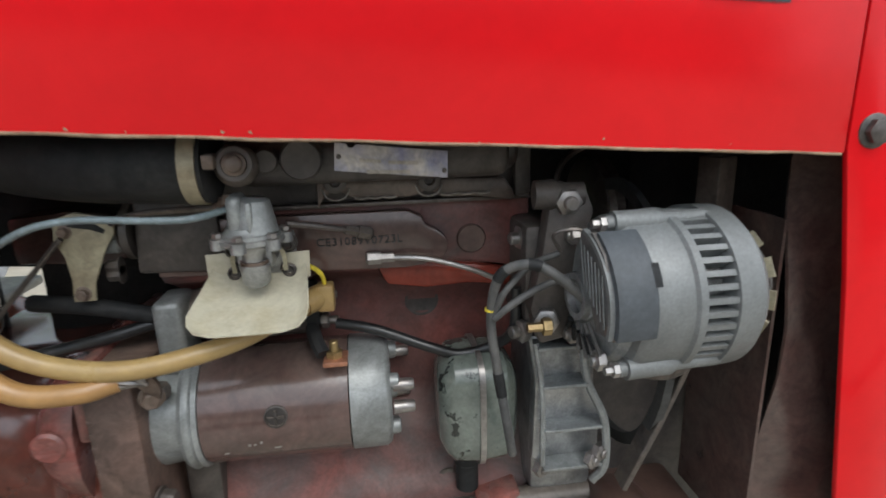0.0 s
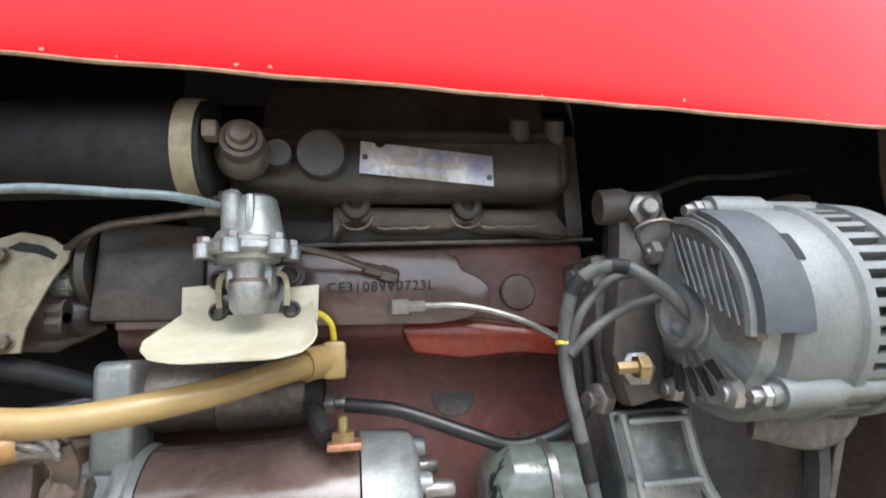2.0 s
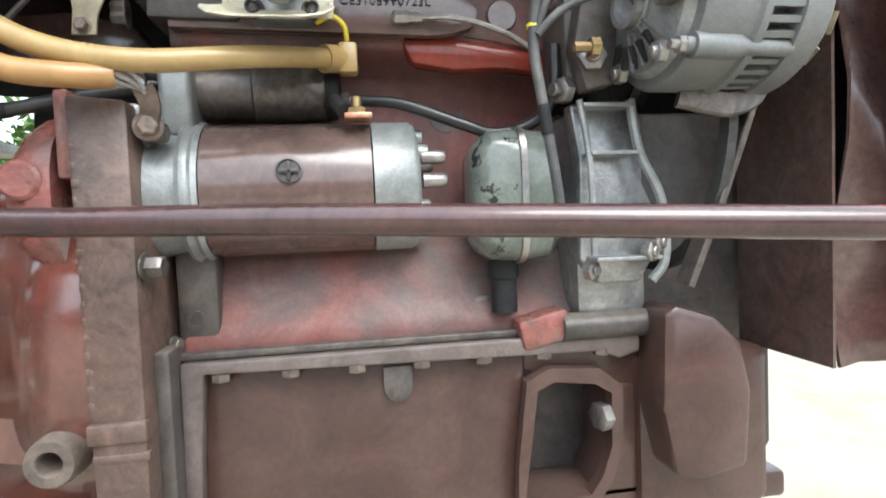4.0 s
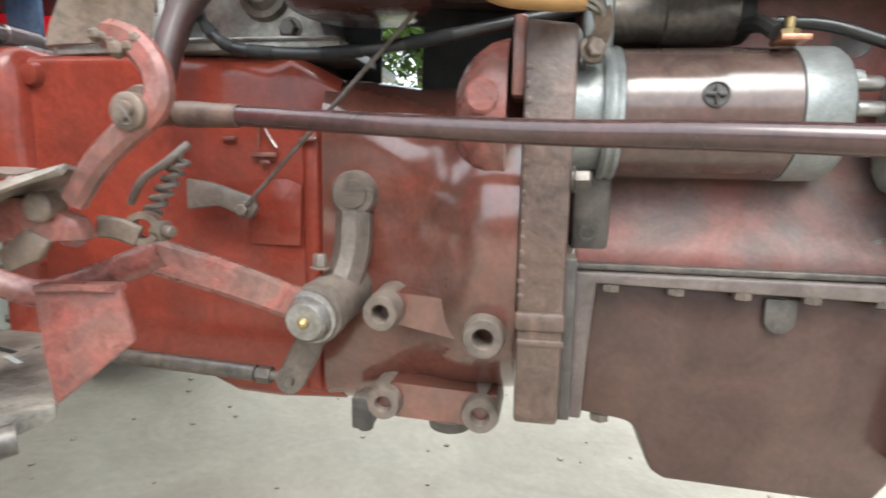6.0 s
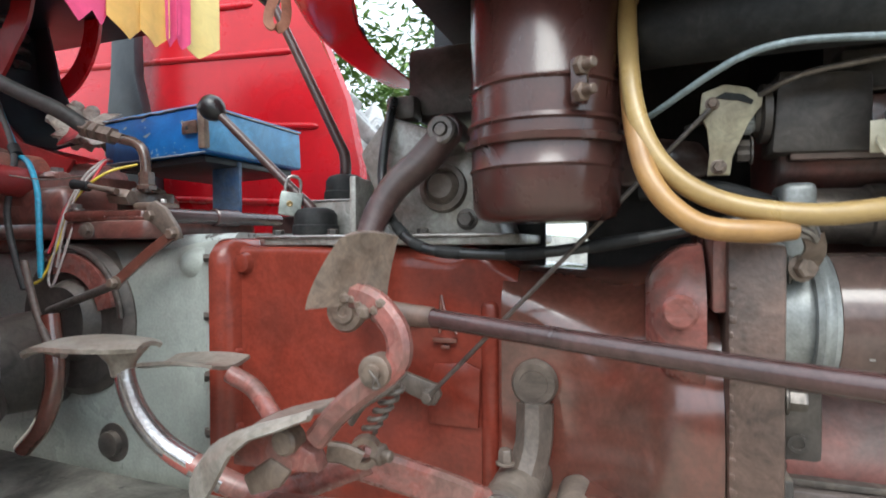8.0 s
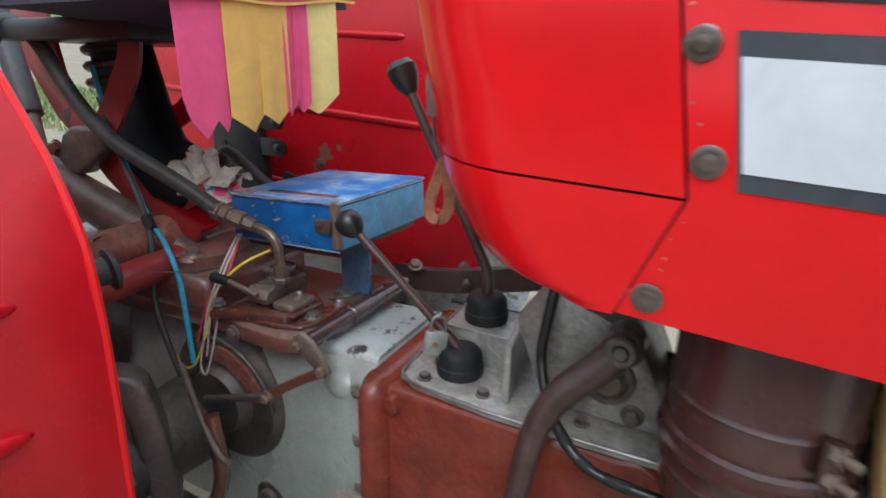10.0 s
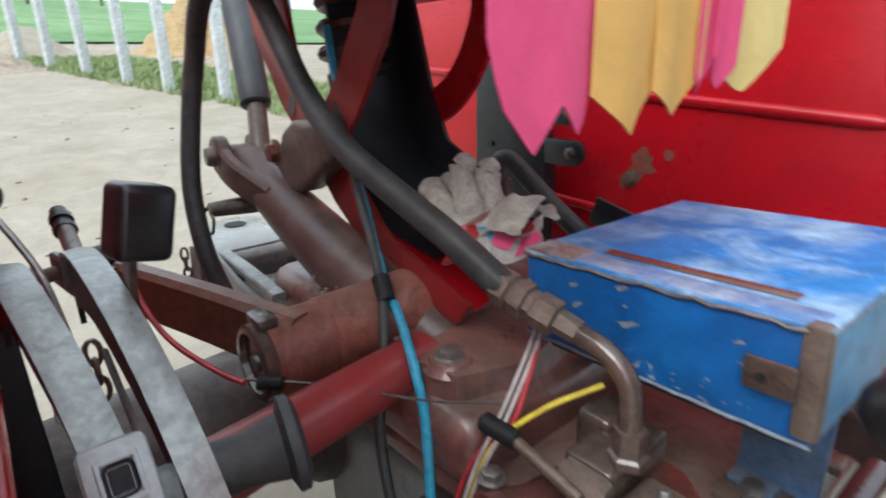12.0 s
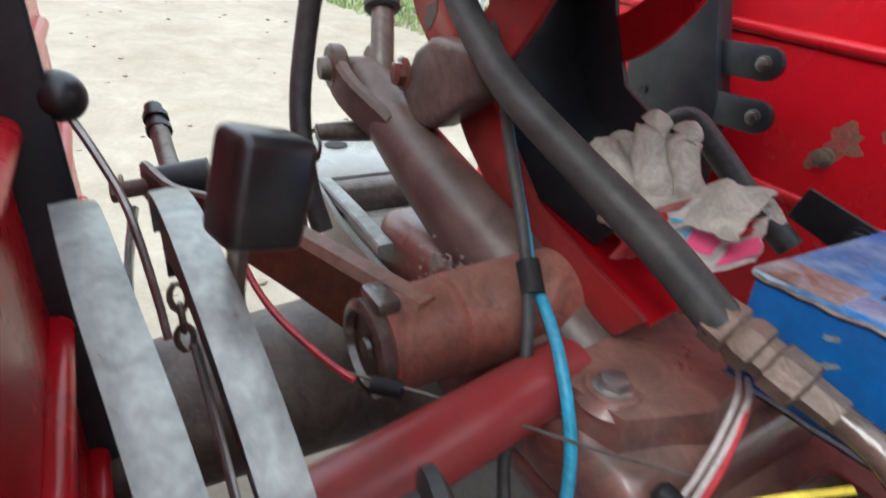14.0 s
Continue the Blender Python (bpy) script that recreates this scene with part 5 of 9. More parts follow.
# oil filter canister
fc = empty_thing("oil_filter", (0.345, -0.03, 0.62), "scratched grey-green oil filter canister with a clamped seam", "oil filter")
bm = B()
def pod(x0, x1, yc, half, z0, z1, inset):
    """A rounded pan seen edge-on, x0 to x1 thick."""
    rows = []
    for x, k in ((x0, inset), (x0 + 0.006, inset * 0.45), (x0 + 0.014, 0.1 * inset), (x1, 0.0)):
        rows.append([(x, yc + (half - k) * math.copysign(abs(math.cos(a)) ** 0.55, math.cos(a)), (z0 + z1) / 2 + ((z1 - z0) / 2 - k) * math.copysign(abs(math.sin(a)) ** 0.5, math.sin(a))) for a in [2 * math.pi * i / 36 for i in range(36)]])
    return rows
loft(bm, pod(0.306, 0.343, 0.0, 0.045, 0.655, 0.772, 0.02))
part("outer_pan", bm, FILTER_PAINT, fc, "grey-green pressed pan")
bm = B()
rows = pod(0.384, 0.3475, 0.0, 0.045, 0.655, 0.772, 0.022)
for r, x in zip(rows, (0.384, 0.378, 0.370, 0.347)):
    for i, p in enumerate(r):
        r[i] = (x, p[1], p[2])
loft(bm, rows)
part("inner_pan", bm, FILTER_PAINT, fc)
bm = B()
loft(bm, [[(x, p[1] * 1.06, 0.7135 + (p[2] - 0.7135) * 1.035) for p in rows[-1]] for x in (0.3425, 0.348)])
part("seam", bm, STEEL, fc, "bright crimped seam")
bm = B()
lathe(bm, (0.336, 0.0, 0.66), (0, 0, -1), [(0, 0.014), (0.02, 0.014), (0.022, 0.012), (0.052, 0.012), (0.052, 0)], 18)
part("drain_neck", bm, BLACK, fc)

# timing case and water pump
tc = empty_thing("timing_case", (0.44, 0.0, 0.64), "ribbed silver alloy timing case on the engine front", "timing case")
bm = B()
prism(bm, [(0.398, 0.655), (0.40, 0.74), (0.392, 0.79), (0.44, 0.79), (0.447, 0.745), (0.468, 0.70), (0.468, 0.655), (0.455, 0.632), (0.415, 0.632)], depth=0.018, bevel=0.003, **xz(-0.012))
block(bm, (0.40, -0.015, 0.60), (0.47, 0.28, 0.79), 0.01)
part("case", bm, ALU, tc)
for z, x0, x1 in ((0.745, 0.402, 0.446), (0.698, 0.404, 0.466), (0.655, 0.404, 0.466), (0.785, 0.396, 0.44)):
    bm = B()
    block(bm, (x0, -0.052, z - 0.0018), (x1, -0.025, z + 0.0018), 0.001)
    part("rib", bm, ALU_CASE, tc)
# made-up dark block that keeps bright background out behind the pulley
bm = B()
block(bm, (0.41, 0.06, 0.42), (0.66, 0.3, 0.80), 0.01)
part("gap_block", bm, BROWN_DARK, tc, "dark block added to fill the space behind the pulley")
bm = B()
tube(bm, [(0.44, -0.045, 0.79), (0.447, -0.047, 0.745), (0.464, -0.05, 0.705), (0.467, -0.05, 0.655), (0.455, -0.048, 0.635)], 0.0042, 8, 5)
tube(bm, [(0.395, -0.045, 0.79), (0.402, -0.047, 0.735), (0.403, -0.048, 0.66)], 0.003, 8, 5)
part("edge_lip", bm, ALU_CASE, tc, "bright cast lip")
for p in ((0.46, -0.045, 0.668), (0.452, -0.045, 0.66), (0.405, -0.03, 0.645)):
    bm = B()
    stud(bm, p, (0.6, -1, 0), 0.005, 0.012)
    part("bolt", bm, STEEL, tc)
bm = B()
lathe(bm, (0.5, 0.12, 0.87), (1, 0, 0), [(0, 0.06), (0.004, 0.07), (0.01, 0.062), (0.018, 0.062), (0.024, 0.07), (0.028, 0.06), (0.028, 0)], 36)
single("fan_pulley", bm, STEEL_DARK, (0.5, 0.12, 0.87), "dark grooved fan pulley", "pulley")
bm = B()
pts = []
for k in range(40):
    a = 2 * math.pi * k / 40
    pts.append((0.508, 0.1 + 0.12 * math.cos(a) - 0.06, 0.78 + 0.14 * math.sin(a)))
pts.append(pts[0])
bar(bm, pts, 0.012, 0.008, (1, 0, 0), 1)
single("fan_belt", bm, BLACK_DUSTY, (0.508, 0.1, 0.65), "dusty black fan belt", "belt")

# front casting below the radiator, pipe and cap
fs = empty_thing("front_support", (0.52, 0.1, 0.45), "heavy dusty brown cast front support", "support")
bm = B()
prism(bm, [(0.465, 0.606), (0.478, 0.612), (0.515, 0.60), (0.54, 0.575), (0.55, 0.53), (0.545, 0.46), (0.50, 0.452), (0.475, 0.458), (0.462, 0.52)], depth=0.05, bevel=0.01, **xz(0.0))
block(bm, (0.46, -0.01, 0.40), (0.60, 0.32, 0.56), 0.012)
part("casting", bm, SUMP, fs)
bm = B()
block(bm, (0.475, -0.006, 0.402), (0.62, 0.30, 0.43), 0.006)
part("lower_rail", bm, SUMP, fs)
bm = B()
cyl(bm, (0.385, -0.012, 0.592), (0.47, -0.012, 0.592), 0.013, seg=20)
single("coolant_pipe", bm, BROWN_DARK, (0.43, -0.012, 0.592), "short dark steel pipe across the front", "pipe")
bm = B()
block(bm, (0.345, -0.02, 0.578), (0.392, 0.02, 0.606), 0.004, turn("Y", -12))
single("mounting_block", bm, PINKRED, (0.37, 0, 0.585), "small bright red painted mounting block", "block")

# sump
sp = empty_thing("oil_sump", (0.23, YC, 0.38), "deep dusty maroon cast oil sump", "oil sump")
bm = B()
prism(bm, [(0.052, 0.588), (0.052, 0.446), (0.09, 0.442), (0.114, 0.438), (0.122, 0.431), (0.132, 0.402), (0.138, 0.39), (0.15, 0.383), (0.325, 0.376), (0.334, 0.384), (0.345, 0.402), (0.355, 0.588)], (0, 0.30, 0), (1, 0, 0), (0, 0, 1), 0.30, 0.006)
part("pan", bm, SUMP, sp)
bm = B()
for web in ([(0.352, 0.588), (0.352, 0.552), (0.372, 0.546), (0.415, 0.54), (0.436, 0.53), (0.47, 0.53), (0.47, 0.588)], [(0.432, 0.532), (0.47, 0.532), (0.47, 0.42), (0.412, 0.42), (0.424, 0.448), (0.432, 0.476)],
            [(0.343, 0.402), (0.47, 0.405), (0.47, 0.432), (0.345, 0.432)]):
    prism(bm, web, (0, 0.055, 0), (1, 0, 0), (0, 0, 1), 0.055, 0.004)
part("front_web", bm, SUMP, sp, "web framing an opening")
# dark brown here stands for the shade inside the opening
bm = B()
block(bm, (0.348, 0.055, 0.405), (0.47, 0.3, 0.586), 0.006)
part("inner_wall", bm, BROWN_DARK, sp, "inner wall coloured dark for the shade in the opening")
bm = B()
outline = [(0.057, 0.585), (0.46, 0.585), (0.46, 0.566), (0.44, 0.56), (0.42, 0.568), (0.075, 0.575), (0.07, 0.50), (0.068, 0.445), (0.055, 0.445)]
prism(bm, outline, depth=0.016, bevel=0.002, **xz(0.0))
part("flange", bm, GREY_BROWN, sp, "dusty machined sump flange")
bm = B()
block(bm, (0.052, -0.008, 0.586), (0.46, 0.2, 0.592), 0.001)
part("gasket", bm, STEEL_DARK, sp, "dusty gasket line")
for i in range(7):
    bm = B()
    x = 0.088 + 0.056 * i
    stud(bm, (x, -0.01, 0.574 - 0.0006 * i), (0, 0, -1), 0.0042, 0.008)
    part("bolt", bm, BROWN, sp)
bm = B()
prism(bm, [(0.222, 0.567)] + arc(0.235, 0.548, 0.013, 180, 360, 10) + [(0.248, 0.567)], depth=0.006, bevel=0.0015, **xz(0.0))
part("cast_boss", bm, IRON_DUSTY, sp)
bm = B()
lathe(bm, (0.225, 0.06, 0.379), (0, 0, -1), [(0, 0.016), (0.009, 0.014), (0.009, 0.009), (0.016, 0.009), (0.016, 0)], 16)
part("drain_plug", bm, BROWN, sp)
bm = B()
stud(bm, (0.088, 0.01, 0.442), (0, 0, -1), 0.005, 0.008)
part("bolt", bm, BROWN, sp)
# rim of the opening in the sump's front web
bm = B()
outer = [(0.338, 0.424), (0.415, 0.425), (0.43, 0.445), (0.441, 0.478), (0.442, 0.534), (0.42, 0.552), (0.372, 0.556), (0.35, 0.545), (0.34, 0.47)]
inner = [(0.345, 0.434), (0.408, 0.434), (0.42, 0.45), (0.43, 0.478), (0.431, 0.528), (0.415, 0.538), (0.376, 0.543), (0.36, 0.536), (0.35, 0.47)]
a = [bm.verts.new((x, -0.016, z)) for x, z in outer]
b = [bm.verts.new((x, -0.016, z)) for x, z in inner]
c = [bm.verts.new((x, -0.002, z)) for x, z in inner]
d = [bm.verts.new((x, -0.002, z)) for x, z in outer]
for p, q in ((a, b), (b, c), (d, a)):
    for k in range(len(p)):
        bm.faces.new((p[k], p[(k + 1) % len(p)], q[(k + 1) % len(p)], q[k]))
part("web_rim", bm, SUMP, sp)
bm = B()
stud(bm, (0.428, -0.008, 0.505), (-1, -0.3, 0), 0.007, 0.008)
part("bolt", bm, STEEL, sp)

# ---------------- clutch housing, gearbox, pedals ----------------
fl = empty_thing("flywheel_plate", (0.02, YC, 0.45), "broad dusty brown engine back plate casting", "back plate")
bm = B()
prism(bm, [(0.006, 0.455), (0.044, 0.455), (0.046, 0.79), (0.004, 0.795)], depth=0.36, bevel=0.004, **xz(0.302))
part("casting", bm, PLATE_BROWN, fl)
bm = B()
block(bm, (0.004, -0.062, 0.54), (0.046, -0.05, 0.556), 0.003)
block(bm, (0.006, -0.059, 0.525), (0.046, -0.05, 0.532), 0.002)
part("raised_band", bm, PLATE_BROWN, fl)
bm = B()
rnd = random.Random(5)
for i in range(16):
    z = 0.565 + i * 0.0125
    block(bm, (0.0055, -0.0585, z + rnd.uniform(0, 0.002)), (0.0085 + rnd.uniform(0, .003), -0.054, z + 0.0065), 0.0012)
part("knurled_edge", bm, PLATE_BROWN, fl)
for z in (0.47, 0.495, 0.515, 0.60):
    bm = B()
    bolt(bm, (0.05, 0.0, z), (1, -0.6, 0), 0.005, 0.006)
    part("bolt", bm, STEEL_DARK, fl)
bm = B()
block(bm, (0.043, -0.035, 0.45), (0.056, 0.25, 0.60), 0.003)
part("sump_joint", bm, BROWN_DARK, fl)
bm = B()
block(bm, (-0.006, -0.052, 0.735), (0.005, 0.30, 0.8), 0.003)
part("painted_edge", bm, PINKRED, fl, "faded red edge of the joint")

bh = empty_thing("clutch_housing", (-0.1, YC, 0.42), "glossy red-brown cast clutch housing with mounting bosses", "clutch housing")


def section(x, yn, z0, z1, r, yb=0.27, n=7, lean=0.0):
    """A rounded cross-section of the housing: near side at yn, far side at yb."""
    pts = []
    for cy, cz, a0 in ((yn + r, z0 + r, 180), (yb - r, z0 + r, 270), (yb - r, z1 - r, 0), (yn + r, z1 - r, 90)):
        for k in range(n + 1):
            a = radians(a0 + 90 * k / n)
            y = cy + r * math.cos(a)
            z = cz + r * math.sin(a)
            pts.append((x, y + lean * (z - z0) / (z1 - z0), z))
    return pts


bm = B()
loft(bm, [section(0.004, -0.05, 0.43, 0.79, 0.172, 0.33, 14), section(-0.02, -0.05, 0.424, 0.786, 0.174, 0.33, 14), section(-0.042, -0.042, 0.418, 0.778, 0.172, 0.32, 14), section(-0.062, -0.024, 0.413, 0.768, 0.155, 0.30, 14), section(-0.085, 0.0, 0.41, 0.764, 0.13, 0.285, 14),
          section(-0.11, 0.014, 0.409, 0.764, 0.105, 0.275, 14), section(-0.14, 0.023, 0.409, 0.766, 0.08, 0.268, 14), section(-0.165, 0.027, 0.409, 0.767, 0.06, 0.264, 14), section(-0.20, 0.028, 0.41, 0.768, 0.045, 0.262, 14)])
part("bell", bm, OXIDE, bh)
bm = B()
loft(bm, [section(-0.01, -0.054, 0.652, 0.792, 0.06, 0.33), section(-0.026, -0.053, 0.656, 0.788, 0.058, 0.33), section(-0.038, -0.048, 0.664, 0.78, 0.054, 0.33), section(-0.048, -0.038, 0.674, 0.77, 0.047, 0.33), section(-0.056, -0.022, 0.69, 0.755, 0.032, 0.33)])
part("starter_bulge", bm, PINKRED, bh, "faded red bulge")
bm = B()
lathe(bm, (-0.03, -0.05, 0.735), (0, -1, 0), [(0, 0.0145), (0.004, 0.0145), (0.006, 0.012), (0.006, 0)], 20)
part("plug", bm, PINKRED, bh)
for (x, y, z), r in (((-0.023, -0.058, 0.529), 0.019), ((-0.119, -0.044, 0.542), 0.0175), ((-0.027, -0.014, 0.437), 0.019), ((-0.124, -0.014, 0.441), 0.0175)):
    bm = B()
    lathe(bm, (x, y + 0.06, z), (0, -1, 0), [(0, r * 1.1), (0.055, r), (0.06, r * 0.9), (0.06, r * 0.52), (0.0585, r * 0.46), (0.03, r * 0.46), (0.03, 0)], 26)
    part("threaded_boss", bm, BROWN, bh, "bored mounting boss")
bm = B()
loft(bm, [[(x, y, z) for x, z in ((-0.127, 0.53), (-0.015, 0.508), (-0.015, 0.545), (-0.072, 0.555), (-0.118, 0.558))] for y in (0.02, -0.02)])
part("boss_rib", bm, OXIDE, bh)
bm = B()
loft(bm, [[(x, y, z) for x, z in ((-0.135, 0.425), (-0.015, 0.42), (-0.012, 0.455), (-0.115, 0.46), (-0.138, 0.452))] for y in (0.06, -0.002)])
part("boss_rib", bm, OXIDE, bh)
bm = B()
block(bm, (-0.162, 0.0, 0.404), (-0.14, 0.03, 0.44), 0.004)
lathe(bm, (-0.15, 0.014, 0.406), (0, 0, -1), [(0, 0.009), (0.006, 0.008), (0.006, 0)], 8)
part("side_lug", bm, BROWN_DARK, bh)
bm = B()
lathe(bm, (-0.06, 0.02, 0.422), (0, 0, -1), [(0, 0.025), (0.012, 0.022), (0.012, 0)], 18)
part("drain_lug", bm, BROWN_DARK, bh)
# raised rib with the shaft plug
bm = B()
lathe(bm, (-0.163, 0.03, 0.648), (0, -1, 0), [(0, 0.024), (0.014, 0.0235), (0.017, 0.021), (0.017, 0.0145), (0.019, 0.014), (0.019, 0)], 28)
part("shaft_plug", bm, BROWN, bh, "brown cross-shaft plug")
bm = B()
bar(bm, [(-0.1625, 0.018, 0.628), (-0.162, 0.014, 0.61), (-0.163, 0.008, 0.585), (-0.172, -0.006, 0.55)], 0.036, 0.034, (0, -1, 0), 5, bevel=0.011)
part("release_arm", bm, BROWN, bh, "brown release arm")

gb = empty_thing("gearbox", (-0.38, YC, 0.43), "bright red oxide painted gearbox casting", "gearbox")
bm = B()
loft(bm, [section(-0.185, 0.04, 0.413, 0.765, 0.02, 0.262), section(-0.235, 0.035, 0.415, 0.79, 0.014, 0.262), section(-0.26, 0.034, 0.408, 0.79, 0.03, 0.265), section(-0.31, 0.032, 0.413, 0.79, 0.026, 0.266), section(-0.345, 0.031, 0.432, 0.79, 0.02, 0.268), section(-0.42, 0.03, 0.437, 0.79, 0.012, 0.27), section(-0.565, 0.03, 0.44, 0.79, 0.012, 0.27)])
part("case", bm, OXIDE_BRIGHT, gb)
bm = B()
loft(bm, [section(-0.538, 0.03, 0.45, 0.79, 0.03, 0.28), section(-0.546, 0.012, 0.443, 0.798, 0.032, 0.288), section(-0.555, 0.005, 0.44, 0.80, 0.034, 0.29), section(-0.568, 0.005, 0.44, 0.80, 0.034, 0.29), section(-0.576, 0.014, 0.443, 0.797, 0.032, 0.288)])
part("rear_flange", bm, OXIDE_BRIGHT, gb, "rounded rear joint flange")
bm = B()
prism(bm, [(-0.285, 0.59), (-0.226, 0.59), (-0.224, 0.655), (-0.24, 0.662), (-0.278, 0.658), (-0.285, 0.64)], depth=0.004, bevel=0.0035, **xz(0.0335))
part("cast_panel", bm, OXIDE_BRIGHT, gb)
bm = B()
block(bm, (-0.225, 0.031, 0.425), (-0.205, 0.06, 0.73), 0.008, seg=3)
part("front_rib", bm, OXIDE_BRIGHT, gb)
for (x, z), r in (((-0.533, 0.768), 0.013), ((-0.548, 0.715), 0.008), ((-0.545, 0.655), 0.008), ((-0.545, 0.56), 0.008)):
    bm = B()
    lathe(bm, (x, 0.034, z), (0, -1, 0), [(0, r * 1.2), (0.008, r), (0.012, r * 0.85), (0.014, r * 0.4), (0.014, 0)], 18)
    part("bolt", bm, OXIDE_BRIGHT, gb)
for i in range(5):
    bm = B()
    z = 0.775 - 0.075 * i
    bolt(bm, (-0.574, 0.02, z), (-1, -0.2, 0), 0.006, 0.01)
    part("stud_nut", bm, BROWN_DARK, gb)
# cast marks
bm = B()
tube(bm, [(-0.268, 0.028, 0.735), (-0.262, 0.028, 0.712), (-0.25, 0.028, 0.693)], 0.0018, 6, 3)
tube(bm, [(-0.268, 0.028, 0.735), (-0.27, 0.028, 0.693)], 0.0018, 6)
part("cast_mark", bm, OXIDE, gb, "raised casting mark")
bm = B()
block(bm, (-0.278, 0.026, 0.683), (-0.25, 0.032, 0.688), 0.001)
part("cast_mark", bm, OXIDE, gb, "raised casting mark")
bm = B()
block(bm, (-0.268, 0.026, 0.676), (-0.258, 0.032, 0.68), 0.001)
part("cast_mark", bm, OXIDE, gb, "raised casting mark")
bm = B()
block(bm, (-0.31, 0.026, 0.70), (-0.295, 0.032, 0.704), 0.001)
part("cast_mark", bm, OXIDE, gb, "raised casting mark")
bm = B()
block(bm, (-0.225, 0.024, 0.70), (-0.205, 0.03, 0.704), 0.001)
part("cast_mark", bm, OXIDE, gb, "raised casting mark")

# clutch pedal pivot
cp = empty_thing("clutch_pedal", (-0.18, -0.07, 0.5), "worn red clutch pedal with a bare steel pad on a pivot", "pedal")
bm = B()
lathe(bm, (-0.172, 0.03, 0.55), (-0.08, -1, -0.12), [(0, 0.027), (0.06, 0.027), (0.066, 0.024), (0.07, 0.028), (0.085, 0.028), (0.087, 0.023), (0.09, 0.023), (0.1, 0.02), (0.103, 0.0)], 30)
part("pivot_hub", bm, BROWN, cp)
bm = B()
lathe(bm, (-0.1785, -0.058, 0.5405), (-0.08, -1, -0.12), [(0, 0.025), (0.004, 0.025), (0.005, 0.021), (0.008, 0.021), (0.016, 0.017), (0.017, 0)], 26)
part("washer", bm, STEEL, cp, "bright washer and cap")
bm = B()
lathe(bm, (-0.1795, -0.075, 0.5385), (-0.08, -1, -0.12), [(0, 0.0055), (0.003, 0.005), (0.006, 0.002), (0.006, 0)], 10)
part("grease_nipple", bm, BRASS, cp)
bm = B()
bolt(bm, (-0.185, -0.02, 0.578), (0, 0, 1), 0.007, 0.012)
part("pinch_bolt", bm, BROWN, cp)
bm = B()
bar(bm, [(-0.185, -0.05, 0.545), (-0.235, -0.08, 0.573), (-0.295, -0.112, 0.6)], 0.016, 0.03, (0, 0, 1), 4, bevel=0.004)
part("arm", bm, PINKRED, cp, "chipped faded red flat arm")
bm = B()
tube(bm, [(-0.286, -0.11, 0.602), (-0.346, -0.125, 0.577), (-0.387, -0.135, 0.568), (-0.444, -0.15, 0.592), (-0.474, -0.157, 0.611), (-0.496, -0.162, 0.637), (-0.507, -0.165, 0.664), (-0.512, -0.165, 0.69)], 0.0128, 14, 8, 0.008)
part("tube_arm", bm, PINKRED, cp, "dusty red bent tube")
bm = B()
tube(bm, [(-0.415, -0.1425, 0.577), (-0.444, -0.15, 0.592), (-0.474, -0.157, 0.611), (-0.496, -0.162, 0.637), (-0.507, -0.165, 0.664), (-0.511, -0.165, 0.686)], 0.0112, 14, 8, 0.0088)
part("worn_tube", bm, PEDAL_STEEL, cp, "length of tube rubbed to bright steel")
bm = B()
rows = []
for i in range(13):
    x = -0.625 + 0.145 * i / 12
    w = 0.036 * math.sqrt(max(0.05, 1 - ((i - 6) / 6.4) ** 2))
    rows.append([(x, -0.165 + w * q, 0.701 - 0.004 * q * q - (0.016 * ((-0.56 - x) / 0.065) ** 2 if x < -0.56 else 0)) for q in (-1, -.7, -.35, 0, .35, .7, 1)])
sheet(bm, rows, 0.0045)
lathe(bm, (-0.512, -0.165, 0.672), (0, 0, 1), [(0, 0.0095), (0.012, 0.012), (0.022, 0.02), (0.028, 0.026)], 20)
part("foot_pad", bm, PAD_WORN, cp, "thin worn oval foot pad")
bm = B()
bar(bm, [(-0.185, -0.022, 0.53), (-0.2, -0.02, 0.495), (-0.217, -0.02, 0.463)], 0.012, 0.028, (0.8, 0, 0.5), 3, bevel=0.002)
part("lower_lever", bm, BROWN, cp)
bm = B()
lathe(bm, (-0.217, -0.012, 0.463), (0, -1, 0), [(0, 0.014), (0.014, 0.014), (0.014, 0.006), (0.018, 0.005), (0.018, 0)], 20)
cyl(bm, (-0.225, -0.02, 0.464), (-0.262, -0.02, 0.466), 0.0055, seg=12)
cyl(bm, (-0.255, -0.02, 0.4657), (-0.42, -0.02, 0.473), 0.0085, seg=14)
cyl(bm, (-0.238, -0.02, 0.4645), (-0.252, -0.02, 0.4652), 0.009, seg=6)
part("pull_rod", bm, STEEL_DARK, cp, "grey clutch pull rod")

# drag link, the long tube past the engine
dl = empty_thing("drag_link", (-0.25, -0.05, 0.72), "long maroon steering drag link tube", "drag link")
bm = B()
tube(bm, [(-0.262, -0.036, 0.7195), (0.0, -0.104, 0.7035), (0.22, -0.17, 0.6955), (0.9, -0.335, 0.662)], 0.0095, 18, 6, 0.0098)
part("tube", bm, DRAG_PAINT, dl)
bm = B()
lathe(bm, (-0.262, -0.0365, 0.7195), (-1, 0.2, 0.04), [(-0.01, 0.0102), (0.0, 0.011), (0.02, 0.0112), (0.045, 0.0125), (0.06, 0.0125), (0.06, 0)], 20)
part("socket", bm, PLATE_BROWN, dl, "dusty end socket")

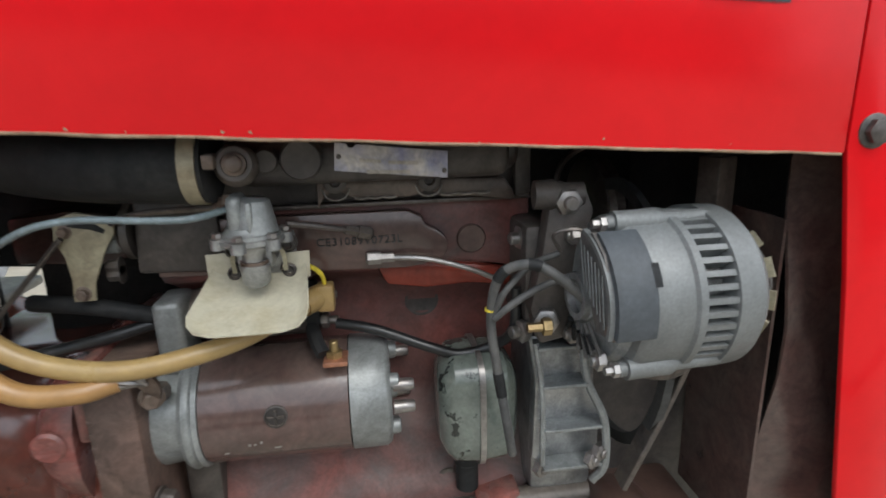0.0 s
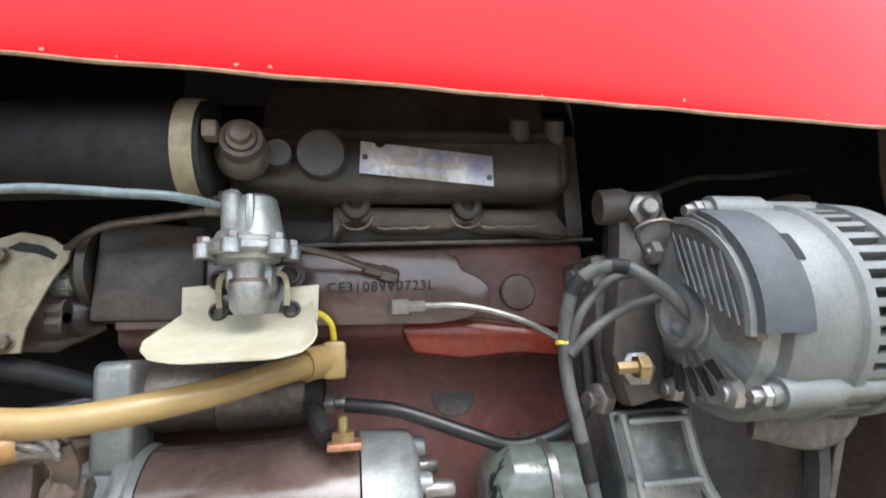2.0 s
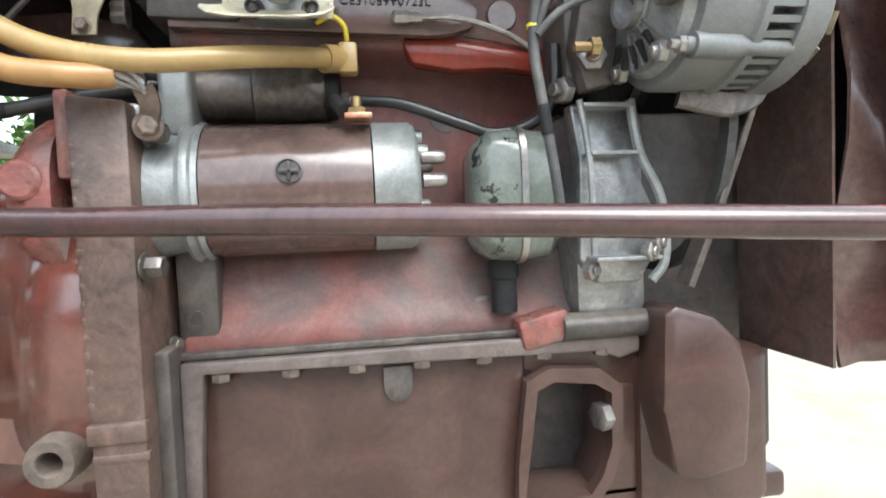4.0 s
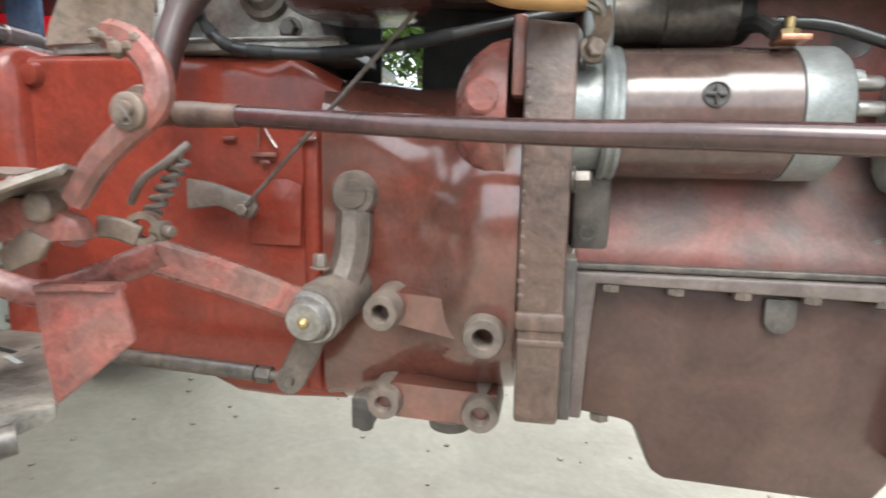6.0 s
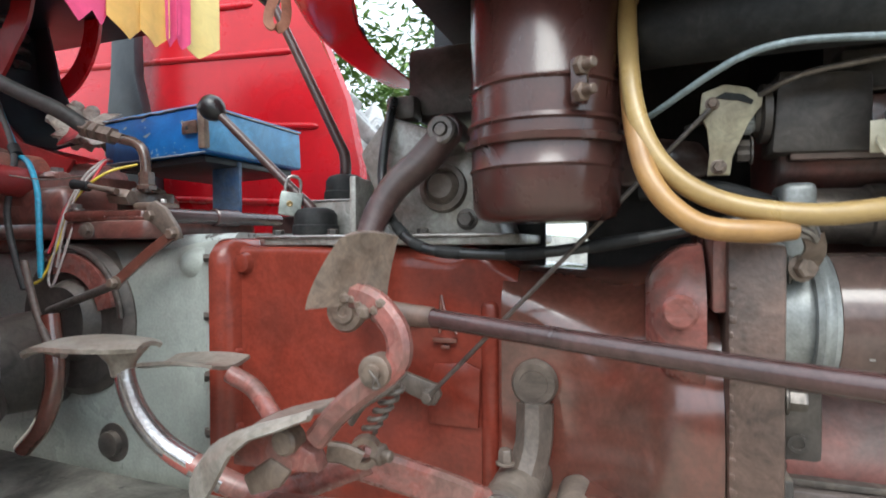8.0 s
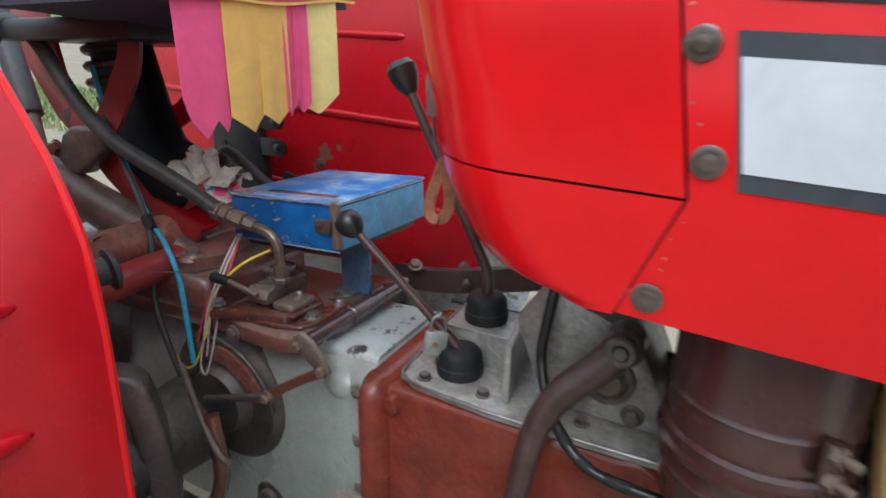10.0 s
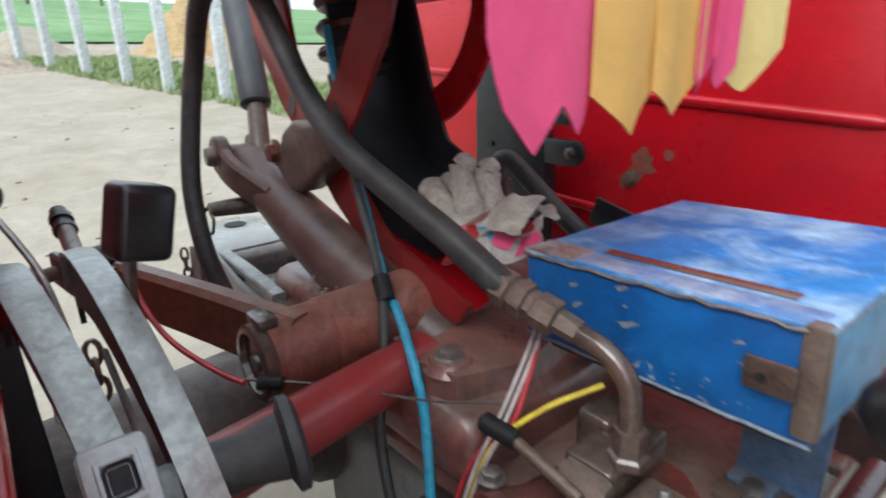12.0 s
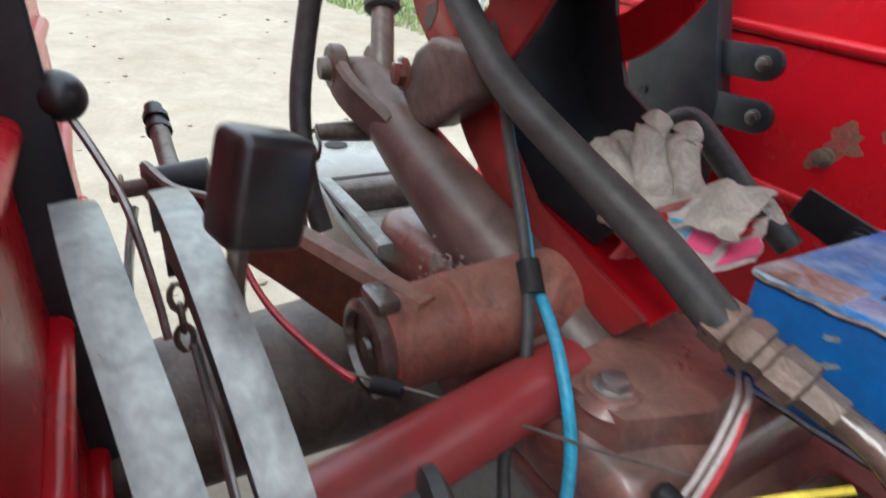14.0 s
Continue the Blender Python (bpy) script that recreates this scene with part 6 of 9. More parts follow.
# steering arm with the ball joint
sa = empty_thing("drop_arm", (-0.266, 0.02, 0.92), "dark forged steering drop arm with a worn nut", "drop arm")
bm = B()
tube(bm, [(-0.262, 0.04, 0.917), (-0.29, 0.03, 0.884), (-0.318, 0.018, 0.856), (-0.336, 0.006, 0.822), (-0.344, -0.008, 0.78), (-0.348, -0.02, 0.735)], 0.019, 18, 6, 0.0125)
part("arm", bm, TUBE_PAINT, sa)
bm = B()
lathe(bm, (-0.265, 0.062, 0.914), (0, -1, 0.05), [(0, 0.021), (0.028, 0.021), (0.031, 0.018), (0.031, 0)], 24)
part("boss", bm, TUBE_PAINT, sa)
bm = B()
lathe(bm, (-0.265, 0.031, 0.9155), (0, -1, 0.05), [(0, 0.0165), (0.01, 0.0165), (0.012, 0.014), (0.012, 0.009), (0.009, 0.0085), (0.013, 0.0065), (0.013, 0)], 12)
part("splined_nut", bm, STEEL_DARK, sa, "worn nut on the splined shaft")
bm = B()
lathe(bm, (-0.341, -0.008, 0.724), (-0.05, -1, 0), [(0, 0.012), (0.03, 0.014), (0.034, 0.02), (0.042, 0.022), (0.046, 0.02), (0.046, 0.013), (0.049, 0.012), (0.049, 0.006), (0.047, 0.005), (0.047, 0)], 24)
part("ball_pin", bm, RUSTY, sa, "rusty ball pin end")

# brake pedals
def pedal_plate(root, w, l, mat, m, bend=0.2):
    rows = []
    for i in range(9):
        s = -1 + 2 * i / 8
        rows.append([m @ Vector((s * l / 2, q * w / 2, -bend * l * (s * s) + 0.1 * w * q * q)) for q in (-1, -.6, -.2, .2, .6, 1)])
    bm = B()
    sheet(bm, rows, 0.004)
    return part("foot_pad", bm, mat, root)


bp1 = empty_thing("brake_pedal", (-0.25, -0.2, 0.7), "rusty brake pedal with a curved upright pad", "pedal", "brake pedals")
bm = B()
rows = []
for q in np.linspace(0, 1, 9):            # from the near left edge to the far right edge
    row = []
    for h in np.linspace(0, 1, 9):        # upwards, the plate leaning forward and bowing
        bow = 0.010 * math.sin(math.pi * q)
        x = -0.286 + 0.046 * q + (0.027 - 0.018 * q) * h ** 1.4
        row.append((x, -0.204 + 0.03 * q - bow * 0.8, 0.746 + 0.006 * q + (0.051 - 0.004 * q + 0.004 * math.sin(math.pi * q)) * h))
    rows.append(row)
sheet(bm, rows, 0.005)
part("foot_pad", bm, RUSTY, bp1)
bm = B()
bar(bm, [(-0.256, -0.192, 0.756), (-0.242, -0.195, 0.753), (-0.23, -0.197, 0.746), (-0.218, -0.2, 0.732), (-0.2155, -0.202, 0.716), (-0.224, -0.203, 0.704), (-0.24, -0.204, 0.692), (-0.262, -0.202, 0.674), (-0.284, -0.198, 0.650)], 0.0185, 0.014, (0, -1, 0), 5, 0.9, 0.004)
part("arm", bm, PINKRED, bp1, "dusty curved forged arm")
bm = B()
rnd = random.Random(8)
for _ in range(9):
    t = bmesh.new()
    bmesh.ops.create_icosphere(t, subdivisions=1, radius=rnd.uniform(0.0035, 0.0065))
    bmesh.ops.translate(t, verts=t.verts, vec=(-0.262 + rnd.uniform(0, 0.034), -0.203 + rnd.uniform(0, 0.01), 0.748 + rnd.uniform(-0.004, 0.006)))
    join(bm, t)
tagged(part("weld_bead", bm, RUSTY, bp1, "lumpy weld between arm and pad"), kind="stuff")
bm = B()
lathe(bm, (-0.229, -0.2, 0.7065), (0, -1, 0), [(0, 0.0115), (0.014, 0.0115), (0.015, 0.0095), (0.015, 0.006), (0.0185, 0.0055), (0.0185, 0)], 18)
pin1 = part("pin", bm, RUSTY, bp1)
bm = B()
tube(bm, [(-0.229, -0.22, 0.709), (-0.224, -0.2215, 0.705), (-0.221, -0.221, 0.699), (-0.226, -0.2215, 0.698), (-0.224, -0.221, 0.704)], 0.0009, 6, 4)
part("split_pin", bm, STEEL_DARK, pin1)

bp2 = empty_thing("brake_pedal", (-0.33, -0.19, 0.6), "broad dusty brake pedal with a worn pad", "pedal", "brake pedals")
bm = B()
rows = []
for x, z, dn, df in ((-0.437, 0.604, 0.012, 0.004), (-0.43, 0.614, 0.03, 0.008), (-0.415, 0.628, 0.036, 0.012), (-0.398, 0.638, 0.03, 0.014), (-0.375, 0.648, 0.013, 0.01), (-0.35, 0.656, 0.006, 0.008), (-0.32, 0.664, 0.005, 0.006), (-0.288, 0.672, 0.003, 0.003)):
    w = 0.029 - 0.009 * abs((x + 0.37) / 0.08) ** 2
    yc = -0.19
    x = -0.281 + (x + 0.288) * 0.68
    z = 0.671 + (z - 0.672) * 0.8
    rows.append([(x, yc - w - 0.003, z - dn), (x, yc - w - 0.002, z - dn * 0.5), (x, yc - w, z - 0.004), (x, yc - w + 0.005, z), (x, yc - 0.4 * w, z - 0.002), (x, yc + 0.4 * w, z - 0.002), (x, yc + w - 0.005, z), (x, yc + w, z - 0.004), (x, yc + w + 0.002, z - df)])
sheet(bm, rows, 0.0035)
part("foot_pad", bm, PAD_WORN, bp2, "worn dished steel pad")
m = Matrix.Translation((-0.53, -0.06, 0.658)) @ turn("Y", -3)
pedal_plate(bp2, 0.06, 0.105, PAD_WORN, m, 0.03)
bm = B()
prism(bm, [(-0.365, 0.618), (-0.358, 0.645), (-0.338, 0.651), (-0.322, 0.650), (-0.288, 0.637), (-0.284, 0.622), (-0.322, 0.619)], (0, -0.178, 0), (1, 0, 0), (0, 0, 1), 0.016, 0.004)
part("web", bm, PINKRED, bp2, "red painted web")
bm = B()
prism(bm, [(-0.352, 0.612), (-0.326, 0.630), (-0.308, 0.622), (-0.318, 0.608), (-0.345, 0.598)], (0, -0.19, 0), (1, 0, 0), (0, 0, 1), 0.006, 0.002)
part("side_cheek", bm, RUSTY, bp2, "dusty bent cheek")
bm = B()
tube(bm, [(-0.48, -0.06, 0.652), (-0.447, -0.06, 0.637), (-0.40, -0.085, 0.612), (-0.34, -0.14, 0.618)], 0.010, 10, 4)
part("arm", bm, PINKRED, bp2)
bm = B()
lathe(bm, (-0.311, -0.186, 0.645), (0, -1, 0), [(0, 0.0105), (0.014, 0.0105), (0.0165, 0.0085), (0.0165, 0)], 18)
part("pin", bm, RUSTY, bp2)
bm = B()
ring(bm, (-0.268, -0.15, 0.628), (0.3, -1, 0), 0.0125, 0.0075, 0.012, 18)
bar(bm, [(-0.292, -0.17, 0.63), (-0.28, -0.165, 0.628), (-0.268, -0.16, 0.622)], 0.008, 0.016, (0, 0, 1), 3, bevel=0.002)
stud(bm, (-0.258, -0.152, 0.626), (1, -0.25, 0), 0.0045, 0.016)
part("clevis", bm, RUSTY, bp2, "grimy clevis with a cross pin")
bm = B()
pts = [(-0.272 + 0.006 * math.cos(a) + 0.0008 * a, -0.14 + 0.006 * math.sin(a), 0.637 + 0.0012 * a) for a in [i * 0.6 for i in range(62)]]
tube(bm, pts, 0.0022, 6, 1)
tube(bm, [(-0.285, -0.145, 0.645), (-0.27, -0.15, 0.663), (-0.25, -0.15, 0.676), (-0.238, -0.14, 0.69)], 0.003, 8, 4)
single("return_spring", bm, BROWN, (-0.27, -0.15, 0.637), "muddy rusted return spring tangled on the linkage", "spring")
bm = B()
prism(bm, [(-0.335, 0.628), (-0.335, 0.66), (-0.308, 0.657), (-0.262, 0.643), (-0.258, 0.632), (-0.266, 0.62), (-0.301, 0.633)], (0, 0.006, 0), (1, 0, 0), (0, 0, 1), 0.008, 0.002)
bolt(bm, (-0.272, -0.003, 0.630), (0, -1, 0), 0.0065, 0.006)
single("linkage_arm", bm, BROWN, (-0.29, 0.0, 0.62), "small dusty brown linkage plate with a rod eye", "linkage")
# hanging flap under the pedals
bm = B()
prism(bm, [(-0.356, 0.578), (-0.284, 0.582), (-0.274, 0.544), (-0.313, 0.512), (-0.346, 0.487), (-0.353, 0.53)], (0, -0.159, 0), (1, 0, 0), (0, 0, 1), 0.006, 0.0015)
stop = empty_thing("pedal_stop", (-0.33, -0.16, 0.487), "dusty red steel stop plate under the pedal", "plate")
part("plate", bm, PINKRED, stop)
bm = B()
bar(bm, [(-0.352, -0.162, 0.58), (-0.318, -0.162, 0.5825), (-0.286, -0.162, 0.5835)], 0.016, 0.006, (0, 0, 1), 3, bevel=0.0015)
part("folded_edge", bm, PINKRED, stop)

# footboard
fb = empty_thing("footboard", (-0.65, -0.15, 0.47), "worn muddy steel footboard with slots", "footboard")
bm = B()
o = [(-1.15, 0.012), (-0.48, -0.015), (-0.34, -0.17), (-0.345, -0.20), (-0.43, -0.27), (-0.6, -0.33), (-1.15, -0.36)]
prism(bm, o, (0, 0, 0.478), (1, 0, 0), (0, 1, 0), 0.012, 0.003)
part("plate", bm, FOOTPLATE, fb)
bm = B()
tube(bm, [(-0.345, -0.2, 0.478), (-0.40, -0.262, 0.474), (-0.48, -0.3, 0.472), (-0.7, -0.34, 0.47)], 0.012, 10, 5)
part("rolled_edge", bm, STEEL_DARK, fb, "worn rolled edge")
rnd = random.Random(4)
for i in range(14):
    bm = B()
    x, y = -0.46 - 0.045 * i, -0.06 - rnd.uniform(0, .14)
    a = radians(rnd.uniform(-30, 10))
    w, l = rnd.uniform(.0015, .0035), rnd.uniform(.012, .035)
    prism(bm, [(x + math.cos(a) * u * l - math.sin(a) * v * w, y + math.sin(a) * u * l + math.cos(a) * v * w) for u, v in ((-1, -1), (1, -1), (1, 1), (-1, 1))], (0, 0, 0.489), (1, 0, 0), (0, 1, 0), 0.0016)
    part("slot", bm, BLACK if i % 3 else PALE, fb, "dark slot" if i % 3 else "pale chip of wood")
bm = B()
bolt(bm, (-0.484, -0.121, 0.49), (0, 0, 1), 0.011, 0.003)
part("bolt", bm, BROWN_DARK, fb)

# grey rear housing
rh = empty_thing("rear_housing", (-0.75, YC, 0.4), "grey painted rear transmission housing with black chips", "transmission")
bm = B()
loft(bm, [section(-0.572, 0.02, 0.44, 0.80, 0.04, 0.28), section(-0.64, 0.035, 0.43, 0.80, 0.05, 0.27), section(-0.68, 0.042, 0.42, 0.80, 0.06, 0.26), section(-0.86, 0.045, 0.41, 0.80, 0.06, 0.26), section(-1.12, 0.045, 0.41, 0.80, 0.06, 0.26)])
part("case", bm, GREY, rh)
bm = B()
loft(bm, [section(-0.575, 0.06, 0.78, 0.808, 0.012, 0.24), section(-0.72, 0.065, 0.78, 0.806, 0.012, 0.24)])
part("top_face", bm, GREY_CHIPPED, rh, "chipped pale grey top")
bm = B()
t = bmesh.new()
bmesh.ops.create_uvsphere(t, u_segments=20, v_segments=12, radius=0.034)
bmesh.ops.scale(t, verts=t.verts, vec=(1, .8, .7))
bmesh.ops.translate(t, verts=t.verts, vec=(-0.617, 0.05, 0.765))
join(bm, t)
part("cast_dome", bm, GREY, rh)
bm = B()
lathe(bm, (-0.777, 0.048, 0.507), (0, -1, 0), [(0, 0.03), (0.006, 0.028), (0.007, 0.018), (0.016, 0.018), (0.018, 0.014), (0.018, 0)], 20)
part("side_plug", bm, BROWN_DARK, rh, "dark oily plug")
for z in (0.775, 0.70, 0.62, 0.55, 0.49):
    bm = B()
    bolt(bm, (-0.585, 0.028, z), (-0.8, -0.6, 0), 0.006, 0.008)
    part("bolt", bm, BROWN_DARK, rh)
bm = B()
lathe(bm, (-0.842, 0.06, 0.683), (0, -1, 0), [(0, 0.112), (0.02, 0.112), (0.03, 0.1), (0.03, 0.06), (0.05, 0.05), (0.05, 0)], 40)
drum = part("brake_drum", bm, BROWN_DARK, rh, "dark grimy brake drum")
bm = B()
loft(bm, [[(-0.842 + r * math.cos(a), y, 0.683 + r * math.sin(a)) for r, y in ((0.07, 0.03), (0.07, 0.018), (0.098, 0.018), (0.098, 0.03))] for a in [math.radians(14 + 8 * k) for k in range(13)]])
part("brake_shoe", bm, PINKRED, drum, "faded red brake shoe strap")
bm = B()
tube(bm, [(-0.842 + 0.106 * math.cos(a), 0.022, 0.683 + 0.106 * math.sin(a)) for a in [math.radians(4 + 9 * k) for k in range(14)]], 0.004, 8, 2)
part("drum_lip", bm, STEEL_DARK, drum, "thin worn drum lip")
bm = B()
lathe(bm, (-0.92, 0.1, 0.62), (0, -1, 0), [(0, 0.08), (0.2, 0.062), (0.32, 0.055), (0.45, 0.055)], 28)
part("axle_tube", bm, BROWN_DARK, rh, "dark near axle housing")
bm = B()
lathe(bm, (-1.19, 0.06, 0.735), (0, -1, 0), [(0, 0.12), (0.03, 0.112), (0.06, 0.082), (0.3, 0.07), (0.44, 0.07)], 32)
part("final_drive", bm, BROWN, rh, "dusty brown final drive housing")
bm = B()
lathe(bm, (-0.95, 0.2, 0.62), (0, 1, 0), [(0, 0.1), (0.2, 0.085), (0.45, 0.075)], 28)
part("axle_tube", bm, BROWN_DARK, rh, "dark far axle housing")

# gear lever cover
gc = empty_thing("gear_cover", (-0.36, YC, 0.79), "grey alloy gearbox top cover", "cover")
bm = B()
prism(bm, [(-0.535, 0.08), (-0.53, 0.055), (-0.51, 0.04), (-0.40, 0.028), (-0.18, 0.028), (-0.18, 0.255), (-0.535, 0.255)], (0, 0, 0.7905), (1, 0, 0), (0, 1, 0), 0.012, 0.003)
part("plate", bm, COVER_ALLOY, gc)
bm = B()
tube(bm, [(-0.537, 0.25, 0.801), (-0.537, 0.085, 0.801), (-0.531, 0.054, 0.801), (-0.509, 0.0385, 0.801), (-0.40, 0.0265, 0.801), (-0.185, 0.0265, 0.801)], 0.0022, 6, 4)
part("rim", bm, STEEL, gc, "bright machined rim")
# thin bright bar that draws the highlight on the housing's edge
bm = B()
tube(bm, [(-0.505, 0.198, 0.8515), (-0.505, 0.1155, 0.8515), (-0.402, 0.1155, 0.8515)], 0.0016, 6, 1)
part("edge_highlight", bm, STEEL, gc, "bright bar drawn as the raised housing's edge highlight")
bm = B()
prism(bm, [(-0.505, 0.115), (-0.40, 0.115), (-0.40, 0.2), (-0.505, 0.2)], (0, 0, 0.80), (1, 0, 0), (0, 1, 0), 0.052, 0.005)
block(bm, (-0.405, 0.05, 0.80), (-0.396, 0.2, 0.875), 0.003, turn("Z", 8))
part("lever_housing", bm, COVER_ALLOY, gc, "raised lever housing with a web")
for x, y in ((-0.50, 0.055), (-0.42, 0.055), (-0.30, 0.055), (-0.50, 0.1)):
    bm = B()
    bolt(bm, (x, y, 0.803), (0, 0, 1), 0.007, 0.006)
    part("bolt", bm, BROWN_DARK, gc)
# steering box side, grey plate with plug and bolt
sb = empty_thing("steering_box", (-0.27, YC, 0.80), "grey painted steering box side cover", "steering box")
bm = B()
prism(bm, [(-0.352, 0.804), (-0.392, 0.905), (-0.355, 0.95), (-0.255, 0.915), (-0.226, 0.855), (-0.205, 0.80)], (0, 0.20, 0), (1, 0, 0), (0, 0, 1), 0.13, 0.008)
part("case", bm, COVER_ALLOY, sb)
bm = B()
lathe(bm, (-0.279, 0.075, 0.857), (0, -1, 0.1), [(0, 0.03), (0.012, 0.028), (0.014, 0.022), (0.01, 0.02), (0.018, 0.014), (0.018, 0)], 24)
part("side_plug", bm, BROWN, sb, "oily brown plug")
bm = B()
bolt(bm, (-0.25, 0.069, 0.82), (0, -1, 0), 0.0095, 0.009)
part("bolt", bm, BROWN_DARK, sb)
bm = B()
block(bm, (-0.34, 0.1, 0.95), (-0.21, 0.25, 1.04), 0.012)
block(bm, (-0.36, 0.08, 0.945), (-0.32, 0.11, 0.975), 0.006)
part("column_base", bm, BROWN_DARK, sb, "dark grimy column base")


def boot(c, r, h, label):
    root = empty_thing("gear_lever", c, label, "gear lever", "gear levers")
    bm = B()
    lathe(bm, c, (0, 0, 1), [(-0.01, r), (0.0, r), (0.004, r * 1.04), (h * 0.35, r * 1.03), (h * 0.4, r * 0.97), (h * 0.75, r * 0.95), (h * 0.92, r * 0.8), (h, r * 0.5), (h, 0)], 30)
    part("rubber_boot", bm, BLACK, root, "black rubber boot")
    return root


g1 = boot((-0.467, 0.09, 0.803), 0.0295, 0.037, "maroon range lever with a black ball knob, in a rubber boot")
bm = B()
tube(bm, [(-0.467, 0.09, 0.832), (-0.478, 0.089, 0.845), (-0.505, 0.087, 0.87), (-0.612, 0.078, 0.972)], 0.0072, 12, 6, 0.006)
part("rod", bm, TUBE_PAINT, g1)
bm = B()
lathe(bm, (-0.61, 0.078, 0.9705), (-0.112, -0.005, 0.092), [(0, 0.007), (0.004, 0.0115), (0.013, 0.017), (0.022, 0.0185), (0.031, 0.0155), (0.037, 0.0075), (0.038, 0)], 22)
part("knob", bm, BLACK_GLOSS, g1, "black ball knob")
padlock = empty_thing("padlock", (-0.495, 0.07, 0.822), "small grey steel padlock with a brass keyhole on the lever", "padlock")
PL = Matrix.Translation((-0.495, 0.074, 0.846)) @ turn("Z", 38) @ turn("Y", 8) @ Matrix.Scale(1.25, 4)
bm = B()
block(bm, (-0.0115, -0.0045, -0.0135), (0.0115, 0.0045, 0.0115), 0.002)
bmesh.ops.transform(bm, matrix=PL, verts=bm.verts)
part("body", bm, GALV, padlock)
bm = B()
tube(bm, [PL @ Vector(p) for p in ((-0.007, 0, 0.01), (-0.007, 0, 0.022), (-0.004, 0, 0.0275), (0.001, 0, 0.0285), (0.006, 0, 0.026), (0.008, 0, 0.02), (0.008, 0, 0.01))], 0.0022, 10, 5)
part("shackle", bm, STEEL, padlock, "bright steel shackle")
bm = B()
lathe(bm, PL @ Vector((-0.001, -0.0042, -0.001)), PL.to_3x3() @ Vector((0, -1, 0)), [(0, 0.0042), (0.0012, 0.0042), (0.0016, 0.003), (0.0008, 0.0015), (0.0008, 0)], 16)
part("keyhole", bm, BRASS, padlock, "brass keyhole plate")
g2 = boot((-0.46, 0.157, 0.852), 0.029, 0.039, "long maroon gear lever with a black knob, in a rubber boot")
bm = B()
tube(bm, [(-0.46, 0.157, 0.885), (-0.46, 0.156, 0.915), (-0.473, 0.154, 0.948), (-0.575, 0.148, 1.15)], 0.0085, 12, 6, 0.0065)
part("rod", bm, TUBE_PAINT, g2)
bm = B()
lathe(bm, (-0.573, 0.148, 1.146), (-0.45, -0.02, 0.9), [(0, 0.008), (0.005, 0.012), (0.02, 0.018), (0.034, 0.02), (0.042, 0.014), (0.044, 0)], 22)
part("knob", bm, BLACK_GLOSS, g2, "black knob")

# oil-bath air cleaner
ac = empty_thing("air_cleaner", (-0.146, -0.015, 0.81), "round maroon oil-bath air cleaner with a clamped bowl", "air cleaner")
C = (-0.146, -0.015, 0.812)
bm = B()
lathe(bm, C, (0, 0, 1), [(0, 0.0), (0, 0.055), (0.004, 0.064), (0.012, 0.0685), (0.045, 0.07), (0.047, 0.072), (0.05, 0.07), (0.068, 0.07)], 48)
part("bowl", bm, AIR_PAINT, ac, "maroon oil bowl")
bm = B()
lathe(bm, C, (0, 0, 1), [(0.066, 0.07), (0.067, 0.076), (0.073, 0.077), (0.075, 0.072), (0.084, 0.072), (0.086, 0.075), (0.09, 0.073)], 48)
part("clamp_band", bm, AIR_PAINT, ac, "ridged clamp band")
bm = B()
lathe(bm, C, (0, 0, 1), [(0.088, 0.0705), (0.118, 0.0705), (0.12, 0.073), (0.124, 0.0705), (0.26, 0.0705), (0.27, 0.06), (0.27, 0)], 48)
part("canister", bm, AIR_PAINT, ac, "maroon canister")
bm = B()
block(bm, (-0.114, -0.09, 0.905), (-0.1, -0.078, 0.942), 0.003)
part("clamp_lug", bm, AIR_PAINT, ac)
for z in (0.934, 0.913):
    bm = B()
    stud(bm, (-0.107, -0.088, z), (0.75, -0.65, 0), 0.0042, 0.018)
    part("clamp_bolt", bm, RUSTY, ac, "rusty clamp bolt")

HOSE = [(-0.345, 0.075, 0.97), (-0.35, 0.06, 0.915), (-0.352, 0.055, 0.87), (-0.335, 0.035, 0.83), (-0.31, 0.014, 0.806), (-0.285, 0.004, 0.79), (-0.251, 0.0, 0.783), (-0.178, 0.0, 0.781), (-0.096, 0.0, 0.79), (-0.006, 0.0, 0.806), (0.06, 0.01, 0.82)]
gh = empty_thing("hydraulic_hose", (-0.2, 0.0, 0.775), "taped black hose along the gearbox top", "hose")
bm = B()
tube(bm, HOSE, 0.0058, 14, 8)
part("rubber", bm, BLACK_GLOSS, gh)
line = curve_points(HOSE, 8)
for k in (30, 38, 46, 55, 63):
    bm = B()
    tube(bm, line[k:k + 5], 0.0065, 12, 1)
    part("tape", bm, BLACK, gh, "wrinkled black tape")
cable("black_harness", [(-0.06, 0.02, 0.84), (0.0, 0.0, 0.84), (0.06, 0.01, 0.82)], 0.008, BLACK, "black taped wiring harness under the cables", 10)
# made-up black sheet for the dark behind the air cleaner, with the casting below the control lever
hs = empty_thing("gap_backing", (-0.06, 0.15, 0.78), "black sheet added behind the air cleaner to stand for shade", "plate")
bm = B()
prism(bm, [(-0.122, 0.76), (0.056, 0.77), (0.056, 1.2), (-0.235, 1.2), (-0.235, 0.95), (-0.2, 0.845), (-0.12, 0.84)], depth=0.006, bevel=0.001, **xz(0.156))
part("sheet", bm, BLACK, hs)
bm = B()
prism(bm, [(-0.27, 0.76), (-0.174, 0.76), (-0.174, 0.86), (-0.27, 0.86)], depth=0.006, bevel=0.001, **xz(0.165))
part("lower_sheet", bm, BLACK, hs)
bm = B()
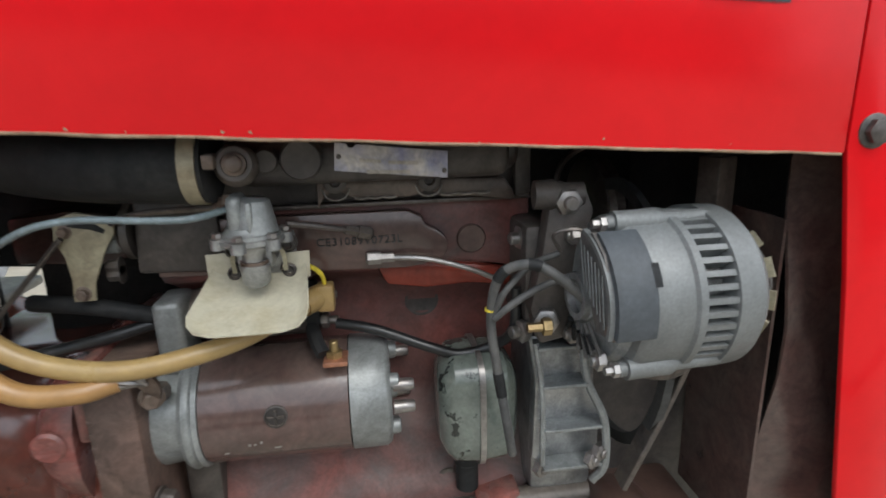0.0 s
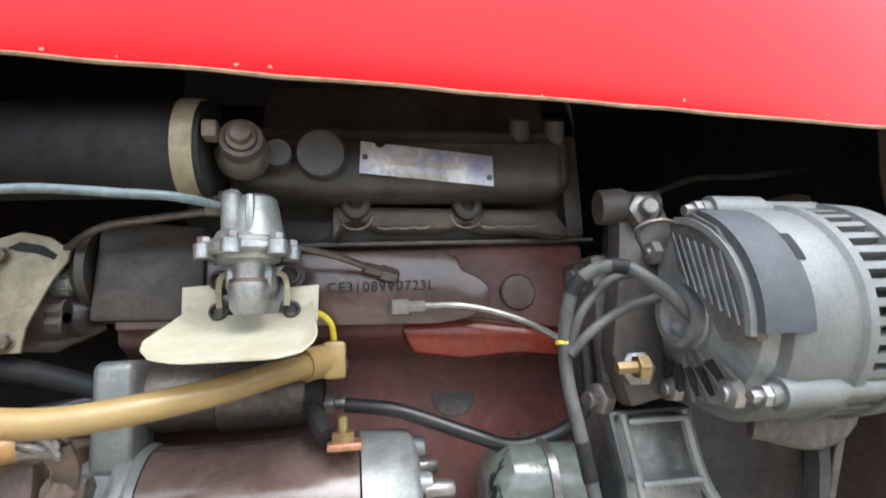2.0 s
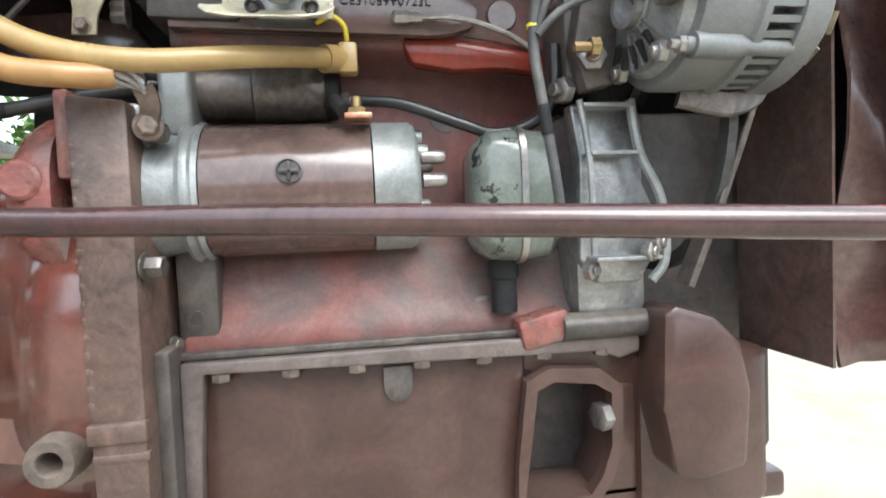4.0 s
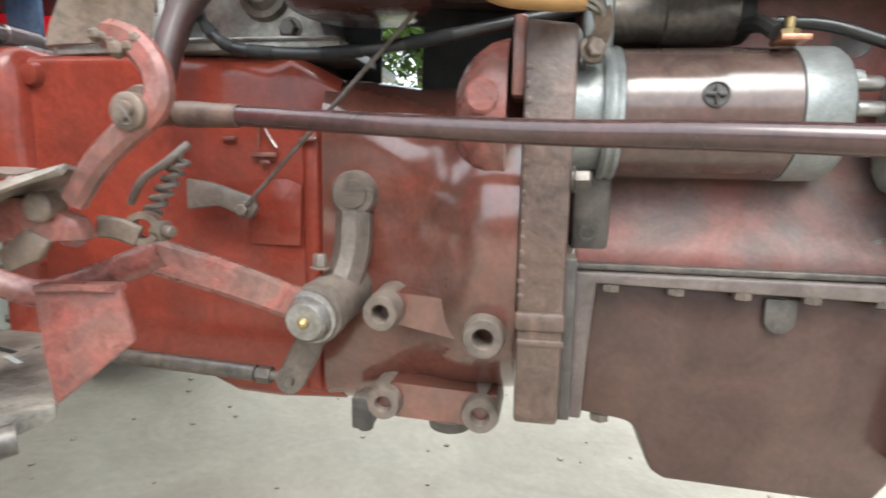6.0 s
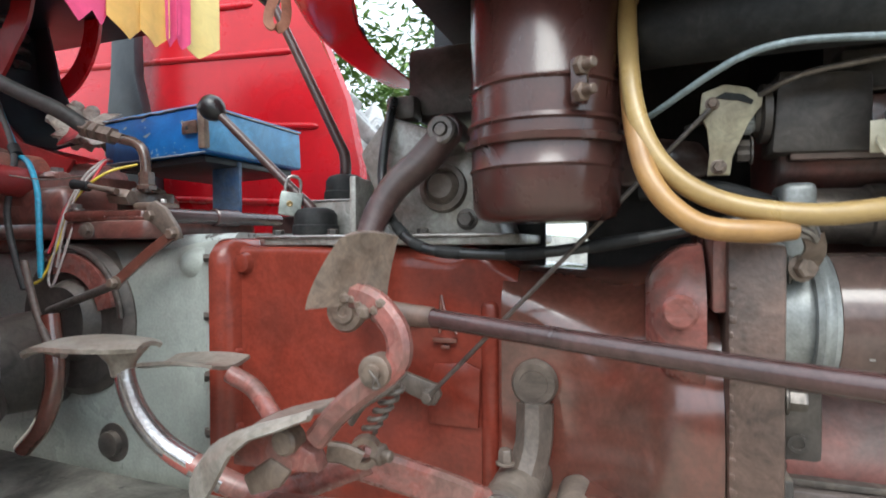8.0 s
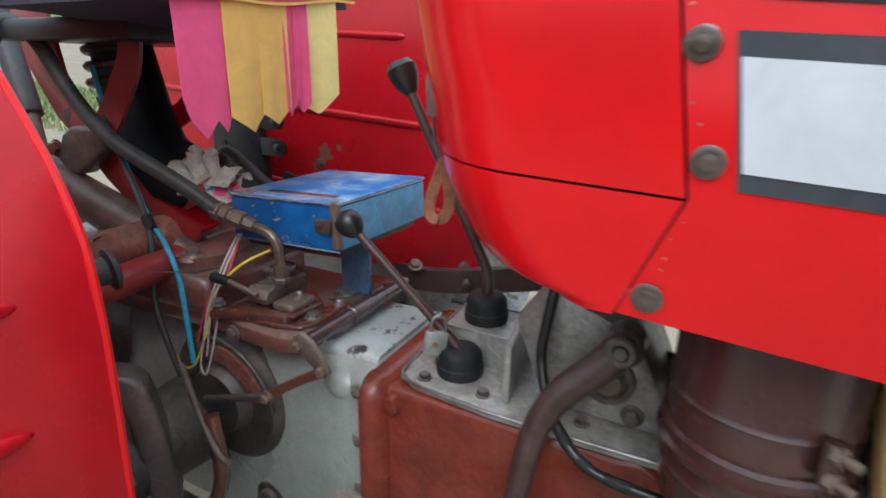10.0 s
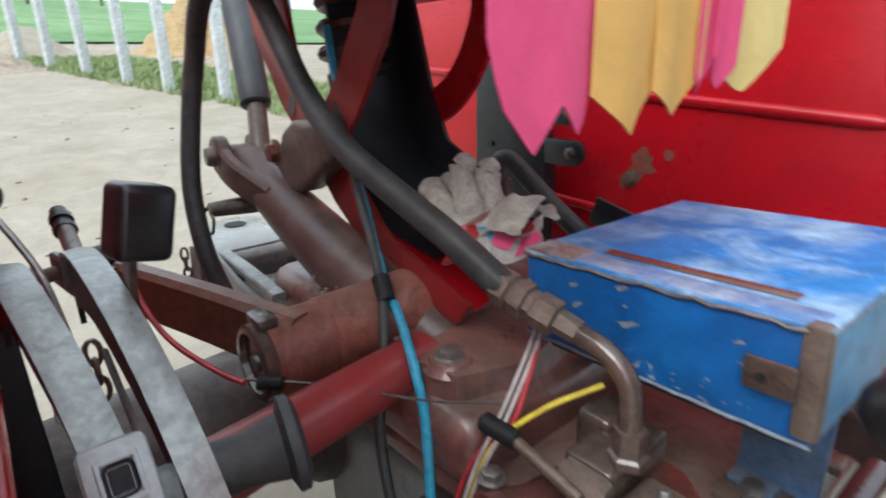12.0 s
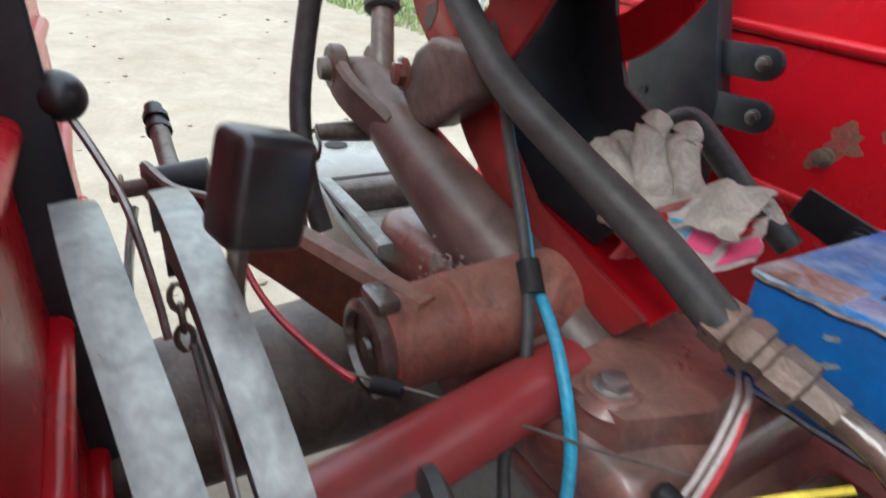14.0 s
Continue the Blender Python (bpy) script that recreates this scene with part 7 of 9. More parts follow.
prism(bm, [(-0.115, 0.856), (-0.02, 0.85), (0.02, 0.868), (0.0, 0.9), (-0.06, 0.91), (-0.115, 0.905)], depth=0.05, bevel=0.006, **xz(0.148))
part("cast_bracket", bm, MAROON, hs, "maroon casting before the backing sheet")

# ---------------- rear: lift cover, tool box, hoses ----------------
lc = empty_thing("hydraulic_lift_cover", (-0.9, YC, 0.8), "dusty maroon cast hydraulic lift cover", "lift cover")
bm = B()
prism(bm, [(-0.672, 0.045), (-0.69, 0.02), (-0.71, 0.015), (-0.775, 0.018), (-0.80, 0.026), (-1.10, 0.02), (-1.10, 0.27), (-0.70, 0.26), (-0.672, 0.22)], (0, 0, 0.80), (1, 0, 0), (0, 1, 0), 0.026, 0.006)
block(bm, (-1.09, 0.02, 0.815), (-0.845, 0.25, 0.88), 0.02, seg=3)
loft(bm, [[(x, y, z) for x, y, z in ((-0.95 - e, 0.015 + e, 0.85), (-0.87 + e, 0.03 + e, 0.85), (-0.845 + e, 0.1, 0.85), (-0.86 + e, 0.19 - e, 0.85), (-0.96 - e, 0.19 - e, 0.85))] if e == 0 else
          [(-0.94, 0.03, 0.9), (-0.88, 0.042, 0.9), (-0.862, 0.1, 0.898), (-0.875, 0.17, 0.9), (-0.95, 0.17, 0.902)] for e in (0, 1)])
part("casting", bm, RUSTRED, lc)
bm = B()
block(bm, (-1.22, 0.035, 0.78), (-0.96, 0.235, 0.905), 0.022, seg=3)
part("rear_cover", bm, RUSTRED, lc)
bm = B()
lathe(bm, (-0.903, 0.055, 0.895), (0, 0, 1), [(0, 0.024), (0.006, 0.018), (0.008, 0.017), (0.008, 0)], 22)
part("oil_filler_boss", bm, RUSTRED, lc)
bm = B()
prism(bm, [(-0.835, 0.012), (-0.815, 0.045), (-0.8, 0.145), (-0.742, 0.145), (-0.705, 0.115), (-0.716, 0.042), (-0.775, 0.03)], (0, 0, 0.824), (1, 0, 0), (0, 1, 0), 0.018, 0.006)
part("valve_base", bm, VALVE_RED, lc, "glossy red-brown valve base")
bm = B()
block(bm, (-0.794, 0.064, 0.84), (-0.755, 0.14, 0.8725), 0.005, seg=3)
block(bm, (-0.812, 0.1, 0.84), (-0.78, 0.15, 0.882), 0.008, seg=3)
part("valve_body", bm, OILY, lc, "dusty brown valve body")
bm = B()
block(bm, (-0.758, 0.05, 0.836), (-0.708, 0.114, 0.8425), 0.004, seg=3)
part("cover_flange", bm, VALVE_RED, lc)
bm = B()
block(bm, (-0.752, 0.056, 0.842), (-0.714, 0.108, 0.8535), 0.004, seg=3)
part("valve_cover", bm, CRUST_BROWN, lc, "worn dusty brown valve cover")
bm = B()
prism(bm, [(-0.79, 0.03), (-0.73, 0.032), (-0.69, 0.045), (-0.679, 0.07), (-0.68, 0.142), (-0.7, 0.15), (-0.707, 0.118), (-0.715, 0.045), (-0.765, 0.044)], (0, 0, 0.8255), (1, 0, 0), (0, 1, 0), 0.007, 0.003)
part("flange_lip", bm, VALVE_RED, lc, "red-brown glossy flange")
bm = B()
lathe(bm, (-0.786, 0.053, 0.864), (1, 0.1, -0.12), [(0, 0), (0, 0.0115), (0.002, 0.0128), (0.03, 0.0128), (0.034, 0.011), (0.034, 0)], 6)
part("lever_hub", bm, RUSTY, lc, "worn hexagon boss of the lever")
# slotted plate beside the cross shaft
bm = B()
for lo, hi in (((-0.724, 0.148, 0.8275), (-0.677, 0.262, 0.8345)), ((-0.6775, 0.148, 0.8275), (-0.668, 0.182, 0.8345)), ((-0.6775, 0.238, 0.8275), (-0.668, 0.262, 0.8345)), ((-0.6685, 0.148, 0.8275), (-0.6645, 0.262, 0.8345))):
    block(bm, lo, hi, 0.0008)
part("slotted_plate", bm, OILY, lc, "dusty brown plate with a long slot")
for p, r in (((-0.903, 0.055, 0.903), 0.0095), ((-0.697, 0.08, 0.8325), 0.0095), ((-0.733, 0.094, 0.8535), 0.0045), ((-0.764, 0.09, 0.8725), 0.0045), ((-0.776, 0.037, 0.8325), 0.0055), ((-0.703, 0.167, 0.8345), 0.0085), ((-0.694, 0.137, 0.8325), 0.006), ((-0.83, 0.03, 0.844), 0.008)):
    bm = B()
    bolt(bm, p, (0, 0, 1), r, 0.006)
    part("bolt", bm, STEEL, lc)
bm = B()
bolt(bm, (-0.79, 0.016, 0.812), (0, -1, 0), 0.009, 0.006)
part("side_bolt", bm, BROWN, lc)
bm = B()
lathe(bm, (-1.008, -0.061, 0.9), (0, 1, 0), [(0, 0.031), (0.002, 0.036), (0.05, 0.036), (0.052, 0.0345), (0.055, 0.0345), (0.057, 0.0375), (0.16, 0.04), (0.3, 0.04)], 36)
part("lift_shaft_boss", bm, LIFT_RED, lc, "red-brown lift shaft boss")
bm = B()
lathe(bm, (-1.008, -0.056, 0.9), (0, -1, 0), [(0, 0.034), (0.012, 0.034), (0.014, 0.031), (0.014, 0.026), (0.009, 0.0245), (0.009, 0.008), (0.012, 0.007), (0.012, 0)], 30)
block(bm, (-1.022, -0.066, 0.931), (-0.992, -0.048, 0.942), 0.004)
part("shaft_end", bm, OILY, lc, "grimy shaft end")
bm = B()
cyl(bm, (-0.945, 0.06, 0.885), (-0.905, -0.15, 0.892), 0.0225, seg=28)
part("trumpet_tube", bm, TUBE_RED, lc, "smooth red tube running to the fender")
bm = B()
rnd = random.Random(17)
for _ in range(150):
    t = bmesh.new()
    bmesh.ops.create_icosphere(t, subdivisions=1, radius=rnd.uniform(.0006, .0024))
    bmesh.ops.transform(t, matrix=Matrix.Translation((-1.058 + rnd.gauss(0, .016), 0.036 + rnd.gauss(0, .013), 0.913 + rnd.gauss(0, .005))) @ turn("X", rnd.uniform(0, 90)) @ turn("Z", rnd.uniform(0, 90)) @ Matrix.Diagonal((1, rnd.uniform(.6, 1.2), rnd.uniform(.5, .9), 1)), verts=t.verts)
    join(bm, t)
for _ in range(9):
    c, a, r = Vector((-1.055 + rnd.gauss(0, .016), 0.034 + rnd.gauss(0, .012), 0.912)), rnd.uniform(0, 6.28), rnd.uniform(.006, .014)
    e, up = Vector((math.cos(a), math.sin(a), 0.1)) * r, Vector((rnd.uniform(-.4, .4), rnd.uniform(-.4, .4), 1)) * r
    sheet(bm, [[c - e * 0.6, c - e * 0.3 + up * rnd.uniform(.5, .9)], [c + e * 0.1, c + up * rnd.uniform(.7, 1.1)], [c + e * 0.7, c + e * 0.5 + up * rnd.uniform(.2, .6)]], 0.0012)
tagged(part("dirt_crust", bm, CRUST, lc, "caked pale dirt"), kind="stuff")
# quadrant lever knob
q = empty_thing("spool_lever", (-0.79, 0.03, 0.86), "short lever with a black grip on the valve", "lever")
bm = B()
cyl(bm, (-0.76, 0.038, 0.868), (-0.815, 0.04, 0.878), 0.0045, seg=10)
part("rod", bm, RUSTY, q)
bm = B()
cyl(bm, (-0.815, 0.042, 0.877), (-0.847, 0.036, 0.882), 0.0075, seg=14, bevel=0.003)
part("grip", bm, BLACK, q)

# cross shaft with its levers
cs = empty_thing("cross_shaft", (-0.65, 0.1, 0.82), "dark steel cross shaft with a linkage lever", "shaft")
bm = B()
cyl(bm, (-0.657, 0.02, 0.831), (-0.651, 0.26, 0.833), 0.0105, seg=22)
part("tube", bm, DRAG_PAINT, cs)
bm = B()
cyl(bm, (-0.6545, 0.11, 0.832), (-0.6535, 0.16, 0.832), 0.0133, seg=22, bevel=0.002)
part("collar", bm, DRAG_PAINT, cs)
bm = B()
prism(bm, [(-0.67, 0.842), (-0.655, 0.85), (-0.638, 0.84), (-0.618, 0.815), (-0.612, 0.80), (-0.63, 0.798), (-0.66, 0.82)], (0, 0.012, 0), (1, 0, 0), (0, 0, 1), 0.008, 0.002)
part("lever", bm, BROWN, cs)
bm = B()
bar(bm, [(-0.62, 0.0, 0.805), (-0.665, 0.0, 0.778), (-0.715, -0.002, 0.742)], 0.006, 0.014, (0, 0, 1), 3, bevel=0.001)
part("link", bm, OXIDE, cs)
bm = B()
cyl(bm, (-0.71, -0.002, 0.742), (-0.84, -0.004, 0.70), 0.006, seg=10)
part("rod", bm, STEEL_DARK, cs)
for p in ((-0.62, 0.002, 0.806), (-0.66, 0.006, 0.83), (-0.713, -0.005, 0.742)):
    bm = B()
    bolt(bm, p, (0, -1, 0), 0.007, 0.008)
    part("pin", bm, RUSTY, cs)

# blue tool box
tb = empty_thing("tool_box", (-0.77, 0.22, 0.92), "chipped blue steel tool box on a bracket", "tool box")
BX = Matrix.Translation((-0.7635, 0.2225, 0.9595)) @ turn("Z", -2.0) @ turn("Y", -2.5)


def bx(bm, lo, hi, bevel=0.002):
    t = bmesh.new()
    block(t, lo, hi, bevel)
    bmesh.ops.transform(t, matrix=BX, verts=t.verts)
    return join(bm, t)


L2, W2, H2 = 0.1035, 0.116, 0.035
bm = B()
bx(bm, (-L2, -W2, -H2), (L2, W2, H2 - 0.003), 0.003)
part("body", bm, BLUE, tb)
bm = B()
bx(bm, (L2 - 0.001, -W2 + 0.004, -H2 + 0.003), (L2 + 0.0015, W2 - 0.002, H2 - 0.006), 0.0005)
part("end_panel", bm, BLUE_PALE, tb, "paler blue end panel")
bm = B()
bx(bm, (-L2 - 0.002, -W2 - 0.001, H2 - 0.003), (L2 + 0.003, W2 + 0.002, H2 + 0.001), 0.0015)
part("lid", bm, BLUE_TOP, tb, "scuffed blue lid with sky streaks put into its paint")
bm = B()
bx(bm, (-L2 + 0.05, -W2 + 0.028, H2 + 0.0008), (L2 - 0.025, -W2 + 0.040, H2 + 0.002), 0.0004)
part("lid_seam", bm, MAROON, tb, "rusty worn seam on the lid")
bm = B()
rnd = random.Random(2)
tube(bm, [BX @ Vector((-L2 + 2 * L2 * k / 24, -W2 - 0.001 - rnd.uniform(0, .001), H2 - 0.0025 + rnd.uniform(-.0012, .0012))) for k in range(25)], 0.0013, 6, 1)
tube(bm, [BX @ Vector((L2 + 0.002, -W2 + 0.23 * k / 10, H2 - 0.003)) for k in range(11)], 0.0012, 6, 1)
part("lid_lip", bm, STEEL, tb, "bare bright lid lip")
bm = B()
bx(bm, (L2 - 0.011, -W2 - 0.003, -H2 + 0.004), (L2 + 0.003, -W2 + 0.009, H2 + 0.002), 0.0035)
part("corner_strap", bm, CRUST_BROWN, tb, "rusty corner strap")
bm = B()
bx(bm, (L2 - 0.036, -W2 - 0.008, -0.008), (L2 - 0.008, -W2 - 0.003, 0.012), 0.002)
hasp = part("hasp", bm, OILY, tb, "rusty hasp")
bm = B()
lathe(bm, BX @ Vector((L2 - 0.025, -W2 - 0.0076, 0.001)), BX.to_3x3() @ Vector((0, -1, 0)), [(0, 0.003), (0.0012, 0.003), (0.0012, 0)], 12)
part("hole", bm, BLACK, hasp, "dark hole")
# added block, black for the shade below the box
bm = B()
bx(bm, (-L2 + 0.015, -W2 + 0.012, -H2 - 0.012), (L2 - 0.012, W2 - 0.012, -H2 - 0.001), 0.002)
part("underside_block", bm, BLACK_PAINT, tb, "black block added under the box to stand for shade")
bm = B()
block(bm, (-0.722, 0.182, 0.8345), (-0.668, 0.19, 0.925), 0.002)
block(bm, (-0.722, 0.166, 0.8345), (-0.69, 0.19, 0.84), 0.0015)
part("bracket", bm, BLUE_DUSTY, tb, "dusty blue painted leg")
# paint chips along the near side: a few large ones, and a spatter towards the lower edge
rnd = random.Random(12)
chips = [(-0.057, 0.018, 0.0028), (-0.053, 0.004, 0.0036), (-0.01, 0.002, 0.0045), (-0.016, 0.026, 0.003), (-0.013, 0.014, 0.0012), (0.062, 0.014, 0.0022), (0.066, 0.002, 0.002)]
chips += [(rnd.gauss(0.03, 0.02), rnd.uniform(-H2 + 0.002, -0.016), rnd.uniform(.0005, .0012)) for _ in range(14)]
for k, (cx, cz, r) in enumerate(chips):
    bm = B()
    n = 11
    tmp = bmesh.new()
    vs = [tmp.verts.new(BX @ Vector((cx + r * rnd.uniform(.35, 1.5) * math.cos(6.283 * i / n) * 1.5 + 0.9 * r * math.sin(6.283 * i / n), -W2 - 0.0006, cz + r * rnd.uniform(.4, 1.1) * math.sin(6.283 * i / n)))) for i in range(n)]
    f = tmp.faces.new(vs)
    bmesh.ops.solidify(tmp, geom=[f], thickness=0.0004)
    join(bm, tmp)
    part("paint_chip", bm, CHIP, tb, "bare chip in the paint")
bm = B()
bx(bm, (-L2 + 0.004, -W2 + 0.001, H2 + 0.0006), (L2 - 0.004, -W2 + 0.022, H2 + 0.0016), 0.0003)
part("worn_border", bm, BLUE_WORN, tb, "border of the lid worn to pale metal")
bm = B()
bx(bm, (-L2 - 0.001, -W2 - 0.0008, H2 + 0.0007), (-L2 + 0.045, -W2 + 0.03, H2 + 0.002), 0.0004)
part("rust_corner", bm, OXIDE_PALE, tb, "lid corner rusted through the paint")
bm = B()
tube(bm, [BX @ Vector((-L2 + 2 * L2 * k / 24, -W2 + 0.0005, -H2 + rnd.uniform(-.0006, .0006))) for k in range(25)], 0.0014, 6, 1)
part("bare_edge", bm, CHIP, tb, "bare lower edge")

# black hydraulic hose with crimped end
hh = empty_thing("hydraulic_hose", (-0.86, 0.08, 0.94), "thick black hydraulic hose with rusty crimped fittings", "hose")
bm = B()
tube(bm, [(-0.862, 0.074, 0.971), (-0.908, 0.064, 1.0), (-0.975, 0.056, 1.03), (-1.03, 0.05, 1.056), (-1.078, 0.053, 1.081), (-1.126, 0.058, 1.112), (-1.169, 0.06, 1.156), (-1.195, 0.048, 1.21), (-1.225, 0.032, 1.235), (-1.265, 0.018, 1.2), (-1.31, 0.016, 1.14), (-1.32, 0.004, 1.07), (-1.305, -0.012, 0.99), (-1.27, -0.018, 0.92), (-1.25, -0.01, 0.87)], 0.0125, 16, 8, 0.0112)
part("rubber", bm, BLACK_DUSTY, hh)
bm = B()
d = Vector((0.073, 0.012, -0.021))
lathe(bm, (-0.868, 0.074, 0.972), d, [(0, 0.0142), (0.012, 0.015), (0.014, 0.012), (0.019, 0.0148), (0.027, 0.0148), (0.029, 0.0115), (0.034, 0.0115), (0.036, 0.0138), (0.052, 0.0138), (0.054, 0.0095), (0.07, 0.009)], 6)
part("ferrule", bm, RUSTY, hh, "rusty crimped ferrule")
bm = B()
tube(bm, [(-0.805, 0.085, 0.953), (-0.777, 0.086, 0.945), (-0.76, 0.086, 0.925), (-0.756, 0.085, 0.87)], 0.008, 12, 6)
part("elbow", bm, OILY, hh)
bm = B()
lathe(bm, (-0.756, 0.085, 0.9), (0, 0, -1), [(0, 0.0115), (0.018, 0.0115), (0.02, 0.014), (0.026, 0.014)], 6)
part("union_nut", bm, OILY, hh)

# electric wires
cable("black_wire", [(-1.14, 0.1, 1.12), (-1.062, 0.073, 1.02), (-1.016, 0.06, 0.966), (-0.974, 0.039, 0.93), (-0.946, 0.019, 0.90), (-0.93, 0.0, 0.84), (-0.90, -0.01, 0.78), (-0.88, -0.01, 0.73)], 0.0046, BLACK_DUSTY, "long dusty black wire hanging over the lift cover", 10)
cable("blue_wire", [(-1.16, 0.11, 1.17), (-1.11, 0.092, 1.07), (-1.058, 0.08, 0.996), (-1.017, 0.063, 0.965), (-0.985, 0.052, 0.935), (-0.963, 0.046, 0.927), (-0.925, 0.03, 0.911), (-0.895, 0.02, 0.87), (-0.88, 0.012, 0.80), (-0.872, 0.008, 0.745)], 0.0043, CYAN, "bright blue wire taped to the black wire", 10)
bm = B()
tube(bm, [(-0.993, 0.05, 0.948), (-0.975, 0.044, 0.932)], 0.0085, 12)
single("wire_tape", bm, BLACK, (-0.98, 0.045, 0.94), "black tape binding two wires", "tape")
for nm, pts, r, mat, lab in (
        ("white_wire", [(-0.862, 0.112, 0.926), (-0.846, 0.085, 0.922), (-0.835, 0.045, 0.89), (-0.845, 0.025, 0.84), (-0.855, 0.015, 0.78), (-0.86, 0.01, 0.745), (-0.845, 0.005, 0.735), (-0.835, 0.012, 0.77), (-0.832, 0.03, 0.83)], 0.0017, WIRE_WHITE, "white wire hanging in a loop"),
        ("white_wire", [(-0.858, 0.114, 0.926), (-0.841, 0.087, 0.922), (-0.83, 0.04, 0.88), (-0.842, 0.025, 0.83), (-0.85, 0.015, 0.76)], 0.0018, WIRE_WHITE, "second white wire hanging from the tool box"),
        ("yellow_wire", [(-0.785, 0.095, 0.915), (-0.81, 0.06, 0.898), (-0.838, 0.035, 0.86), (-0.85, 0.02, 0.80), (-0.87, 0.008, 0.745), (-0.892, 0.002, 0.738), (-0.898, 0.0, 0.755)], 0.002, WIRE_YELLOW, "yellow wire curling up at its end"),
        ("red_wire", [(-0.856, 0.112, 0.926), (-0.838, 0.082, 0.918), (-0.83, 0.05, 0.88), (-0.848, 0.03, 0.85), (-0.862, 0.02, 0.80), (-0.868, 0.016, 0.78)], 0.0022, WIRE_RED, "thin red wire in the bundle"),
        ("thin_wire", [(-0.835, 0.05, 0.895), (-0.88, 0.02, 0.888), (-0.92, -0.02, 0.895), (-0.94, -0.05, 0.905), (-0.985, -0.09, 0.905)], 0.0011, STEEL_DARK, "thin dark wire across the lift cover"),
        ("red_wire", [(-0.975, -0.088, 0.905), (-1.0, -0.1, 0.91), (-1.04, -0.118, 0.925), (-1.07, -0.128, 0.95), (-1.1, -0.13, 0.985)], 0.0024, WIRE_RED, "red wire running along the lift arm")):
    cable(nm, pts, r, mat, lab, 8)
bm = B()
tube(bm, [(-0.955, -0.066, 0.905), (-0.968, -0.08, 0.905)], 0.0055, 10)
single("wire_sleeve", bm, BLACK, (-0.96, -0.07, 0.905), "black sleeve joining thin wires", "sleeve")

# linkage seen past the levers on the far side
bm = B()
bar(bm, [(-0.70, 0.315, 0.82), (-0.62, 0.32, 0.822), (-0.52, 0.325, 0.84), (-0.36, 0.34, 0.875)], 0.012, 0.045, (0, 0, 1), 3, bevel=0.003)
fbar = empty_thing("far_linkage", (-0.6, 0.32, 0.80), "dark maroon flat linkage bar with a pin", "linkage")
part("flat_bar", bm, TUBE_PAINT, fbar)
bm = B()
stud(bm, (-0.56, 0.315, 0.83), (0, -1, 0), 0.005, 0.012)
part("pin", bm, STEEL_DARK, fbar)
bm = B()
tube(bm, [(-0.42, 0.334, 0.865), (-0.36, 0.338, 0.878), (-0.28, 0.34, 0.895)], 0.017, 12, 4)
part("end_rod", bm, BLACK_GLOSS, fbar, "glossy black rod end")
bm = B()
tube(bm, [(-0.58, 0.3, 0.80), (-0.5, 0.3, 0.80), (-0.40, 0.33, 0.79)], 0.004, 10, 4)
single("far_rod", bm, BLACK_PAINT, (-0.5, 0.3, 0.79), "thin black rod on the far side", "rod")
bm = B()
bolt(bm, (-0.652, 0.30, 0.85), (0.2, -0.4, 1), 0.0095, 0.008)
single("far_bolt", bm, RUSTY, (-0.652, 0.30, 0.85), "worn bolt head beside the tool box", "bolt")

# lift arm with its fork
la = empty_thing("lift_arm", (-1.0, -0.06, 0.87), "rust-brown forged lift arm with a forked end", "lift arm", "lift arms")
bm = B()
bar(bm, [(-0.995, -0.03, 0.905), (-1.1, -0.068, 0.912), (-1.215, -0.118, 0.922)], 0.026, 0.062, (0, 0, 1), 4, 0.85, 0.006)
part("arm", bm, ARM_RUST, la)
for p in ([(-1.2, -0.112, 0.925), (-1.235, -0.105, 0.934), (-1.265, -0.105, 0.945)], [(-1.2, -0.125, 0.925), (-1.235, -0.15, 0.926), (-1.29, -0.165, 0.932)]):
    bm = B()
    bar(bm, p, 0.011, 0.042, (0, 0, 1), 5, 0.9, 0.003)
    part("fork_tine", bm, STEEL_DARK, la)
bm = B()
cyl(bm, (-1.268, -0.112, 0.938), (-1.278, -0.16, 0.93), 0.017, seg=18)
part("roller", bm, BLACK_PAINT, la)
bm = B()
cyl(bm, (-1.285, -0.188, 0.926), (-1.262, -0.09, 0.942), 0.008, seg=14)
bolt(bm, (-1.285, -0.186, 0.926), (-0.1, -1, 0), 0.011, 0.008)
part("pin", bm, RUSTY, la)
lk = empty_thing("levelling_link", (-1.3, -0.13, 0.7), "black levelling link with a cranked handle", "link")
bm = B()
tube(bm, [(-1.28, -0.135, 0.92), (-1.33, -0.135, 0.9), (-1.42, -0.135, 0.91), (-1.47, -0.135, 0.93)], 0.011, 10, 4)
part("screw", bm, STEEL_DARK, lk)
bm = B()
cyl(bm, (-1.45, -0.135, 0.918), (-1.515, -0.135, 0.948), 0.011, seg=12, bevel=0.003)
cyl(bm, (-1.47, -0.135, 0.927), (-1.478, -0.135, 0.931), 0.015, seg=12)
cyl(bm, (-1.49, -0.135, 0.936), (-1.498, -0.135, 0.94), 0.015, seg=12)
part("handle", bm, BLACK_GLOSS, lk)
bm = B()
bar(bm, [(-1.27, -0.18, 0.915), (-1.24, -0.195, 0.86), (-1.2, -0.2, 0.80)], 0.006, 0.02, (0.5, 0, 0.8), 4, bevel=0.002)
part("stay", bm, GALV, lk, "galvanised stay bar")

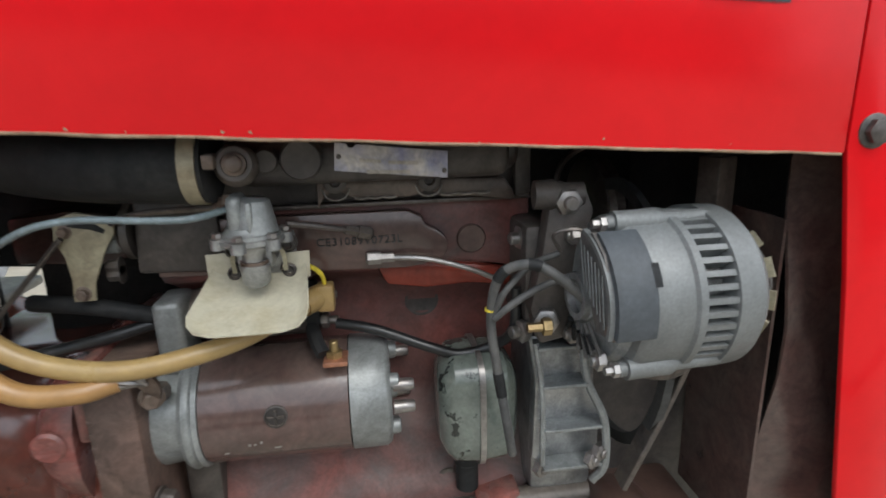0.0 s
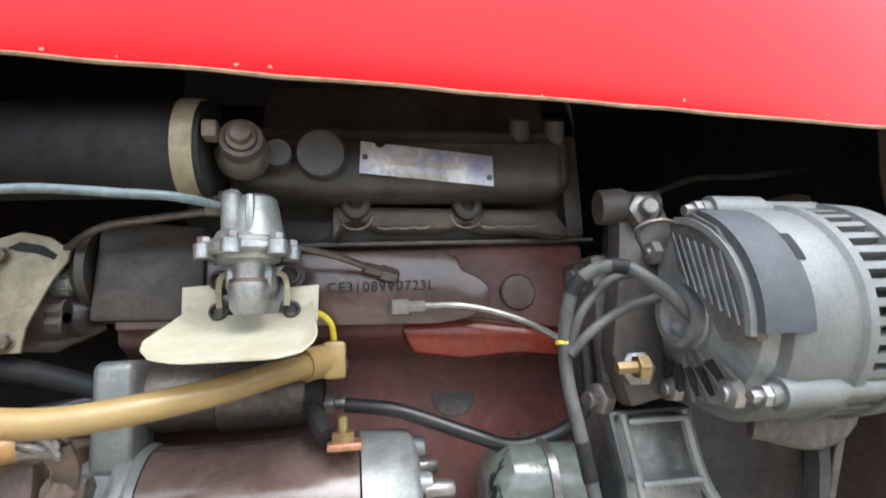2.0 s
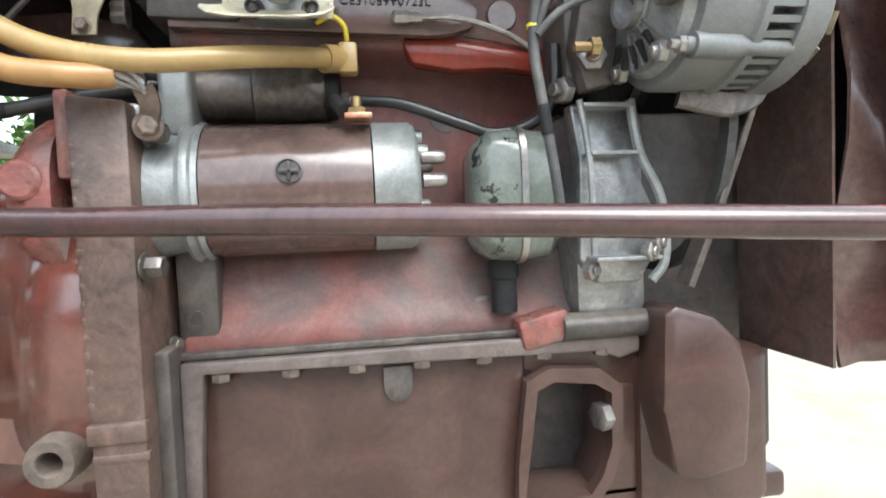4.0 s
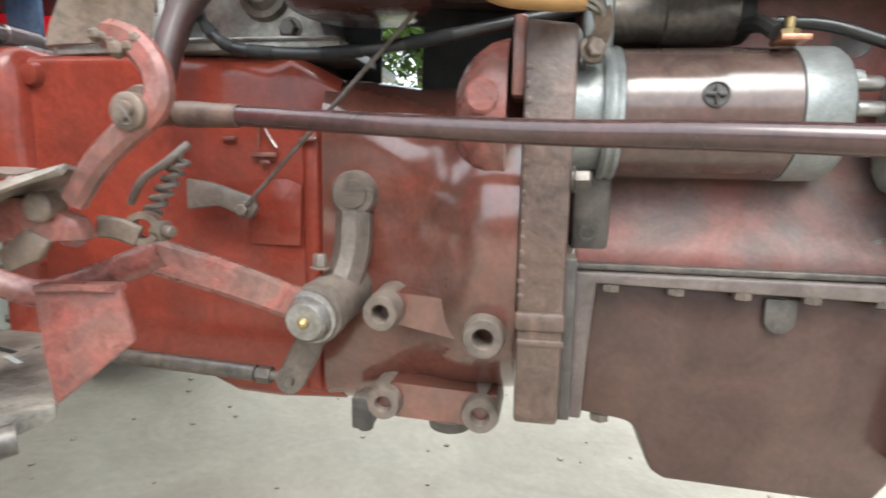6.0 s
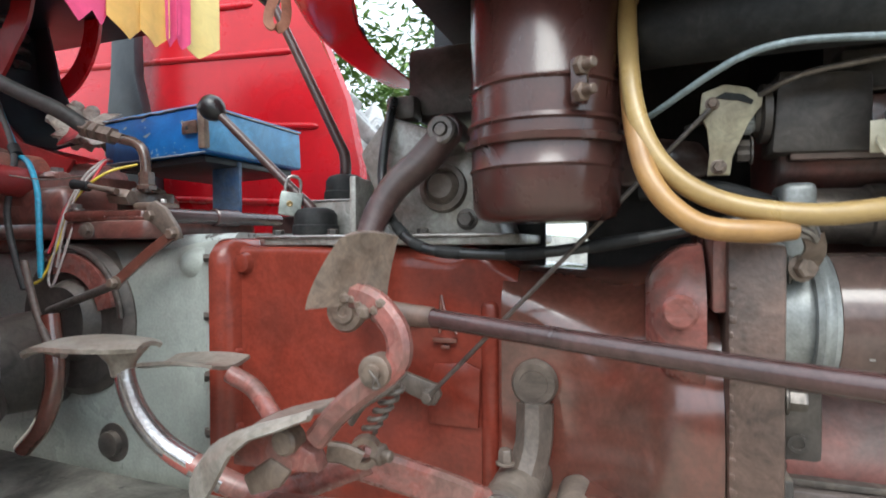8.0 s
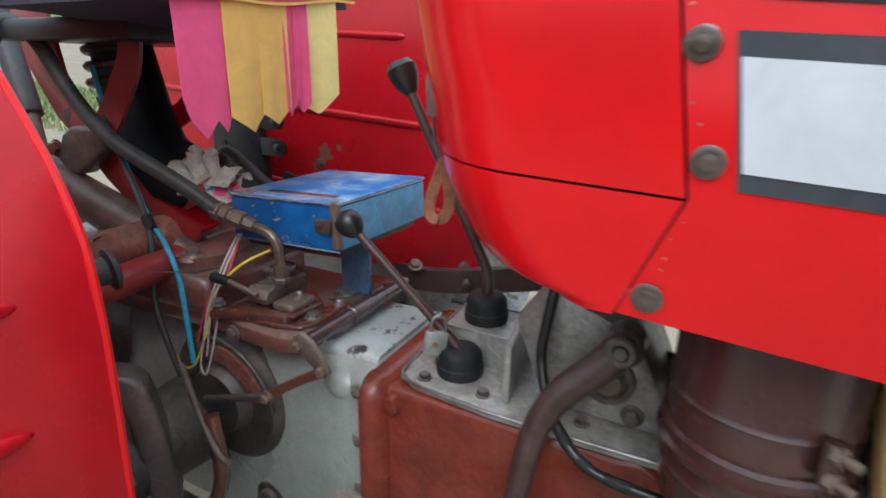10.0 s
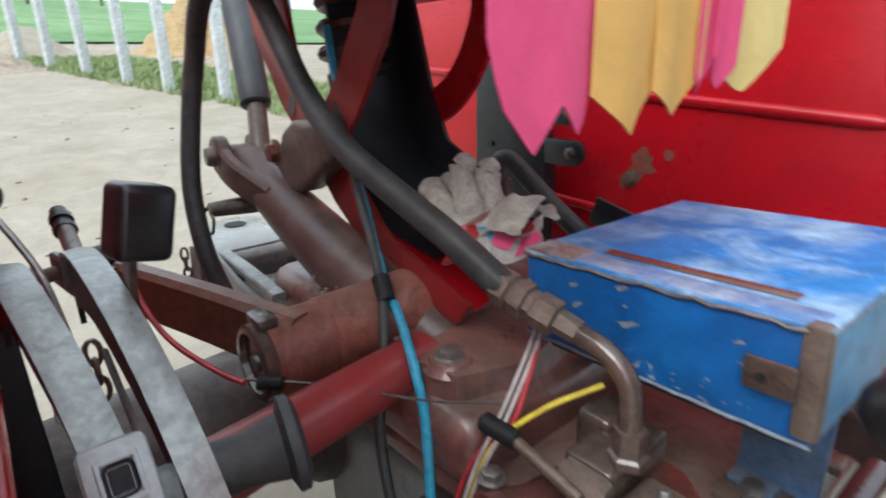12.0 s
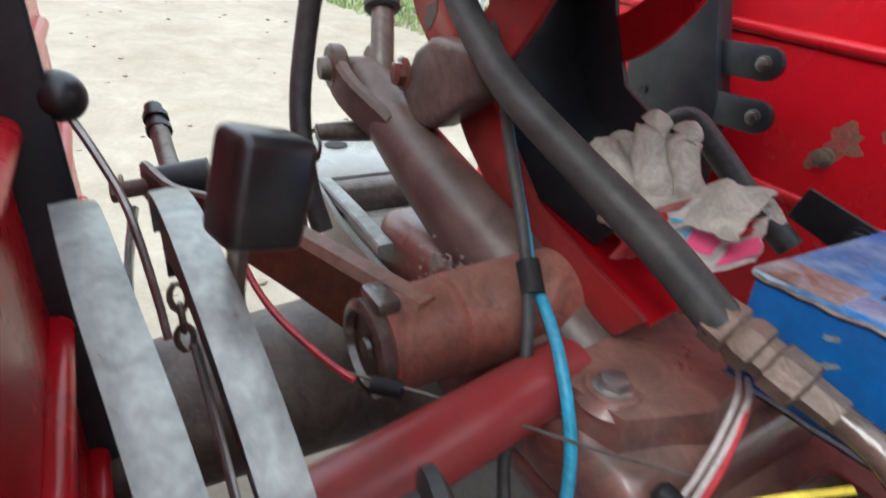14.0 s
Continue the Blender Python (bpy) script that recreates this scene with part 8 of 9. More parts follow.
# drawbar frame with plate
dr = empty_thing("hitch_bracket", (-1.4, 0.08, 0.8), "grey steel hitch bracket with a drilled top plate", "hitch")
bm = B()
o = [(-1.36, 0.022), (-1.45, 0.022), (-1.52, 0.055), (-1.54, 0.09), (-1.54, 0.13), (-1.46, 0.165), (-1.36, 0.165)]
prism(bm, o[::-1], (0, 0, 0.878), (1, 0, 0), (0, 1, 0), 0.008, 0.002)
part("top_plate", bm, GREY, dr)
bm = B()
lathe(bm, (-1.487, 0.095, 0.8865), (0, 0, 1), [(0, 0.017), (0.0012, 0.017), (0.0012, 0)], 20)
part("hole", bm, BLACK, dr, "dark round hole")
bm = B()
cyl(bm, (-1.335, 0.03, 0.865), (-1.335, 0.16, 0.865), 0.024, seg=22, bevel=0.004)
part("pivot_tube", bm, STEEL_DARK, dr)
bm = B()
bar(bm, [(-1.34, 0.025, 0.888), (-1.26, 0.026, 0.885), (-1.17, 0.026, 0.878)], 0.018, 0.012, (0, 0, 1), 3, bevel=0.002)
part("top_strip", bm, GALV, dr, "bright galvanised strip")
bm = B()
bar(bm, [(-1.34, 0.012, 0.872), (-1.25, 0.012, 0.852), (-1.15, 0.02, 0.838)], 0.008, 0.05, (0, 0, 1), 3, bevel=0.002)
part("side_cheek", bm, GREY, dr)
bm = B()
prism(bm, [(-1.34, 0.035), (-1.16, 0.035), (-1.12, 0.1), (-1.14, 0.2), (-1.34, 0.2)], (0, 0, 0.835), (1, 0, 0), (0, 1, 0), 0.02, 0.008)
part("web", bm, GREY, dr)
bm = B()
bar(bm, [(-1.43, 0.018, 0.88), (-1.42, 0.012, 0.83), (-1.40, 0.012, 0.76)], 0.014, 0.05, (1, 0, 0), 3, bevel=0.003)
part("leg", bm, BROWN, dr)
# check chain
bm = B()
for k in range(6):
    c = Vector((-1.445, 0.0, 0.868 - 0.015 * k))
    pts = [c + (Vector((0.005 * math.cos(a), 0, 0.0105 * math.sin(a))) if k % 2 else Vector((0, 0.005 * math.cos(a), 0.0105 * math.sin(a)))) for a in [2 * math.pi * i / 10 for i in range(11)]]
    tube(bm, pts, 0.002, 6, 1)
single("check_chain", bm, RUSTY, (-1.445, 0.0, 0.78), "short rusty check chain on the hitch", "chain")
bm = B()
for k in range(3):
    c = Vector((-1.12, -0.165, 0.90 - 0.018 * k))
    pts = [c + (Vector((0.006 * math.cos(a), 0, 0.012 * math.sin(a))) if k % 2 else Vector((0, 0.006 * math.cos(a), 0.012 * math.sin(a)))) for a in [2 * math.pi * i / 10 for i in range(11)]]
    tube(bm, pts, 0.0024, 6, 1)
single("chain_shackle", bm, RUSTY, (-1.12, -0.165, 0.85), "rusty chain links hanging from a stay", "chain")

# top link and rocker
tl = empty_thing("rocker_bracket", (-1.1, 0.15, 0.9), "dusty brown cast top link rocker", "bracket")
bm = B()
tube(bm, [(-1.305, 0.058, 1.025), (-1.29, 0.061, 1.012), (-1.245, 0.066, 0.986), (-1.16, 0.071, 0.95), (-1.06, 0.08, 0.912), (-0.93, 0.115, 0.85)], 0.0215, 24, 5, 0.042)
part("rocker_arm", bm, ROCKER, tl)
for y in (0.022, 0.068):
    bm = B()
    lathe(bm, (-1.312, y, 1.027), (0.1, 1, 0), [(0, 0.0), (0, 0.021), (0.003, 0.024), (0.014, 0.024), (0.017, 0.021), (0.017, 0)], 26)
    bar(bm, [(-1.315, y + 0.008, 1.03), (-1.28, y + 0.009, 1.008), (-1.22, 0.05, 0.98)], 0.04, 0.016, (0, -1, 0), 4, bevel=0.004)
    part("fork_lug", bm, ROCKER, tl)
bm = B()
lathe(bm, (-1.312, 0.012, 1.026), (0.1, 1, 0), [(0, 0.0), (0, 0.011), (0.01, 0.013), (0.07, 0.013), (0.08, 0.01), (0.08, 0)], 18)
part("rocker_pin", bm, BROWN, tl)
bm = B()
lathe(bm, (-1.29, 0.0, 0.965), (0.1, 1, 0), [(0, 0.009), (0.05, 0.012), (0.06, 0.012)], 14)
part("lower_pin", bm, STEEL_DARK, tl)
bm = B()
tube(bm, [(-1.295, 0.0, 0.968), (-1.305, -0.004, 0.955), (-1.3, -0.004, 0.937), (-1.285, -0.002, 0.937), (-1.28, 0.0, 0.955), (-1.295, 0.0, 0.968)], 0.002, 8, 5)
part("linch_ring", bm, STEEL_DARK, tl)
sk = empty_thing("top_link", (-1.3, 0.06, 1.03), "grey turnbuckle top link rod standing up", "top link")
bm = B()
cyl(bm, (-1.285, 0.072, 1.02), (-1.335, 0.094, 1.09), 0.0125, seg=18)
part("screw_rod", bm, BROWN, sk)
bm = B()
cyl(bm, (-1.331, 0.092, 1.082), (-1.46, 0.13, 1.3), 0.02, 0.0225, seg=24, bevel=0.003)
part("sleeve", bm, REGULATOR, sk, "blue-grey turnbuckle sleeve")

# seat frame: red channel, coil spring, curved arms
sf = empty_thing("seat_suspension", (-1.1, 0.2, 0.95), "red painted seat suspension frame with a dark channel", "seat frame")
bm = B()
prism(bm, [(-1.34, 1.3), (-1.315, 1.171), (-1.255, 1.085), (-1.2, 1.04), (-1.145, 0.986), (-1.055, 0.92), (-0.94, 0.905), (-0.92, 0.93), (-1.04, 0.965), (-1.10, 1.02), (-1.16, 1.075), (-1.21, 1.15), (-1.24, 1.3)], (0, 0.1, 0), (1, 0, 0), (0, 0, 1), 0.007, 0.0015)
part("side_plate", bm, SEAT_RED, sf)
rnd = random.Random(44)
bm = B()
prism(bm, [(-1.228 + r * math.cos(a) * 1.2 + 0.3 * r * math.sin(a), 1.09 + r * math.sin(a)) for a, r in [(6.283 * k / 13, rnd.uniform(0.006, 0.017)) for k in range(13)]], (0, 0.0935, 0), (1, 0, 0), (0, 0, 1), 0.001)
part("rust_hole", bm, BROWN_DARK, sf, "ragged rust hole in the plate")
bm = B()
rows = []
for x, z, w in ((-1.19, 1.3, 0.0), (-1.165, 1.19, 0), (-1.15, 1.1, 0), (-1.135, 1.03, 0), (-1.105, 0.985, 0), (-1.06, 0.962, 0), (-0.99, 0.95, 0)):
    rows.append([(x - 0.0 * k, 0.112 + 0.028 * k, z + 0.012 * k * (1 if z < 1.05 else 0.3)) for k in range(4)])
sheet(bm, rows, 0.005)
prism(bm, [(-1.19, 1.3), (-1.15, 1.1), (-1.13, 1.02), (-1.105, 0.985), (-1.03, 0.985), (-1.025, 1.03), (-1.065, 1.05), (-1.09, 1.10), (-1.12, 1.2), (-1.13, 1.3)], (0, 0.2, 0), (1, 0, 0), (0, 0, 1), 0.006, 0.0015)
part("inner_channel", bm, BLACK_PAINT, sf, "dark inner channel")
bm = B()
bar(bm, [(-1.2, 0.09, 1.03), (-1.14, 0.091, 1.062), (-1.105, 0.092, 1.092), (-1.07, 0.093, 1.136), (-1.036, 0.094, 1.19), (-1.02, 0.095, 1.3)], 0.05, 0.006, (0, -1, 0), 6)
part("curved_arm", bm, SEAT_RED, sf, "curved red flat arm")
bm = B()
bar(bm, [(-1.118, 0.2, 1.074), (-1.075, 0.2, 1.09), (-1.045, 0.2, 1.113), (-1.022, 0.2, 1.146), (-1.008, 0.2, 1.19), (-1.0, 0.2, 1.3)], 0.038, 0.006, (0, -1, 0), 6)
part("curved_arm", bm, RED_SHADED, sf, "curved red flat arm")
bm = B()
prism(bm, [(-1.23, 1.018), (-1.205, 1.06), (-1.175, 1.076), (-1.10, 1.074), (-1.097, 1.04), (-1.172, 0.994), (-1.2, 0.994)], (0, 0.099, 0), (1, 0, 0), (0, 0, 1), 0.034, 0.007, 3)
part("pivot_block", bm, BROWN, sf, "dusty brown square arm end")
bm = B()
bolt(bm, (-1.225, 0.066, 1.035), (0, -1, 0), 0.012, 0.008)
part("pivot_bolt", bm, OXIDE, sf)
bm = B()
sheet(bm, [[(-1.12 + 0.2 * i / 6, 0.1 + 0.02 * j, 0.968 - 0.045 * i / 6 + 0.004 * j) for j in range(3)] for i in range(7)], 0.004)
part("lower_plate", bm, RED_SHADED, sf)
bm = B()
lathe(bm, (-1.112, 0.193, 1.024), (0.3, -1, 0.2), [(0, 0.0055), (0.002, 0.0055), (0.002, 0)], 14)
part("light_hole", bm, PALE, sf, "small pale hole")
spr = B()
pts = [(-1.172 + 0.034 * math.cos(a), 0.15 + 0.034 * math.sin(a), 1.125 + 0.0042 * a) for a in [i * 0.42 for i in range(110)]]
tube(spr, pts, 0.0078, 8, 1)
single("coil_spring", spr, STEEL_DARK, (-1.172, 0.15, 1.12), "heavy dark coil spring of the seat", "spring")

# gloves and a printed packet
def crumple(c, sx, sy, h, seed, n=26, lean=0.0):
    rows = []
    for i in range(n):
        row = []
        for j in range(n):
            u, v = i / (n - 1) - .5, j / (n - 1) - .5
            fold = 0.5 + 0.8 * noise.noise(Vector((u * 4 + seed, v * 4, seed))) + 0.45 * noise.noise(Vector((u * 9, v * 7 + seed, seed))) + 0.05 * noise.noise(Vector((u * 20, v * 20, seed)))
            e = 1.0 - 0.9 * max(abs(u), abs(v)) * 2 * 0.6
            row.append((c[0] + sx * u + 0.2 * sx * noise.noise(Vector((v * 5, seed, u * 3))), c[1] + sy * v + 0.2 * sy * noise.noise(Vector((u * 5, v * 3, seed))), c[2] + h * (fold + 0.55 * e) + lean * u))
        rows.append(row)
    return rows


def finger(bm, pts, r, seed, squash=0.8):
    """A limp stuffed-looking cloth finger with creases."""
    line = curve_points(pts, 9)
    n = len(line)
    cuts = []
    for i, p in enumerate(line):
        d = (line[min(i + 1, n - 1)] - line[max(i - 1, 0)]).normalized()
        u, v, _ = basis(d)
        f = i / (n - 1)
        rr = r * min(1, 0.35 + 3 * f, 0.35 + 4 * (1 - f)) * (1 + 0.22 * noise.noise(Vector((f * 7, seed, 0.4))))
        cuts.append([p + (u * math.cos(a) + v * squash * math.sin(a)) * rr * (1 + 0.22 * noise.noise(Vector((math.cos(a) * 1.6, math.sin(a) * 1.6 + seed, f * 5)))) for a in [6.283 * k / 16 for k in range(16)]])
    return loft(bm, cuts)


def drape(c0, c1, drop, depth, seed, n=22):
    """A limp flap of cloth hanging from an edge c0-c1 and folding forward."""
    a, b = Vector(c0), Vector(c1)
    rows = []
    for i in range(n):
        s = i / (n - 1)
        top = a.lerp(b, s) + Vector((0, 0, 0.006 * math.sin(s * 9 + seed)))
        row = []
        for j in range(12):
            f = j / 11
            wav = 0.009 * noise.noise(Vector((s * 4.5 + seed, f * 2.2, seed))) + 0.004 * noise.noise(Vector((s * 11, f * 6, seed)))
            row.append(top + Vector((depth * f * 0.3 + 0.5 * wav, -depth * f + wav, -drop * f ** 1.4 + 0.6 * wav)))
        rows.append(row)
    return rows


glove = empty_thing("work_glove", (-0.985, 0.15, 0.95), "crumpled dirty grey cotton work glove", "glove")
for pts, r, sd in (([(-0.965, 0.152, 0.968), (-0.985, 0.154, 1.0), (-1.0, 0.158, 1.03), (-0.992, 0.166, 1.042)], 0.0145, 1.0),
                   ([(-0.955, 0.165, 0.972), (-0.972, 0.172, 1.003), (-0.986, 0.178, 1.028), (-0.976, 0.184, 1.034)], 0.0135, 2.0),
                   ([(-0.975, 0.14, 0.968), (-1.0, 0.138, 0.993), (-1.02, 0.136, 1.012), (-1.028, 0.14, 1.002)], 0.0135, 3.0),
                   ([(-0.985, 0.17, 0.97), (-1.01, 0.178, 0.995), (-1.035, 0.176, 1.012), (-1.05, 0.17, 1.0)], 0.0125, 4.0)):
    bm = B()
    finger(bm, pts, r, sd)
    part("finger", bm, RAG, glove, "", 80)
bm = B()
sheet(bm, crumple((-0.985, 0.165, 0.958), 0.075, 0.08, 0.018, 2.2, 30), 0.003)
part("palm", bm, RAG, glove, "", 80)
glove2 = empty_thing("work_glove", (-0.94, 0.14, 0.955), "second dirty cotton glove with its pale cuff spread out", "glove")
bm = B()
sheet(bm, drape((-0.995, 0.135, 0.992), (-0.905, 0.165, 1.02), 0.022, 0.03, 1.3), 0.0025)
part("cuff", bm, RAG, glove2, "paler knitted cuff", 80)
bm = B()
sheet(bm, crumple((-0.945, 0.165, 0.972), 0.07, 0.06, 0.018, 5.1, 26, 0.02), 0.003)
part("palm", bm, RAG, glove2, "", 80)
pk = empty_thing("printed_packet", (-0.925, 0.135, 0.965), "crumpled red and white plastic packet", "packet")
bm = B()
sheet(bm, drape((-0.965, 0.118, 0.994), (-0.9, 0.165, 1.0), 0.03, 0.016, 4.4), 0.0015)
part("film", bm, WIRE_WHITE, pk)
rnd = random.Random(6)
base = drape((-0.965, 0.118, 0.994), (-0.9, 0.165, 1.0), 0.03, 0.016, 4.4)
for k, (i0, i1, j0, j1, mt) in enumerate(((0, 6, 2, 11, WIRE_RED), (7, 10, 5, 9, CYAN), (10, 15, 3, 8, PINK), (14, 19, 1, 5, WIRE_RED), (3, 8, 0, 3, PINKRED), (16, 21, 6, 10, PINK))):
    bm = B()
    sheet(bm, [[base[i][j] + Vector((0.0004, -0.0016 - 0.0002 * k, 0.0008)) for j in range(j0, j1 + 1)] for i in range(i0, i1 + 1)], 0.0006)
    part("printed_patch", bm, mt, pk, "coloured print patch")
bm = B()
tube(bm, [(-1.07, 0.285, 0.985), (-1.072, 0.28, 1.01), (-1.05, 0.277, 1.02), (-1.02, 0.28, 1.0), (-0.98, 0.29, 0.965), (-0.94, 0.3, 0.935)], 0.0115, 12, 6)
bhose = empty_thing("brake_hose", (-1.05, 0.28, 0.97), "dusty grey-black hose behind the gloves", "hose")
part("rubber", bm, BLACK_DUSTY, bhose)
bm = B()
tube(bm, [(-1.07, 0.285, 0.992), (-1.069, 0.286, 0.972)], 0.0128, 14)
part("ferrule", bm, STEEL_DARK, bhose, "dull metal end ferrule")
bm = B()
prism(bm, [(-0.96, 0.955), (-0.87, 0.93), (-0.87, 0.965), (-0.95, 0.985)], (0, 0.32, 0), (1, 0, 0), (0, 0, 1), 0.006, 0.002)
bolt(bm, (-0.9, 0.313, 0.958), (0, -1, 0), 0.008, 0.006)
single("dark_bracket", bm, BLACK_PAINT, (-0.92, 0.32, 0.93), "dark bolted bracket behind the tool box", "bracket")

# seat cloth with pennants, hanging across the seat's front
sc = empty_thing("pennant_cloth", (-0.77, 0.12, 1.25), "cream seat cloth with a braided border and cloth pennants", "cloth")
FX = -0.764
bm = B()
rows = [[(FX - 0.35 + 0.35 * i / 8, -0.065 + 0.36 * j / 16, 1.262 + 0.03 * (j / 16) + 0.012 * math.sin(j * 1.1) * (i / 8) + 0.02 * math.sin(i * .4)) for j in range(17)] for i in range(9)]
sheet(bm, rows, 0.004)
part("seat_cover", bm, CREAM_CLOTH, sc)
for k, mat2 in enumerate((WIRE_YELLOW, NAVY, WIRE_RED, GOLD)):
    bm = B()
    bar(bm, [(FX + 0.004, -0.058 + 0.35 * i / 10, 1.2565 - 0.0034 * k + 0.0075 * i / 2.6 + 0.003 * math.sin(i * .9) - 0.004) for i in range(11)], 0.003, 0.0038, (0, 0, 1), 2)
    part("braid", bm, mat2, sc)


def pennant(y0, y1, tips, mat2, lab, phase):
    """A hanging strip with a pointed lower edge, given as (share of width, z)."""
    n, m2 = 16, 12
    back = 0.0012 * math.sin(40 * y0)
    at = np.array([t[0] for t in tips])
    zs = np.array([t[1] for t in tips])
    rows = []
    for i in range(n + 1):
        s = i / n
        zb = float(np.interp(s, at, zs))
        row = []
        for k in range(m2 + 1):
            f = k / m2
            y = y0 + (y1 - y0) * s
            top = 1.248 + 0.075 * (y + 0.05)
            row.append((FX + back + 0.04 * (y1 - y0) * (s - 0.5) + 0.0025 * math.sin(3.4 * s + phase) * (0.4 + f) + 0.0012 * math.sin(8 * s + 2 * phase + 1.5 * f) * f, y, top + (zb - top) * f))
        rows.append(row)
    bm = B()
    sheet(bm, rows, 0.0012)
    return part("pennant", bm, mat2, sc, lab)


pennant(-0.040, 0.033, [(0, 1.14), (0.1, 1.113), (0.38, 1.09), (0.62, 1.112), (0.83, 1.095), (1.0, 1.12)], PINK, "pink pointed pennant", 0.3)
pennant(0.027, 0.088, [(0, 1.114), (0.62, 1.092), (1.0, 1.114)], GOLD, "golden pointed pennant", 1.2)
pennant(0.084, 0.140, [(0, 1.114), (0.58, 1.098), (1.0, 1.12)], GOLD, "golden pointed pennant", 2.1)
pennant(0.132, 0.161, [(0, 1.118), (0.45, 1.107), (1.0, 1.135)], PINK, "narrow pink pennant", 2.6)
pennant(0.153, 0.182, [(0, 1.13), (0.55, 1.111), (1.0, 1.125)], PINK, "narrow pink pennant", 3.1)
pennant(0.174, 0.246, [(0, 1.12), (0.42, 1.107), (1.0, 1.136)], LEMON, "pale yellow pointed pennant", 3.8)
bm = B()
rows = [[(-1.12 + 0.34 * i / 12, -0.06 + 0.36 * j / 10, 1.243 + 0.02 * (j / 10) - 0.03 * math.sin(math.pi * j / 10) * math.sin(math.pi * i / 12)) for j in range(11)] for i in range(13)]
sheet(bm, rows, 0.012)
single("seat_cushion", bm, NAVY, (-1.0, 0.1, 1.23), "dark navy seat cushion underside", "seat")

# added black block that stands for the darkness under the seat
bm = B()
block(bm, (-1.26, 0.02, 1.206), (-0.93, 0.3, 1.238), 0.008)
single("under_seat_block", bm, BLACK_PAINT, (-1.1, 0.15, 1.206), "black block added under the seat cushion to darken the space", "seat pan")

# quadrant strips and levers beside the near fender
gr = empty_thing("quadrant", (-0.9, -0.2, 0.8), "pair of curved galvanised quadrant strips", "quadrant")
for pts, half in (([(-1.07, -0.214, 0.975), (-1.052, -0.211, 1.003), (-1.0, -0.206, 1.018), (-0.94, -0.2, 1.01), (-0.89, -0.193, 0.986), (-0.852, -0.188, 0.952), (-0.823, -0.184, 0.905), (-0.8, -0.181, 0.86), (-0.79, -0.18, 0.835)], 0.0093),
                  ([(-1.05, -0.168, 0.985), (-1.036, -0.168, 1.011), (-0.99, -0.166, 1.018), (-0.93, -0.163, 1.006), (-0.882, -0.16, 0.984), (-0.846, -0.157, 0.952), (-0.822, -0.154, 0.915), (-0.816, -0.152, 0.888), (-0.832, -0.154, 0.863), (-0.868, -0.16, 0.84)], 0.0081)):
    line = curve_points(pts, 6)
    bm = B()
    sheet(bm, [[p + Vector((0, w * half, 0.0012 * (1 - abs(w)))) for w in (-1, -0.92, 0, 0.92, 1)] for p in line], 0.003)
    part("strip", bm, GALV, gr)
    bm = B()
    sheet(bm, [[p + Vector((-0.004, -0.6 * half, -0.005 - 0.034 * k)) for k in (0, 1)] for p in line[2:-14]], 0.004)
    part("backing", bm, BLACK_PAINT, gr)
SC = Matrix.Translation((-0.85, -0.187, 0.9545)) @ turn("Y", 48)
bm = B()
t = bmesh.new()
block(t, (-0.019, -0.0145, 0.0), (0.019, 0.0145, 0.007), 0.004)
for lo, hi in (((-0.011, -0.008, 0.006), (-0.008, 0.008, 0.009)), ((0.008, -0.008, 0.006), (0.011, 0.008, 0.009)), ((-0.011, -0.009, 0.006), (0.011, -0.0065, 0.009)), ((-0.011, 0.0065, 0.006), (0.011, 0.009, 0.009))):
    block(t, lo, hi, 0.001)
bmesh.ops.transform(t, matrix=SC, verts=t.verts)
join(bm, t)
clip = part("stop_clip", bm, PALE, gr, "cast sliding stop")
bm = B()
t = bmesh.new()
block(t, (-0.008, -0.0066, 0.0065), (0.008, 0.0066, 0.0074))
bmesh.ops.transform(t, matrix=SC, verts=t.verts)
join(bm, t)
part("recess", bm, DARK_FILL, clip, "dark slot in the stop")
bm = B()
tube(bm, [(-0.95, -0.172, 0.975), (-0.9, -0.17, 0.935), (-0.85, -0.17, 0.875)], 0.002, 8, 4)
part("link_rod", bm, STEEL, gr)
lv = empty_thing("control_lever", (-1.1, -0.19, 0.9), "thin bent lever with a black ball knob", "lever", "control levers")
bm = B()
tube(bm, [(-1.135, -0.208, 1.035), (-1.115, -0.196, 1.01), (-1.10, -0.186, 0.98), (-1.08, -0.18, 0.93), (-1.07, -0.178, 0.90)], 0.0028, 8, 5)
part("rod", bm, STEEL, lv)
bm = B()
t = bmesh.new()
bmesh.ops.create_uvsphere(t, u_segments=20, v_segments=14, radius=0.0155)
bmesh.ops.translate(t, verts=t.verts, vec=(-1.137, -0.21, 1.043))
join(bm, t)
part("knob", bm, BLACK_GLOSS, lv)
bl = empty_thing("control_pad", (-0.91, -0.15, 0.95), "black plastic hand pad on a flat rusty lever", "lever", "control levers")
bm = B()
block(bm, (-0.932, -0.161, 1.034), (-0.908, -0.131, 1.075), 0.005, turn("Z", 12) @ turn("X", -14), 3)
part("pad", bm, BLACK_GLOSS, bl)
bm = B()
bar(bm, [(-0.922, -0.152, 1.045), (-0.945, -0.152, 1.015), (-0.965, -0.15, 0.985), (-0.965, -0.148, 0.93), (-0.96, -0.145, 0.88)], 0.004, 0.015, (1, 0, 0), 5)
part("stem", bm, RUSTY, bl)
bm = B()
bar(bm, [(-1.14, -0.2425, 1.35), (-1.132, -0.24, 1.12), (-1.13, -0.237, 0.95), (-1.13, -0.236, 0.7)], 0.05, 0.01, (1, 0, 0), 5, bevel=0.002)
single("roll_bar_post", bm, BLACK_PAINT, (-1.1, -0.23, 0.7), "flat black painted steel post beside the fender", "post")
